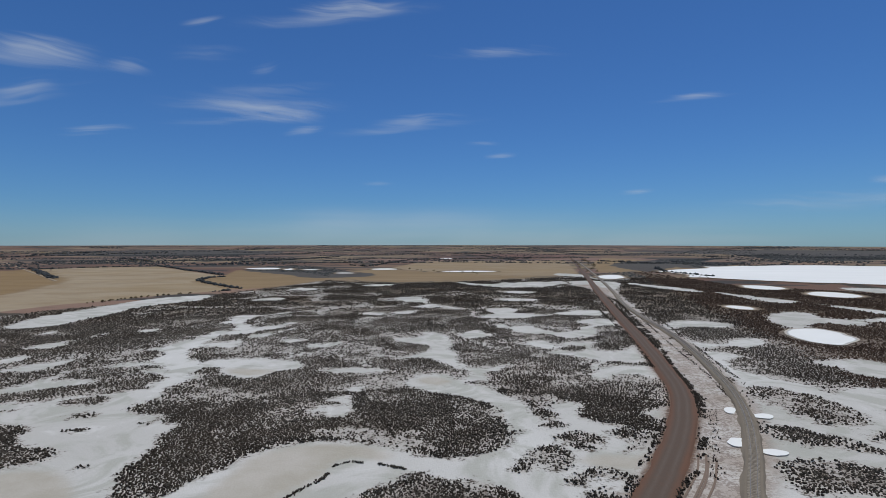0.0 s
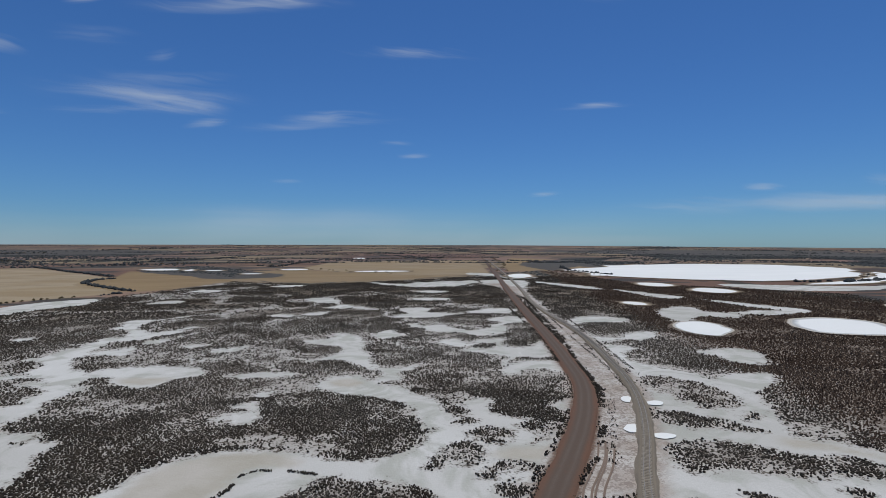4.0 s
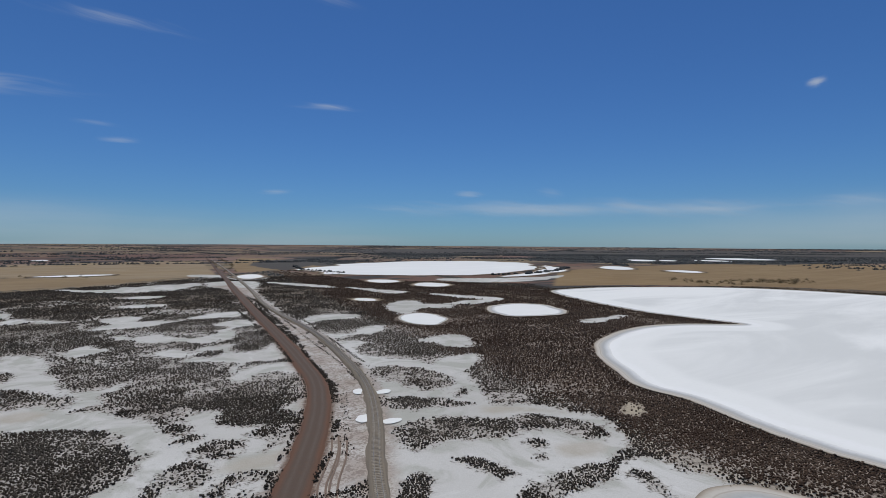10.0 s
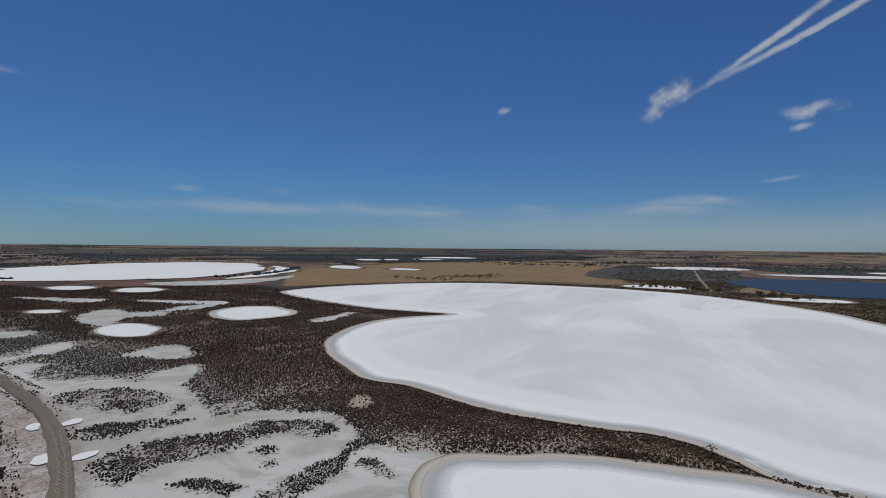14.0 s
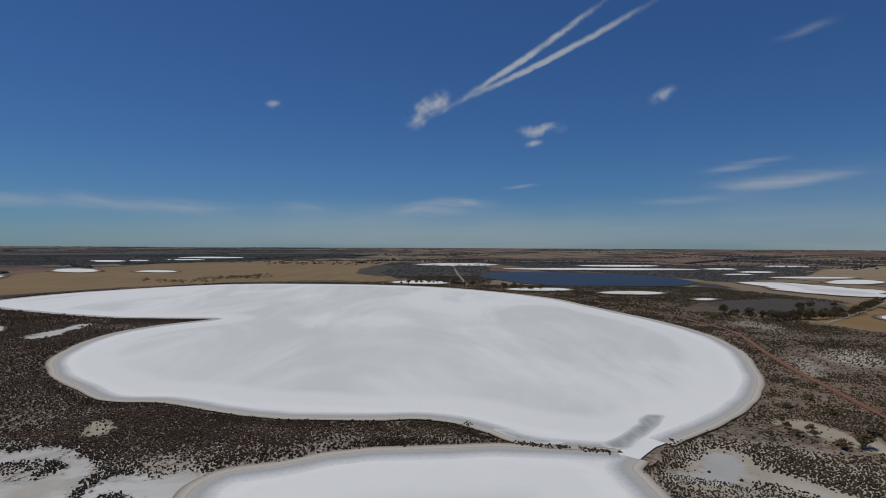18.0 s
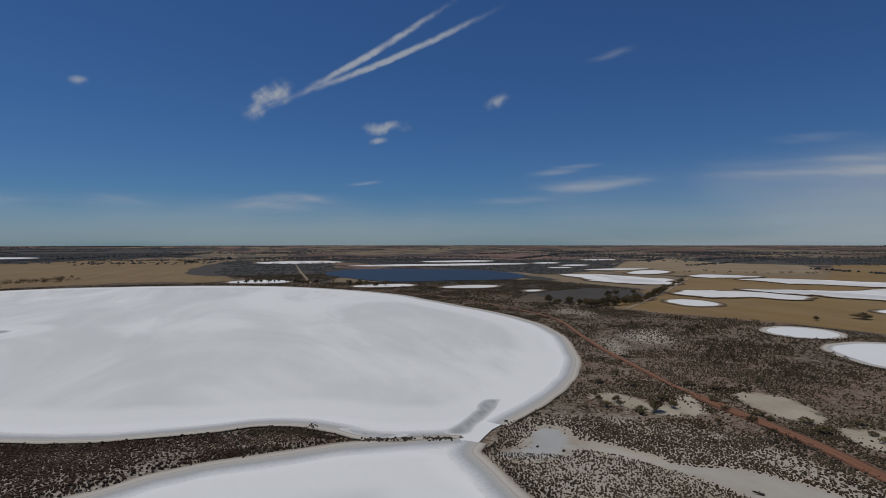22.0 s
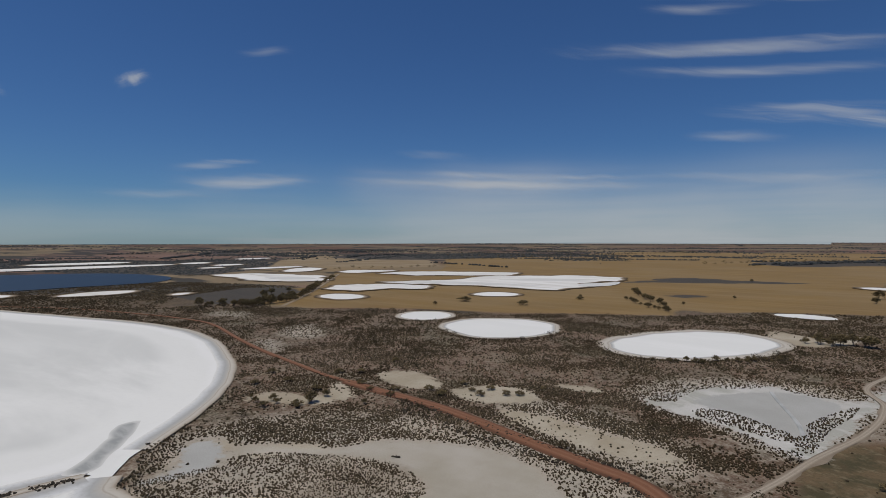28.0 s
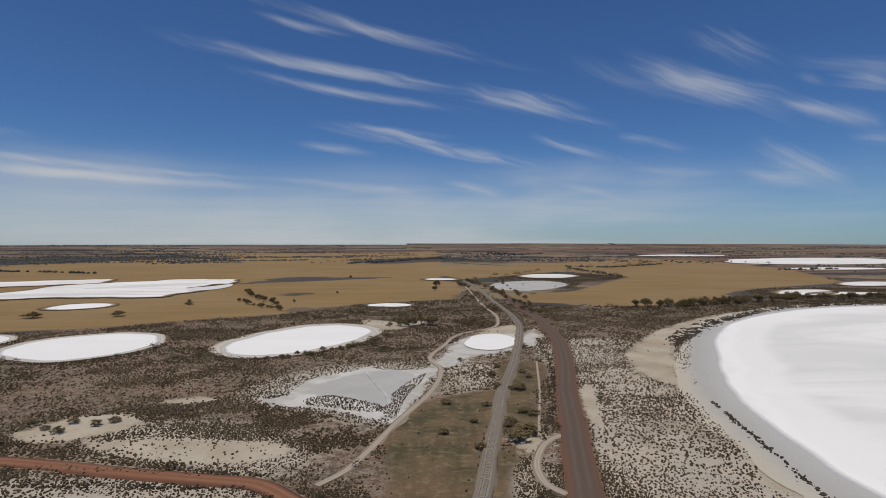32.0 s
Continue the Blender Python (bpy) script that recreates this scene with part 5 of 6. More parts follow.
# ---- low scrub ----
def road_gap(x, y, roads=ROADS):
    out = np.full(len(x), 99.0)
    for line, half in roads:
        near = np.nonzero((x > line[:, 0].min() - 9) & (x < line[:, 0].max() + 9) & (y > line[:, 1].min() - 9) & (y < line[:, 1].max() + 9))[0]
        if not len(near):
            continue
        for s in range(0, len(near), 4000):
            k = near[s:s + 4000]
            px, py = x[k], y[k]
            pick = line[(line[:, 0] > px.min() - 12) & (line[:, 0] < px.max() + 12) & (line[:, 1] > py.min() - 12) & (line[:, 1] < py.max() + 12)]
            if len(pick):
                d = np.sqrt(((px[:, None] - pick[:, 0]) ** 2 + (py[:, None] - pick[:, 1]) ** 2).min(1)) - half
                out[k] = np.minimum(out[k], d)
    return out


beside = np.nonzero((np.hypot(gx, gy) < 620) & (gx < 170))[0]
for key, lines_, south in (("verge", ROADS, 10.0), ("spill", ROADS[:1], -400.0)):
    gap = np.full(len(gx), 99.0)
    gap[beside] = road_gap(gx[beside], gy[beside], lines_) + np.clip((south - gy[beside]) / 8, 0, 20)
    if key == "verge":
        gap = np.where(gap < 90, np.minimum(gap * 0.8 + 1.5, 3.2 - best_of(gx, gy, REGIONS["corridor"])), gap)
    ground.data.attributes.new(key, "FLOAT", "POINT").data.foreach_set("value", gap.astype(np.float32))


def scatter(rng, r0, r1, spacing):
    n = int(2 * r1 / spacing)
    ix, iy = np.meshgrid(np.arange(n), np.arange(n))
    x = (ix.ravel() - n / 2 + rng.random(n * n)) * spacing
    y = (iy.ravel() - n / 2 + rng.random(n * n)) * spacing
    r = np.hypot(x, y)
    bearing = np.degrees(np.arctan2(x, y)) % 360
    keep = (r > r0) & (r < r1) & ((bearing < 232) | (bearing > 310))
    x, y = x[keep], y[keep]
    scrub = best_of(x, y, REGIONS["scrubland"], 20.0)
    keep = scrub > -6 + 12 * rng.random(len(x))
    x, y = x[keep], y[keep]
    salt = salt_field(x, y)
    bare = np.maximum(np.maximum(np.maximum(best_of(x, y, REGIONS["sand"]), best_of(x, y, REGIONS["grass"])), best_of(x, y, REGIONS["mud"])), best_of(x, y, REGIONS["fan"]) + 2)
    field = np.full(len(x), -20.0)
    for loop, tone in REGIONS["paddock"]:
        field = np.maximum(field, inside_distance(x, y, loop, 20.0))
    edge = np.maximum(np.maximum(salt, best_of(x, y, REGIONS["lake"]) + 2), field + 1)
    edge = np.maximum(edge, best_of(x, y, [loop for loop, rim, beach, style in LAKES if style == GREY]) + 7)
    open_ = best_of(x, y, REGIONS["open"])
    r_ = np.hypot(x, y)
    clump, gap = fbm(x, y, 22, 41), gap_field(x, y)
    bent = 9 * (fbm(x, y, 40, 151) - 0.5)
    bands = np.clip(1.25 - np.abs(fbm(x + bent, y - bent, 34, 157) - 0.5) * 9, 0.0, 1.0)  # tufts gather in winding bands
    chance = np.clip((-edge + 0.3) / np.clip(r_ / 70, 1.2, 4.0), 0.0, 1.0) * np.clip(0.86 + (clump - 0.45) * 2.0 - np.clip((gap - 0.48) * 7, 0, 0.85) * np.clip(1.25 - r_ / 300, 0.35, 1) * (1 - spit_field(x, y)) * np.where(open_ > 0, 0.4, 1.0), 0.08, 1.0) * np.maximum(np.clip(0.30 - bare / 1.8, 0.0, 1), np.where(best_of(x, y, REGIONS["mud"]) < -1, np.where((x > 20) & (best_of(x, y, REGIONS["fan"]) < -2), 0.10 * np.clip(clump * 4 - 1.4, 0, 1), 0.008), 0.0)) * np.where(open_ > 0, np.clip(0.46 + 0.66 * bands, 0, 1), np.where(x * 0.55 - y > 60, np.clip((fbm(x, y, 15, 211) - 0.36) * 6, 0.30, 0.95), 1.0))
    chance = np.where(best_of(x, y, REGIONS["thick"], 3.0) > -0.4, np.where(np.hypot(x, y) < 130, 0.66, 0.58), chance)
    keep = rng.random(len(x)) < chance
    x, y, salt = x[keep], y[keep], salt[keep]
    keep = road_gap(x, y) > 0.2
    return x[keep], y[keep]


def dome_bushes(rng, x, y, size, tall, sides, rings):
    """Low uneven cushions of twigs, one island of faces each."""
    n = len(x)
    turn = rng.random(n) * 6.28
    vs = []
    for k in range(rings):
        level = k / rings
        for j in range(sides):
            a = turn + 6.283 * (j + 0.5 * k) / sides
            rad = size * math.cos(1.45 * level) ** 0.6 * (0.65 + 0.7 * rng.random(n))
            up = tall * 0.85 * math.sin(1.45 * level) * (0.7 + 0.6 * rng.random(n)) - (0.12 if k == 0 else 0)
            vs.append(np.stack([x + rad * np.cos(a), y + rad * np.sin(a), up], 1))
    vs.append(np.stack([x + size * 0.4 * (rng.random(n) - 0.5), y + size * 0.4 * (rng.random(n) - 0.5), tall * (0.8 + 0.4 * rng.random(n))], 1))
    per = rings * sides + 1
    verts = np.stack(vs, 1)
    tri = []
    for k in range(rings - 1):
        for j in range(sides):
            a, b, c, d = k * sides + j, k * sides + (j + 1) % sides, (k + 1) * sides + j, (k + 1) * sides + (j + 1) % sides
            tri += [(a, b, c), (b, d, c)]
    for j in range(sides):
        tri.append(((rings - 1) * sides + j, (rings - 1) * sides + (j + 1) % sides, per - 1))
    faces = (np.arange(n)[:, None, None] * per + np.array(tri)[None]).reshape(-1, 3)
    verts[:, :, 2] += (land_height(x, y) + 0.05)[:, None]
    return verts.reshape(-1, 3), faces


rng = np.random.default_rng(4)


def scrub_stuff(label, r0, r1, spacing, lo, hi, sides, rings):
    x, y = scatter(rng, r0, r1, spacing)
    east = x * 0.55 - y > 60 + 40 * (fbm(x, y, 90, 13) - 0.5)  # taller olive shrubs beyond the red track
    spit = ~east & (spit_field(x, y) > 0.15 + 0.5 * rng.random(len(x)))
    # beyond 700 m the bushes take the haze-blue tree colour
    for pick, material, grow in ((~east & ~spit, GUM_HAZED if r0 > 700 else BUSH, 1.0), (spit, HEATH, 1.15), (east, GUM_HAZED if r0 > 700 else BUSH_OLIVE, 1.12)):
        px, py = x[pick], y[pick]
        if not len(px):
            continue
        size = (lo + (hi - lo) * rng.random(len(px)) ** 1.6) * grow * np.where(best_of(px, py, REGIONS["open"], 3.0) > 0, 0.92, 1.0) * np.where(best_of(px, py, REGIONS["thick"], 3.0) > -0.4, 0.80, 1.0)
        v, f = dome_bushes(rng, px, py, size, size * (0.6 + 0.45 * rng.random(len(px))) * (0.55 if r0 > 700 else 1.0), sides, rings)
        tagged(new("low_scrub", mesh_from("low_scrub", v, f, material)), label, "scrub", kind="stuff")


scrub_stuff("dark low samphire cushions scattered over pale salty soil", 82, 115, 0.40, 0.11, 0.27, 4, 2)
scrub_stuff("dark low samphire cushions scattered over pale salty soil", 115, 165, 0.51, 0.15, 0.34, 4, 2)
scrub_stuff("dark low samphire cushions on salty ground", 165, 240, 0.70, 0.21, 0.48, 4, 1)
scrub_stuff("dark low samphire cushions on salty ground", 240, 370, 0.92, 0.27, 0.60, 4, 1)
scrub_stuff("distant dark scrub over salty ground", 370, 760, 1.6, 0.45, 1.05, 4, 1)
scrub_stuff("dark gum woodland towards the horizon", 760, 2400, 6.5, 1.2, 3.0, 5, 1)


def tuft_row(points, half, per_metre, lo, hi):
    """A drift line of dark tufts along a shore."""
    line = np.array(points, float)
    s = np.concatenate([[0], np.cumsum(np.hypot(*np.diff(line, axis=0).T))])
    n = int(s[-1] * per_metre)
    at = rng.random(n) * s[-1]
    x = np.interp(at, s, line[:, 0]) + rng.normal(0, half, n)
    y = np.interp(at, s, line[:, 1]) + rng.normal(0, half, n)
    keep = fbm(x, y, 5, 181) > 0.40
    x, y = x[keep], y[keep]
    size = lo + (hi - lo) * rng.random(len(x)) ** 1.6
    v, f = dome_bushes(rng, x, y, size, size * 1.1, 5, 2)
    tagged(new("tuft_line", mesh_from("tuft_line", v, f, BUSH)), "broken line of dark tufts along the lake shore", "scrub", kind="stuff")


def driftwood(x, y, length, turn):
    """A dead branch lying on the clay: a bent log with stubs."""
    ob = new("driftwood")
    def stick(name, pts, rad):
        bm = bmesh.new()
        rings = []
        for k, p in enumerate(pts):
            w = rad * (1 - 0.18 * k)
            rings.append([bm.verts.new((p[0], p[1] + w * math.cos(a * 1.0472), p[2] + w * math.sin(a * 1.0472))) for a in range(6)])
        for a, b in zip(rings, rings[1:]):
            for k in range(6):
                bm.faces.new((a[k], a[(k + 1) % 6], b[(k + 1) % 6], b[k]))
        bm.faces.new(rings[0]), bm.faces.new(rings[-1])
        me = bpy.data.meshes.new(name)
        bm.to_mesh(me)
        bm.free()
        me.materials.append(DEAD_WOOD)
        part(name, me, ob)
    stick("log", [(-0.5 * length, 0, 0.16), (-0.15 * length, 0.12, 0.22), (0.2 * length, 0.02, 0.28), (0.5 * length, -0.2, 0.2)], 0.22)
    stick("branch", [(0.05 * length, 0.05, 0.26), (0.22 * length, 0.35, 0.5), (0.34 * length, 0.6, 0.62)], 0.11)
    stick("branch", [(-0.2 * length, 0.1, 0.22), (-0.1 * length, -0.4, 0.35), (0.02 * length, -0.7, 0.25)], 0.10)
    ob.matrix_world = Matrix.LocRotScale((x, y, 0.0), Euler((0, 0, turn)), (1, 1, 1))
    tagged(ob, "dark weathered dead branch lying on pale clay", "driftwood")


# ---- trees ----
def tree_meshes(seed, bushy):
    """A unit-high tree: a forked trunk and a crown of many small leaf clumps with gaps."""
    r = np.random.default_rng(seed)
    bm = bmesh.new()

    def limb(a, b, ra, rb):
        a, b = Vector(a), Vector(b)
        q = (b - a).to_track_quat("Z", "Y")
        rings = []
        for p, rad in ((a, ra), (b, rb)):
            rings.append([bm.verts.new(p + q @ Vector((rad * math.cos(k * 1.2566), rad * math.sin(k * 1.2566), 0))) for k in range(5)])
        for k in range(5):
            bm.faces.new((rings[0][k], rings[0][(k + 1) % 5], rings[1][(k + 1) % 5], rings[1][k]))

    tips = []
    base = 0.08 if bushy else 0.22
    limb((0, 0, -0.03), (0.02, 0.01, base), 0.035, 0.026)
    count = 6 if bushy else 5
    for k in range(count):
        a = 6.283 * k / count + r.random() * 0.8
        out = (0.20 + 0.22 * r.random()) * (1.15 if bushy else 0.9)
        mid = (out * 0.45 * math.cos(a), out * 0.45 * math.sin(a), base + 0.18 + 0.12 * r.random())
        tip = (out * math.cos(a), out * math.sin(a), (0.42 if bushy else 0.55) + 0.30 * r.random())
        limb((0.02, 0.01, base - 0.01), mid, 0.020, 0.013)
        limb(mid, tip, 0.013, 0.005)
        tips.append(tip)
    tips.append((0.03, -0.02, 0.9))
    trunk = bpy.data.meshes.new("trunk")
    bm.to_mesh(trunk)
    bm.free()
    trunk.materials.append(BARK)
    vs, fs = [], []
    for tx, ty, tz in tips:
        for _ in range(44):
            c = np.array([tx, ty, tz]) + r.normal(0, 1, 3) * (0.115, 0.115, 0.10)
            c[2] = max(c[2], 0.08 if bushy else 0.26)
            s = 0.05 + 0.06 * r.random()
            u, w = r.normal(0, 1, 3), r.normal(0, 1, 3)
            u /= np.linalg.norm(u)
            w -= u * (u @ w)
            w /= np.linalg.norm(w)
            k = len(vs)
            vs += [c - u * s, c + w * s * 0.7, c + u * s, c - w * s * 0.7, c + np.cross(u, w) * s * 0.7]
            fs += [(k, k + 1, k + 4), (k + 1, k + 2, k + 4), (k + 2, k + 3, k + 4), (k + 3, k, k + 4)]
    return trunk, mesh_from("crown", vs, fs, LEAF)


TREES = [tree_meshes(s, False) for s in range(4)] + [tree_meshes(s, True) for s in range(10, 13)]
tree_rng = random.Random(8)


def plant(name, label, category, kind, x, y, height, group="", squat=1.0):
    trunk, crown = TREES[kind]
    ob = new(name)
    part("trunk", trunk, ob)
    part("crown", crown, ob)
    wide = height * tree_rng.uniform(0.95, 1.35)
    z = float(land_height(np.array([x]), np.array([y]))[0])
    ob.matrix_world = Matrix.LocRotScale((x, y, z), Euler((0, 0, tree_rng.uniform(0, 6.28))), (wide, wide, height * squat))
    return tagged(ob, label, category, group)


FAR_TREES = []


def tree(x, y, height):
    plant("tree", "lone grey-green eucalypt with an open crown", "tree", tree_rng.randrange(4), x, y, height)


def shrub(x, y, height):
    plant("shrub", "rounded dark olive shrub on dry ground", "shrub", 4 + tree_rng.randrange(3), x, y, height, "shrubs beside the tracks", 0.62)


def clump(x, y, height):
    plant("shrub", "broad dark mallee clump alone in a stubble field", "shrub", 4 + tree_rng.randrange(3), x, y, height, "", 0.5)


def tree_row(points, count, height):
    """Trees strung unevenly along a line."""
    line = np.array(points, float)
    far = np.hypot(*line.mean(0)) > 620
    s = np.concatenate([[0], np.cumsum(np.hypot(*np.diff(line, axis=0).T))])
    for k in range(count):
        at = (k + tree_rng.uniform(0.1, 0.9)) / count * s[-1]
        away = 0.02 * s[-1] / count + 1.5
        x, y = np.interp(at, s, line[:, 0]) + tree_rng.gauss(0, away), np.interp(at, s, line[:, 1]) + tree_rng.gauss(0, away)
        kind = tree_rng.choice((0, 1, 2, 3, 4, 5))
        if far:
            FAR_TREES.append((x, y, height * tree_rng.uniform(0.6, 1.25), kind))
            continue
        plant("tree", "dark grey-green mallee tree in a farmland row", "tree", kind, x, y, height * tree_rng.uniform(0.6, 1.25), "trees along the fields")


def hedge(points, height, every):
    """A dark windbreak along a field edge, its bushes too small to tell apart."""
    r = np.random.default_rng(int(abs(points[0][0])) + 7)
    line = np.array(points, float)
    s = np.concatenate([[0], np.cumsum(np.hypot(*np.diff(line, axis=0).T))])
    n = max(int(s[-1] / every * 1.6), 6)
    at = r.random(n) * s[-1]
    x = np.interp(at, s, line[:, 0]) + r.normal(0, 0.5 * every, n)
    y = np.interp(at, s, line[:, 1]) + r.normal(0, 0.5 * every, n)
    size = height * (0.45 + 0.75 * r.random(n) ** 1.5)
    v, f = dome_bushes(r, x, y, size * 1.1, size * 1.2, 6, 2)
    tagged(new("windbreak", mesh_from("windbreak", v, f, GUM_HAZED)), "dark row of bushes along a field edge", "hedge", kind="stuff")


# trees
tree_row([(-274, 403), (-266, 410), (-255, 455), (-231, 486)], 26, 1.7)
tree_row([(-271, 1377), (-168, 1091)], 6, 5.0)
tree_row([(-85, 943), (64, 783)], 10, 4.0)
tree_row([(454, 1918), (277, 1086), (218, 813)], 10, 6.0)
tree_row([(448, 1700), (285, 1007), (238, 812)], 12, 6.0)
tree_row([(336, 781), (357, 714), (348, 680)], 8, 2.2)
tree_row([(-420, 1093), (-366, 1294)], 10, 5.0)
tree_row([(-740, 1591), (-600, 1784), (-281, 1424)], 16, 5.0)
tree_row([(610, 338), (609, 314), (591, 279), (614, 253)], 14, 5.0)
tree_row([(651, 275), (659, 246), (667, 222)], 18, 5.0)
tree_row([(700, 247), (699, 219)], 6, 5.0)
tree_row([(1233, 197), (1307, 114)], 9, 7.0)
tree_row([(1393, 151), (1391, 19), (1302, -136)], 22, 6.0)
tree_row([(602, 40), (617, 2), (580, -42)], 14, 4.0)
tree_row([(1046, 14), (1042, -109)], 16, 6.0)
tree_row([(571, -69), (533, -90), (531, -114)], 8, 5.0)
tree_row([(343, -190), (333, -201), (327, -216)], 9, 5.0)
tree_row([(324, -218), (333, -242), (338, -268)], 10, 5.0)
tree_row([(314, -202), (320, -229), (324, -252)], 14, 5.0)
tree_row([(324, -252), (356, -291), (401, -340)], 14, 5.0)
tree_row([(415, -353), (482, -434)], 8, 4.0)
tree_row([(371, -252), (385, -294)], 3, 6.0)
tree_row([(686, -945), (601, -1250), (399, -1253)], 16, 7.0)
tree_row([(192, -1055), (149, -1145), (-8, -1329)], 14, 7.0)
tree_row([(126, -410), (98, -367), (80, -352)], 14, 3.0)
tree_row([(142, -469), (105, -402), (87, -376)], 10, 4.0)
tree_row([(-161, -356), (-190, -357), (-236, -372), (-267, -385), (-320, -406)], 46, 4.6)
tree_row([(-314, -398), (-350, -396), (-388, -402)], 26, 4.2)
tree_row([(-70, -587), (-81, -501), (-81, -391), (-80, -326)], 18, 4.0)
tree_row([(-104, -603), (-94, -410), (-85, -326)], 12, 3.0)
tree_row([(-52, -549), (-60, -502)], 5, 5.0)
tree_row([(-247, -811), (-279, -652)], 12, 5.0)
tree_row([(-72, -604), (-133, -681), (-204, -782)], 12, 5.0)
tree_row([(107, -1269), (28, -1348), (-93, -1437)], 14, 6.0)
tree_row([(-487, -1595), (-526, -1334), (-542, -1144)], 16, 7.0)
tree_row([(-276, -843), (-365, -876), (-500, -1055)], 14, 7.0)
tree_row([(-815, -1473), (-722, -1138), (-735, -994)], 14, 6.0)
tree_row([(-494, -583), (-493, -566)], 4, 5.0)
tree_row([(8, -281), (-6, -285), (-17, -285)], 10, 4.0)
tree_row([(54, -204), (37, -214), (23, -225), (14, -236)], 22, 1.6)
tree_row([(1065, -1461), (892, -1672), (675, -2028)], 60, 6.0)
tree_row([(866, -1189), (686, -1286), (537, -1613), (402, -2125)], 60, 6.0)
tree_row([(619, -545), (558, -631), (522, -703)], 12, 5.0)
tree_row([(-880, 1483), (-762, 1384)], 6, 6.0)
tree_row([(-1722, 2051), (-1427, 2102), (-1155, 2228)], 40, 7.0)
tree_row([(-663, 2179), (-197, 2191), (283, 2275)], 40, 7.0)
tree_row([(-38, 1470), (162, 1578), (378, 1636)], 24, 6.0)
tree_row([(962, 642), (1286, 511), (1412, 267)], 12, 5.0)
hedge([(-845, 935), (-817, 973), (-779, 978)], 2.4, 4)
hedge([(-782, 1001), (-635, 836), (-516, 701)], 2.6, 4)
hedge([(-755, 971), (-717, 1024), (-668, 1068), (-608, 1126), (-543, 1048), (-434, 912), (-333, 793)], 2.2, 4)
hedge([(-312, 671), (-319, 723), (-307, 750)], 2.0, 3)
hedge([(-312, 671), (-259, 596), (-208, 541)], 2.0, 3)
hedge([(-223, 503), (-211, 519)], 1.6, 3)
hedge([(-1466, 1746), (-1432, 1926), (-1331, 2093)], 4, 8)
hedge([(-1369, 2152), (-1219, 2353)], 4, 8)
hedge([(-1545, 1966), (-1553, 2184), (-1555, 2424)], 4, 9)
hedge([(-1030, 1691), (-926, 1590), (-793, 1435)], 3.5, 6)
hedge([(-706, 1536), (-627, 1655), (-503, 1780)], 3.5, 7)
hedge([(-542, 1193), (-463, 1257)], 3, 6)
hedge([(-535, 1337), (-466, 1531), (-379, 1923)], 3.5, 6)
hedge([(-202, 1152), (-156, 1089), (-105, 1526), (-42, 1639)], 2.6, 6)
hedge([(-230, 2560), (-71, 2759)], 4, 9)
hedge([(41, 2390), (260, 2295)], 4, 9)
hedge([(-7, 1580), (139, 1704), (297, 1775)], 3, 6)
hedge([(434, 1467), (476, 1285), (606, 1361)], 2.6, 5)
hedge([(415, 1030), (367, 865), (375, 785), (377, 739)], 2.2, 4)
hedge([(-1021, 4259), (-783, 3974)], 5, 14)
hedge([(-1179, 2726), (-1009, 3100)], 5, 12)
hedge([(929, 1861), (1181, 2020), (1277, 1937)], 3, 8)
hedge([(581, 550), (685, 584), (809, 653)], 3, 5)
hedge([(532, 571), (575, 556)], 2.4, 5)
hedge([(1600, 545), (1855, 457)], 4, 9)
hedge([(1909, 396), (2103, 266)], 4, 7)
hedge([(1410, 166), (1506, 115)], 5, 9)
hedge([(1283, 207), (1268, 177)], 4, 8)
hedge([(2139, 67), (2384, -176)], 4, 10)
hedge([(1809, -702), (1853, -852)], 4, 9)
hedge([(1275, -602), (1510, -824), (1694, -966)], 4, 8)
hedge([(1013, -952), (1160, -1187), (1074, -1252)], 4, 6)
hedge([(1660, -1490), (1467, -1460), (1419, -1655)], 4, 7)
hedge([(1035, -803), (1147, -967)], 3.5, 8)
hedge([(1822, -1084), (1857, -1271)], 4, 9)
hedge([(1710, -1415), (1700, -1637), (1295, -1589)], 4, 8)
hedge([(665, -851), (531, -812), (438, -775)], 2.5, 7)
hedge([(78, -1117), (-21, -1340), (-101, -1416)], 3.5, 6)
hedge([(-310, -2037), (-405, -1908)], 5, 7)
hedge([(137, -1283), (60, -1369)], 3, 8)
hedge([(116, -1104), (-1, -1350), (-138, -1604)], 3.5, 7)
hedge([(-210, -1949), (-350, -1796), (-525, -2013)], 4, 9)
hedge([(-295, -966), (-363, -921), (-525, -1057)], 2.6, 6)
hedge([(-281, -674), (-280, -918)], 2.2, 6)
hedge([(-1078, -2032), (-1378, -2134)], 4, 10)
hedge([(-613, -828), (-723, -842)], 3, 7)
# single trees and tall shrubs
clump(219.7, -325.5, 6.9)
clump(173.6, -329.9, 6.2)
clump(155.5, -387.6, 4.2)
tree(83.0, -397.4, 2.2)
tree(222.7, -293.2, 2.6)
tree(69.3, -657.8, 3.4)
tree(-29.7, -525.9, 6.5)
tree(59.6, -459.3, 2.6)
tree(-26.2, -486.5, 4.5)
tree(179.5, -341.0, 2.0)
tree(224.0, -333.6, 1.8)
tree(157.3, -394.0, 3.0)
tree(115.7, -95.1, 1.9)
tree(118.1, -102.6, 1.5)
tree(132.8, -88.3, 1.3)
tree(123.0, -89.7, 1.4)
tree(103.2, -103.7, 1.4)
tree(116.5, -96.2, 2.8)
tree(116.8, -102.2, 2.0)
tree(128.6, -86.7, 1.6)
tree(125.7, -90.5, 2.0)
tree(115.2, -90.2, 1.4)
shrub(-34.8, -158.5, 3.0)
shrub(-33.1, -134.9, 2.5)
shrub(-25.6, -117.7, 4.0)
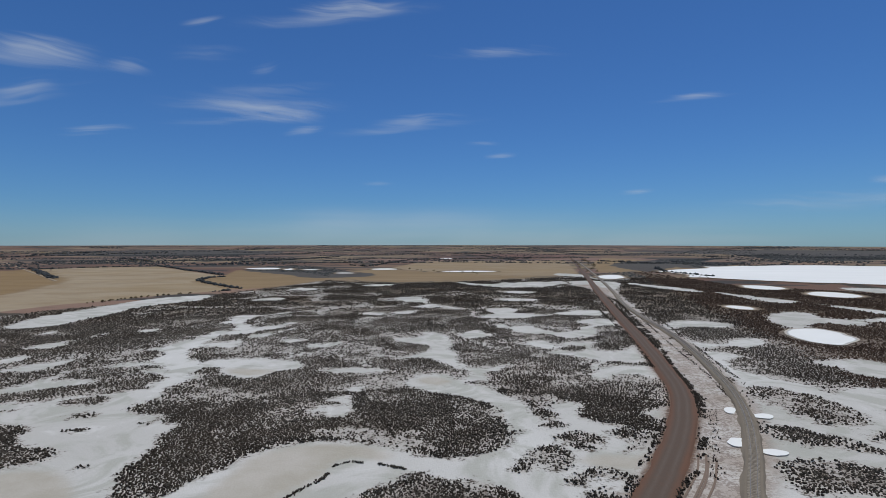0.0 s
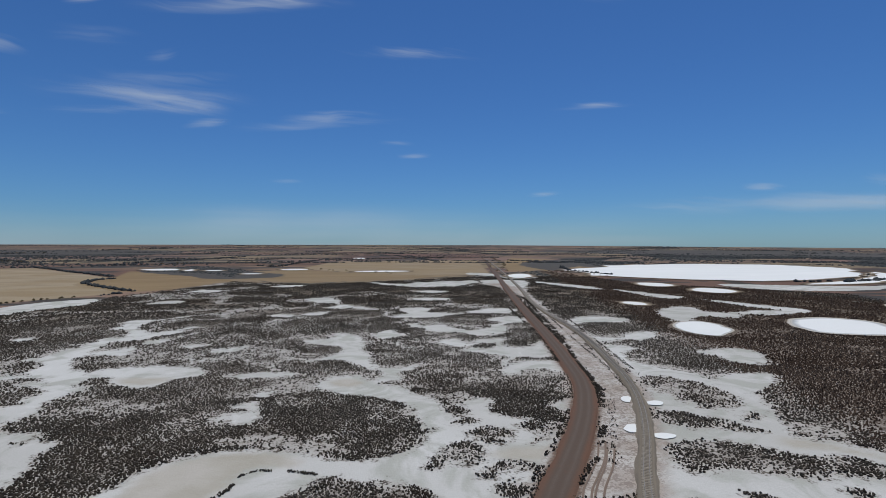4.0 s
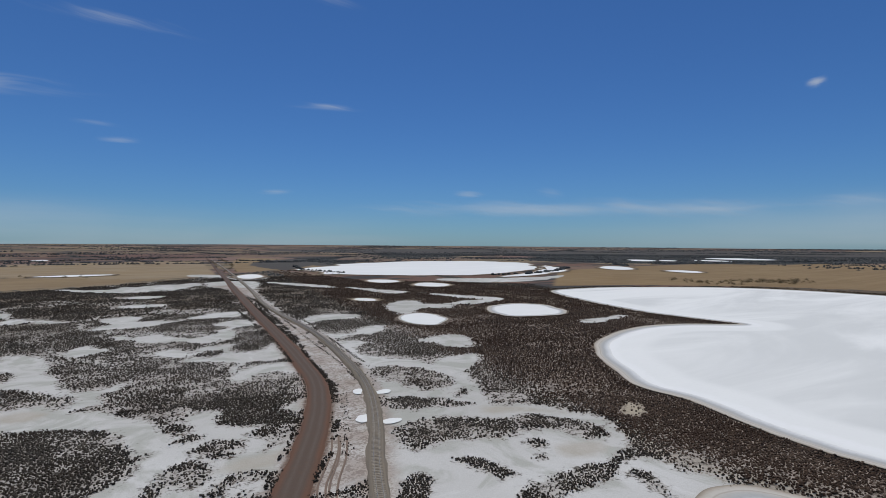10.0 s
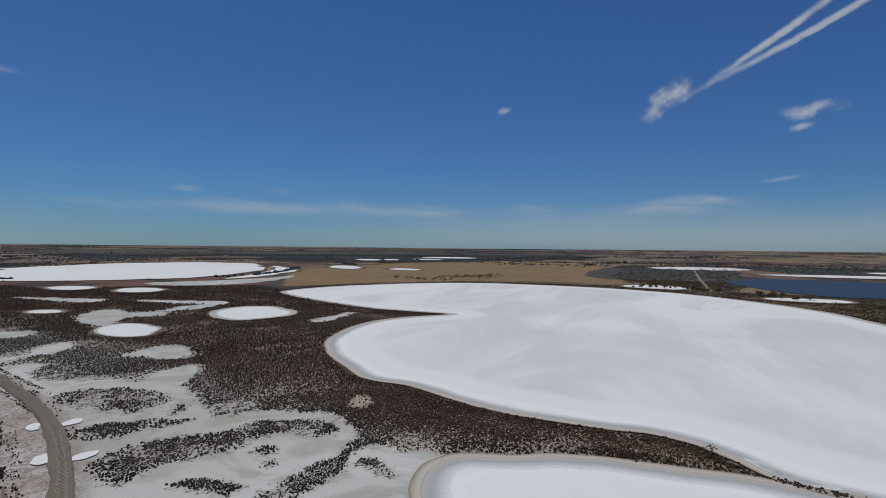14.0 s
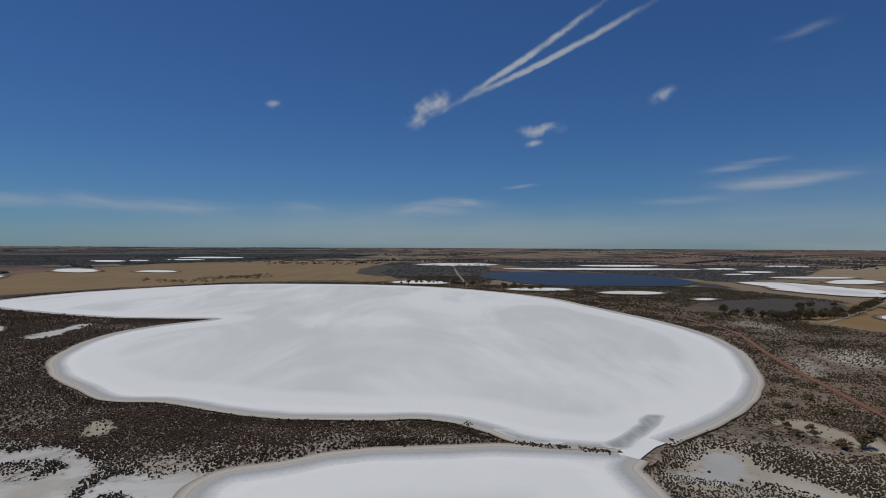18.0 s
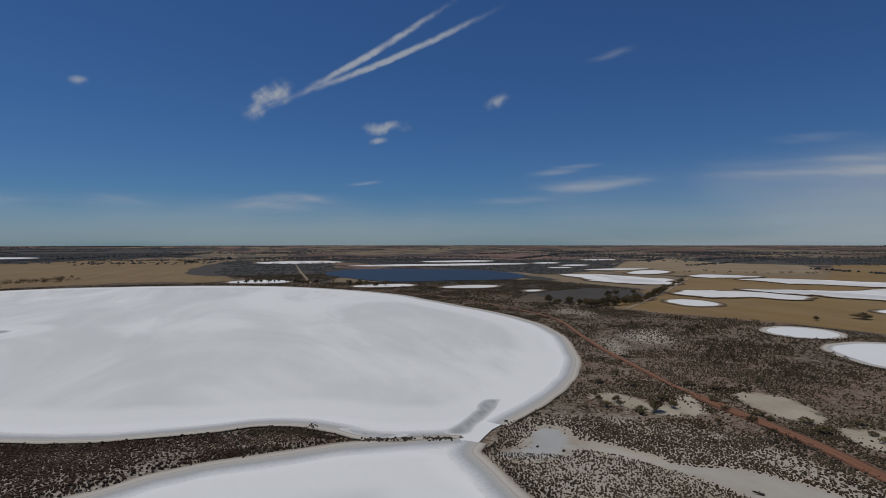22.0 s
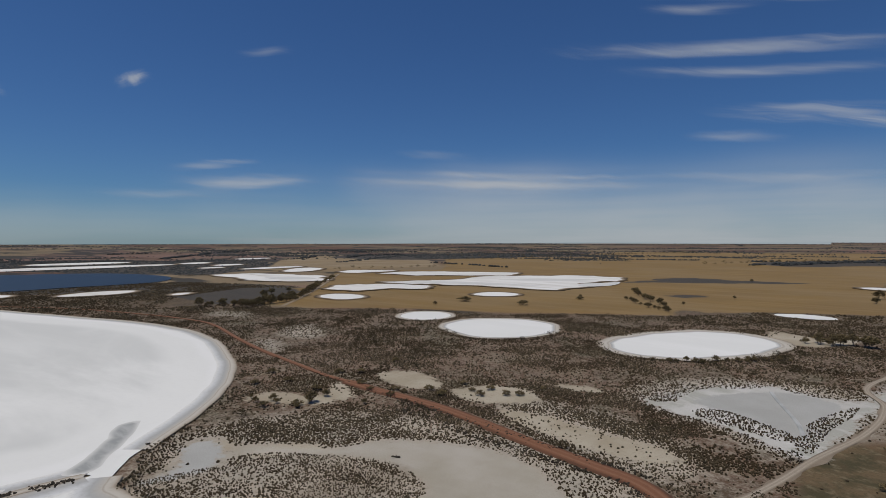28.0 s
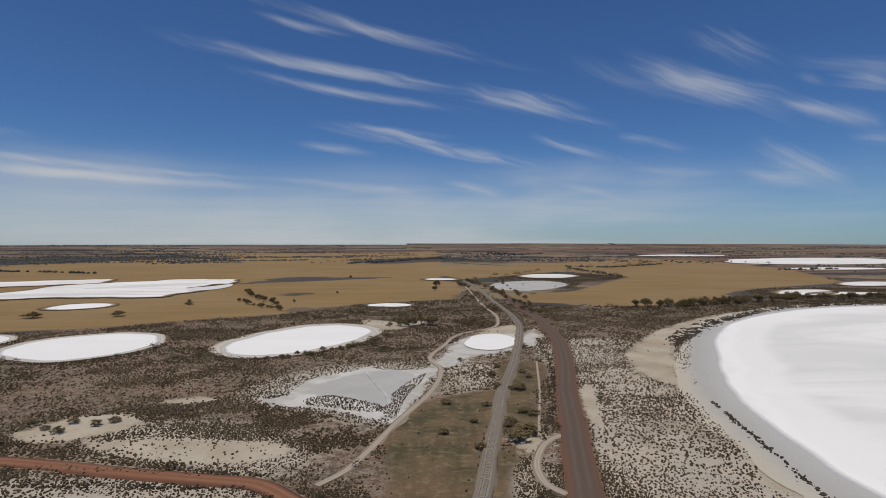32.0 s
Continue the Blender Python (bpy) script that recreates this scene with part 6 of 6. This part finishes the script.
shrub(-28.4, -121.1, 4.0)
shrub(-26.1, -129.7, 2.2)
shrub(-31.9, -158.7, 1.6)
shrub(-22.1, -143.7, 1.8)
shrub(-16.9, -130.3, 1.9)
shrub(-8.7, -123.1, 2.2)
shrub(-16.2, -113.4, 2.2)
shrub(-28.6, -176.0, 2.4)
shrub(-28.1, -162.1, 2.0)
shrub(-40.5, -173.0, 1.8)
shrub(-11.0, -145.9, 2.0)
shrub(-20.3, -197.6, 2.2)
shrub(-32.6, -187.8, 1.8)
shrub(-39.9, -179.1, 2.0)
shrub(-24.9, -127.0, 2.0)
shrub(-30.6, -137.3, 2.0)
shrub(82.2, -136.4, 2.0)
shrub(81.8, -129.5, 2.4)
shrub(92.6, -136.6, 1.7)
shrub(75.9, -133.9, 2.2)
shrub(86.3, -131.9, 1.6)
shrub(97.3, -125.3, 2.1)
shrub(91.0, -122.6, 2.6)
shrub(105.5, -119.2, 1.8)
shrub(101.5, -118.5, 1.5)
shrub(118.2, -117.6, 2.3)
shrub(111.6, -114.6, 1.7)
shrub(102.9, -113.8, 2.0)
shrub(69.8, -145.6, 1.6)
shrub(72.6, -136.3, 2.2)
shrub(123.6, -85.6, 2.4)
shrub(117.0, -91.7, 2.4)
shrub(124.6, -105.0, 2.4)
shrub(139.4, -106.0, 2.4)
shrub(145.2, -97.6, 2.4)
shrub(153.0, -109.4, 2.4)
shrub(134.5, -123.1, 2.4)
shrub(128.3, -127.7, 2.4)
shrub(130.2, -147.2, 2.4)
tree_row([(598, 313), (667, 281), (738, 235)], 24, 4.0)
# drift lines of tufts and dead wood
tuft_row([(-86, -143), (-82.6, -127.3), (-79.6, -112.5), (-76.7, -99.9), (-74.2, -88.9), (-71.5, -80.4)], 0.35, 6, 0.14, 0.34)
tuft_row([(-125, -242), (-146, -269), (-178, -296), (-227, -328)], 0.35, 2.0, 0.2, 0.4)
tuft_row([(-117, -222), (-140, -249), (-173, -283), (-203, -308), (-227, -325)], 1.1, 8, 0.2, 0.42)
tuft_row([(139, -119), (100.0, -112.7), (71.5, -109.3), (46.8, -105.3), (32.5, -104.5), (24.9, -101.8)], 0.8, 5, 0.13, 0.34)
tuft_row([(94.6, -106.7), (66.5, -101.6), (44.1, -99.3), (30.4, -97.7), (25.3, -95.1)], 0.8, 5, 0.13, 0.34)
tuft_row([(-30.8, -117.3), (-44.0, -151.9), (-54, -195), (-61, -242)], 0.5, 3, 0.15, 0.4)
tuft_row([(-121, -230), (-149, -264), (-173, -287), (-198, -306), (-229, -328), (-261, -347), (-299, -358), (-353, -365)], 2.4, 6, 0.3, 0.6)
tuft_row([(119.0, -18.4), (117.5, -24.5), (116.0, -30.7), (113.8, -38.8)], 0.55, 12, 0.16, 0.34)
tuft_row([(-29.0, 91.7), (-25.6, 97.7), (-22.9, 101.8), (-21.9, 107.5), (-19.3, 109.2), (-12.1, 107.8), (-7.3, 105.3)], 0.25, 9, 0.10, 0.22)
tuft_row([(123, 366), (102, 268), (93, 222), (84, 193), (79, 170), (75, 153)], 0.55, 9, 0.12, 0.30)
tuft_row([(60.8, 122.6), (56.2, 114.2), (54.1, 110.6)], 0.5, 9, 0.14, 0.28)
tuft_row([(41.7, 93.3), (46.8, 100.5), (50.5, 104.2)], 0.35, 6, 0.14, 0.28)
tuft_row([(57.3, 136.6), (44.9, 114.2), (37.1, 102.9), (33.0, 95.9)], 0.4, 3.5, 0.12, 0.28)
tuft_row([(142, 434), (112, 302), (97, 237)], 0.9, 5, 0.16, 0.4)
tuft_row([(82, 185), (77, 163), (73, 149), (67.6, 136.6)], 0.6, 7, 0.10, 0.26)
tuft_row([(75, 146), (66.3, 128.2), (58.6, 114.2), (51.9, 100.5)], 0.7, 2.5, 0.08, 0.2)
tuft_row([(148, 484), (123, 331), (102, 235), (92, 183), (84, 154)], 0.4, 2.2, 0.1, 0.26)
tuft_row([(112, 393), (99, 307), (87, 237), (77, 193)], 0.5, 3, 0.14, 0.34)
tuft_row([(131, 321), (114, 243), (102, 190), (96, 163)], 0.4, 2.5, 0.1, 0.28)
driftwood(72.3, -81.7, 1.9, 0.6)
driftwood(120.6, -54.5, 1.0, 2.1)


def far_trees():
    """All the trees of the distant rows, too many and too small to tell apart."""
    vs, fs, base = [], [], 0
    for x, y, height, kind in FAR_TREES:
        me = TREES[kind][1]
        co = np.empty(len(me.vertices) * 3, np.float32)
        me.vertices.foreach_get("co", co)
        tri = np.empty(len(me.polygons) * 3, np.int32)
        me.loops.foreach_get("vertex_index", tri)
        co, tri = co.reshape(-1, 3), tri.reshape(-1, 3)
        keep = np.repeat((np.arange(len(tri) // 4) % 6 == 0), 4)
        turn = tree_rng.uniform(0, 6.28)
        c, s = math.cos(turn), math.sin(turn)
        z = float(land_height(np.array([x]), np.array([y]))[0])
        grow = co * (height * 1.3, height * 1.3, height)
        vs.append(np.stack([x + grow[:, 0] * c - grow[:, 1] * s, y + grow[:, 0] * s + grow[:, 1] * c, z + grow[:, 2]], 1))
        fs.append(tri[keep] + base)
        base += len(co)
    tagged(new("distant_trees", mesh_from("distant_trees", np.concatenate(vs), np.concatenate(fs), LEAF)), "dark tree belts along the far field edges", "trees", kind="stuff")


far_trees()


def big_shrubs():
    """Olive shrubs, a metre or two high, standing in loose groves over the low scrub."""
    x, y = scatter(rng, 85, 520, 4.6)
    grove = fbm(x, y, 45, 171)
    pick = (x * 0.55 - y > 45) & (best_of(x, y, REGIONS["open"]) < 0) & (rng.random(len(x)) < np.clip((grove - 0.40) * 4.5, 0.05, 1.0))
    x, y = x[pick], y[pick]
    vs, fs, base = [], [], 0
    crowns = []
    for kind in (4, 5, 6):
        me = TREES[kind][1]
        co, tri = np.empty(len(me.vertices) * 3, np.float32), np.empty(len(me.polygons) * 3, np.int32)
        me.vertices.foreach_get("co", co)
        me.loops.foreach_get("vertex_index", tri)
        co, tri = co.reshape(-1, 5, 3)[::5].reshape(-1, 3), tri.reshape(-1, 4, 3)[:(len(co) // 15 + 4) // 5]
        crowns.append((co, tri.reshape(-1, 3)))
    for k in range(len(x)):
        co, tri = crowns[k % 3]
        height = 0.9 + 2.0 * rng.random() ** 2.0
        turn = rng.random() * 6.283
        c, sn = math.cos(turn), math.sin(turn)
        grow = co * (height * 1.25, height * 1.25, height * 0.8)
        vs.append(np.stack([x[k] + grow[:, 0] * c - grow[:, 1] * sn, y[k] + grow[:, 0] * sn + grow[:, 1] * c, grow[:, 2]], 1))
        fs.append(tri + base)
        base += len(co)
    tagged(new("olive_shrubs", mesh_from("olive_shrubs", np.concatenate(vs), np.concatenate(fs), MALLEE)), "rounded olive shrubs among brown low scrub", "shrubs", kind="stuff")


big_shrubs()


def far_belts():
    """Wind-break belts and lone trees out on the farmland, towards the horizon."""
    r = np.random.default_rng(17)
    xs, ys, ss = [], [], []
    for _ in range(260):
        bearing, away = radians(r.uniform(-48, 235)), 1250 * (4600 / 1250) ** r.random()
        cx, cy = away * math.sin(bearing), away * math.cos(bearing)
        turn = r.uniform(0, math.pi) if r.random() < 0.4 else -bearing + r.normal(0, 0.2)
        length, count = r.uniform(80, 300) * (1 + away / 1200), int(r.uniform(60, 170))
        along = r.uniform(-0.5, 0.5, count) * length
        wide = r.normal(0, 6 if r.random() < 0.7 else 45, count)
        xs.append(cx + along * math.cos(turn) - wide * math.sin(turn))
        ys.append(cy + along * math.sin(turn) + wide * math.cos(turn))
        ss.append(r.uniform(1.4, 2.8, count) * (1 + away / 5000))
    xs.append(np.sin(a := np.radians(r.uniform(-48, 235, 110))) * (d := 900 + 2600 * r.random(110)))
    ys.append(np.cos(a) * d)
    ss.append(r.uniform(0.9, 1.8, 110))
    x, y, s = (np.concatenate(v) for v in (xs, ys, ss))
    keep = (np.hypot(x, y) < 4750) & (best_of(x, y, REGIONS["lake"], 4.0) < -2)
    x, y, s = x[keep], y[keep], s[keep]
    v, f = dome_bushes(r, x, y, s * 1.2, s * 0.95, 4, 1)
    tagged(new("farmland_trees", mesh_from("farmland_trees", v, f, GUM_HAZED)), "scattered dark trees and windbreaks on far farmland", "trees", kind="stuff")


far_belts()


# ---- clouds and horizon haze, as thin glowing sheets far off on the sky ----
CLOUD_COUNT = [0]


def cloud(az1, el1, az2, el2, width, opacity, material):
    """A streak from one bearing and elevation to another, width degrees across."""
    CLOUD_COUNT[0] += 1
    far = 4900 - 6.0 * (CLOUD_COUNT[0] % 25)
    rows, cols = 7, 25
    az0, el0 = (az1 + az2) / 2, (el1 + el2) / 2
    k = math.cos(radians(el0))
    dx, dy = (az2 - az1) * k, el2 - el1
    length = math.hypot(dx, dy)
    cx, cy = dx / length, dy / length
    grow = 1.25
    wide = width * (1.9 if material is HAZE_VEIL else 1.35)
    vs, u_, v_, su, sv = [], [], [], [], []
    for r in range(rows):
        for c in range(cols):
            u, v = c / (cols - 1) * 2 - 1, r / (rows - 1) * 2 - 1
            a, b = u * length / 2 * grow, v * wide / 2
            az, el = radians(az0 + (a * cx - b * cy) / k), radians(max(el0 + a * cy + b * cx, -0.5))
            vs.append((far * math.sin(az) * math.cos(el), far * math.cos(az) * math.cos(el), EYE + far * math.sin(el)))
            u_.append(u), v_.append(v), su.append(a), sv.append(b)
    me = mesh_from("cloud", vs, grid_faces(rows, cols), material, (("u", u_), ("v", v_), ("size_u", su), ("size_v", sv), ("opacity", [opacity] * len(vs))), True)
    words = {"cirrus": "thin wispy white cirrus streak in a blue sky", "contrail": "ragged white vapour trail crossing the blue sky", "haze_veil": "faint white sheet of haze and high cloud near the horizon", "small_cloud": "small torn white cloud in a blue sky"}
    tagged(new("cloud", me), words[material.name], "cloud", "clouds in the sky", kind="structure")


# clouds
cloud(-16.3, 22.8, -3.9, 24.7, 2.02, 0.64, WISP)
cloud(-21.5, 21.3, -0.6, 24.3, 1.41, 0.30, WISP)
cloud(-42.0, 16.1, -33.2, 16.8, 2.35, 0.59, WISP)
cloud(-44.5, 15.0, -31.7, 16.0, 1.65, 0.28, WISP)
cloud(-32.8, 16.1, -28.7, 16.3, 1.77, 0.30, WISP)
cloud(-26.3, 20.5, -22.5, 21.6, 0.80, 0.30, WISP)
cloud(-41.3, 12.2, -34.9, 14.3, 1.79, 0.42, WISP)
cloud(-44.4, 10.4, -33.0, 14.2, 1.25, 0.20, WISP)
cloud(-20.2, 16.9, -16.9, 18.0, 1.29, 0.30, WISP)
cloud(-28.3, 13.5, -12.9, 14.7, 2.38, 0.30, WISP)
cloud(-24.4, 14.9, -11.1, 16.3, 1.42, 0.21, WISP)
cloud(-22.3, 13.0, -12.9, 13.5, 2.15, 0.55, WISP)
cloud(-25.6, 13.6, -10.8, 14.4, 1.50, 0.26, WISP)
cloud(-28.3, 11.5, -15.7, 12.9, 0.96, 0.34, WISP)
cloud(-16.9, 11.4, -12.3, 12.1, 1.20, 0.60, WISP)
cloud(-36.6, 9.5, -30.2, 10.8, 1.21, 0.45, WISP)
cloud(-7.5, 12.7, 2.2, 13.8, 1.55, 0.42, WISP)
cloud(-12.1, 11.6, 5.1, 13.4, 1.09, 0.20, WISP)
cloud(1.6, 20.1, 11.8, 19.8, 1.27, 0.51, WISP)
cloud(-1.8, 19.7, 13.9, 19.3, 0.89, 0.24, WISP)
cloud(22.7, 14.3, 27.9, 14.2, 0.71, 0.47, WISP)
cloud(20.4, 14.1, 29.3, 13.9, 0.50, 0.22, WISP)
cloud(2.5, 10.9, 6.8, 10.8, 0.60, 0.25, WISP)
cloud(4.6, 9.5, 8.3, 9.6, 0.67, 0.40, WISP)
cloud(18.4, 5.3, 22.2, 5.4, 0.73, 0.40, WISP)
cloud(-8.8, 6.5, -5.1, 6.6, 0.61, 0.20, WISP)
cloud(-27.3, 17.8, -20.2, 18.7, 1.98, 0.17, WISP)
cloud(38.9, 5.5, 42.3, 5.3, 0.85, 0.45, WISP)
cloud(28.1, 3.7, 58.9, 4.0, 2.08, 0.42, WISP)
cloud(47.7, 5.9, 51.2, 5.2, 1.47, 0.30, WISP)
cloud(43.4, 3.6, 69.1, 3.3, 1.84, 0.30, WISP)
cloud(21.9, 25.0, 29.3, 23.6, 1.45, 0.26, WISP)
cloud(18.4, 5.3, 22.3, 5.4, 0.61, 0.30, WISP)
cloud(38.4, 3.5, 68.3, 4.0, 1.59, 0.30, WISP)
cloud(84.6, 3.4, 91.5, 4.6, 1.59, 0.40, WISP)
cloud(91.9, 4.5, 95.0, 4.6, 0.98, 0.50, WISP)
cloud(72.0, 14.1, 73.7, 14.4, 0.71, 0.50, PUFF)
cloud(59.9, 3.4, 74.5, 3.6, 0.98, 0.35, WISP)
cloud(86.9, 12.9, 91.6, 15.9, 2.61, 1.00, PUFF)
cloud(91.5, 14.7, 108.5, 24.3, 0.81, 0.85, TRAIL)
cloud(91.5, 14.7, 112.7, 23.4, 0.75, 0.78, TRAIL)
cloud(98.7, 11.8, 104.1, 12.3, 1.56, 0.75, PUFF)
cloud(99.5, 10.6, 101.5, 10.9, 0.84, 0.75, PUFF)
cloud(111.8, 14.1, 114.8, 15.4, 1.42, 0.65, PUFF)
cloud(122.3, 18.2, 128.0, 19.1, 1.05, 0.26, WISP)
cloud(72.2, 14.0, 73.7, 14.0, 0.83, 0.30, PUFF)
cloud(97.2, 6.1, 101.4, 6.5, 0.55, 0.40, WISP)
cloud(102.0, 6.4, 102.9, 6.4, 0.30, 0.70, WISP)
cloud(83.8, 3.4, 97.8, 4.5, 2.08, 0.50, WISP)
cloud(87.4, 4.5, 93.5, 4.9, 1.22, 0.40, WISP)
cloud(115.8, 5.4, 130.4, 6.1, 2.07, 0.60, WISP)
cloud(116.3, 7.0, 123.4, 7.9, 0.97, 0.40, WISP)
cloud(58.8, 3.7, 70.6, 3.5, 1.84, 0.40, WISP)
cloud(53.6, 3.9, 59.2, 3.9, 2.45, 0.40, WISP)
cloud(110.3, 4.4, 123.9, 4.7, 1.10, 0.35, WISP)
cloud(72.1, 3.9, 79.2, 3.8, 1.47, 0.30, WISP)
cloud(118.9, 7.8, 124.4, 8.0, 0.61, 0.40, WISP)
cloud(116.4, 5.4, 129.8, 6.3, 2.07, 0.50, WISP)
cloud(130.4, 6.3, 161.9, 5.8, 1.59, 0.55, WISP)
cloud(133.4, 7.5, 164.0, 6.3, 1.10, 0.30, WISP)
cloud(138.0, 9.5, 146.5, 9.2, 0.85, 0.20, WISP)
cloud(130.8, 6.4, 167.6, 5.6, 1.10, 0.55, WISP)
cloud(156.6, 19.3, 186.0, 16.3, 1.63, 0.42, WISP)
cloud(161.1, 17.0, 186.0, 14.1, 1.06, 0.30, WISP)
cloud(170.5, 12.3, 186.0, 10.6, 1.80, 0.65, WISP)
cloud(168.6, 10.2, 177.0, 9.4, 1.21, 0.25, WISP)
cloud(138.5, 9.1, 147.1, 8.8, 0.97, 0.25, WISP)
cloud(148.3, 6.9, 174.3, 6.2, 0.85, 0.35, WISP)
cloud(116.3, 0.3, 183.6, 0.3, 11.66, 0.55, HAZE_VEIL)
cloud(164.4, 22.2, 174.7, 20.7, 1.14, 0.21, WISP)
cloud(164.9, 23.8, 187.9, 19.5, 1.36, 0.42, WISP)
cloud(155.1, 25.1, 194.0, 17.8, 0.95, 0.20, WISP)
cloud(163.8, 22.2, 174.0, 20.7, 1.03, 0.30, WISP)
cloud(155.7, 19.0, 186.7, 16.0, 1.17, 0.34, WISP)
cloud(167.1, 18.5, 186.1, 16.3, 1.29, 0.42, WISP)
cloud(159.9, 18.8, 190.6, 15.2, 0.90, 0.20, WISP)
cloud(-173.9, 16.1, -160.8, 13.5, 2.25, 0.59, WISP)
cloud(-180.1, 16.4, -156.9, 11.8, 1.58, 0.28, WISP)
cloud(162.7, 16.7, 188.6, 13.8, 1.30, 0.30, WISP)
cloud(170.5, 12.1, 196.3, 7.9, 1.57, 0.75, WISP)
cloud(-176.3, 10.1, -167.8, 9.1, 1.45, 0.50, WISP)
cloud(168.2, 10.2, 176.4, 9.7, 1.21, 0.30, WISP)
cloud(-166.6, 11.3, -155.8, 7.8, 1.33, 0.50, WISP)
cloud(-160.8, 11.3, -151.1, 9.2, 1.45, 0.35, WISP)
cloud(-157.5, 17.9, -142.8, 12.6, 3.55, 0.51, WISP)
cloud(-163.0, 18.5, -139.3, 9.9, 2.49, 0.24, WISP)
cloud(-152.2, 20.3, -143.2, 15.5, 2.92, 0.30, WISP)
cloud(-143.6, 13.2, -136.2, 9.7, 2.04, 0.50, WISP)
cloud(-142.8, 15.0, -139.9, 13.4, 1.19, 0.30, WISP)
cloud(-139.9, 14.5, -133.7, 12.9, 2.62, 0.42, WISP)
cloud(-143.0, 16.2, -131.8, 13.3, 1.84, 0.20, WISP)
cloud(-145.4, 9.4, -137.9, 4.6, 3.05, 0.40, WISP)
cloud(-146.7, 6.9, -138.6, 5.4, 2.68, 0.40, WISP)
cloud(-138.7, 9.1, -134.3, 8.2, 1.46, 0.40, WISP)
cloud(144.0, 6.2, 165.4, 5.5, 1.34, 0.60, WISP)
cloud(140.6, 7.3, 152.9, 6.9, 0.97, 0.35, WISP)
cloud(165.4, 6.4, 191.0, 5.0, 1.34, 0.40, WISP)
cloud(-176.3, 6.5, -169.0, 5.3, 1.83, 0.40, WISP)
cloud(-165.4, 6.4, -156.3, 4.4, 1.22, 0.40, WISP)
cloud(134.7, 0.3, 229.9, 0.4, 11.65, 0.70, HAZE_VEIL)
# two sheets added only to whiten the low sky with haze
cloud(45.7, 0.2, 135.0, 0.4, 6.75, 0.36, HAZE_VEIL)
cloud(-49.2, 0.2, 40.0, 0.2, 5.52, 0.34, HAZE_VEIL)
cloud(-157.4, 7.5, -147.2, 6.6, 1.22, 0.20, WISP)
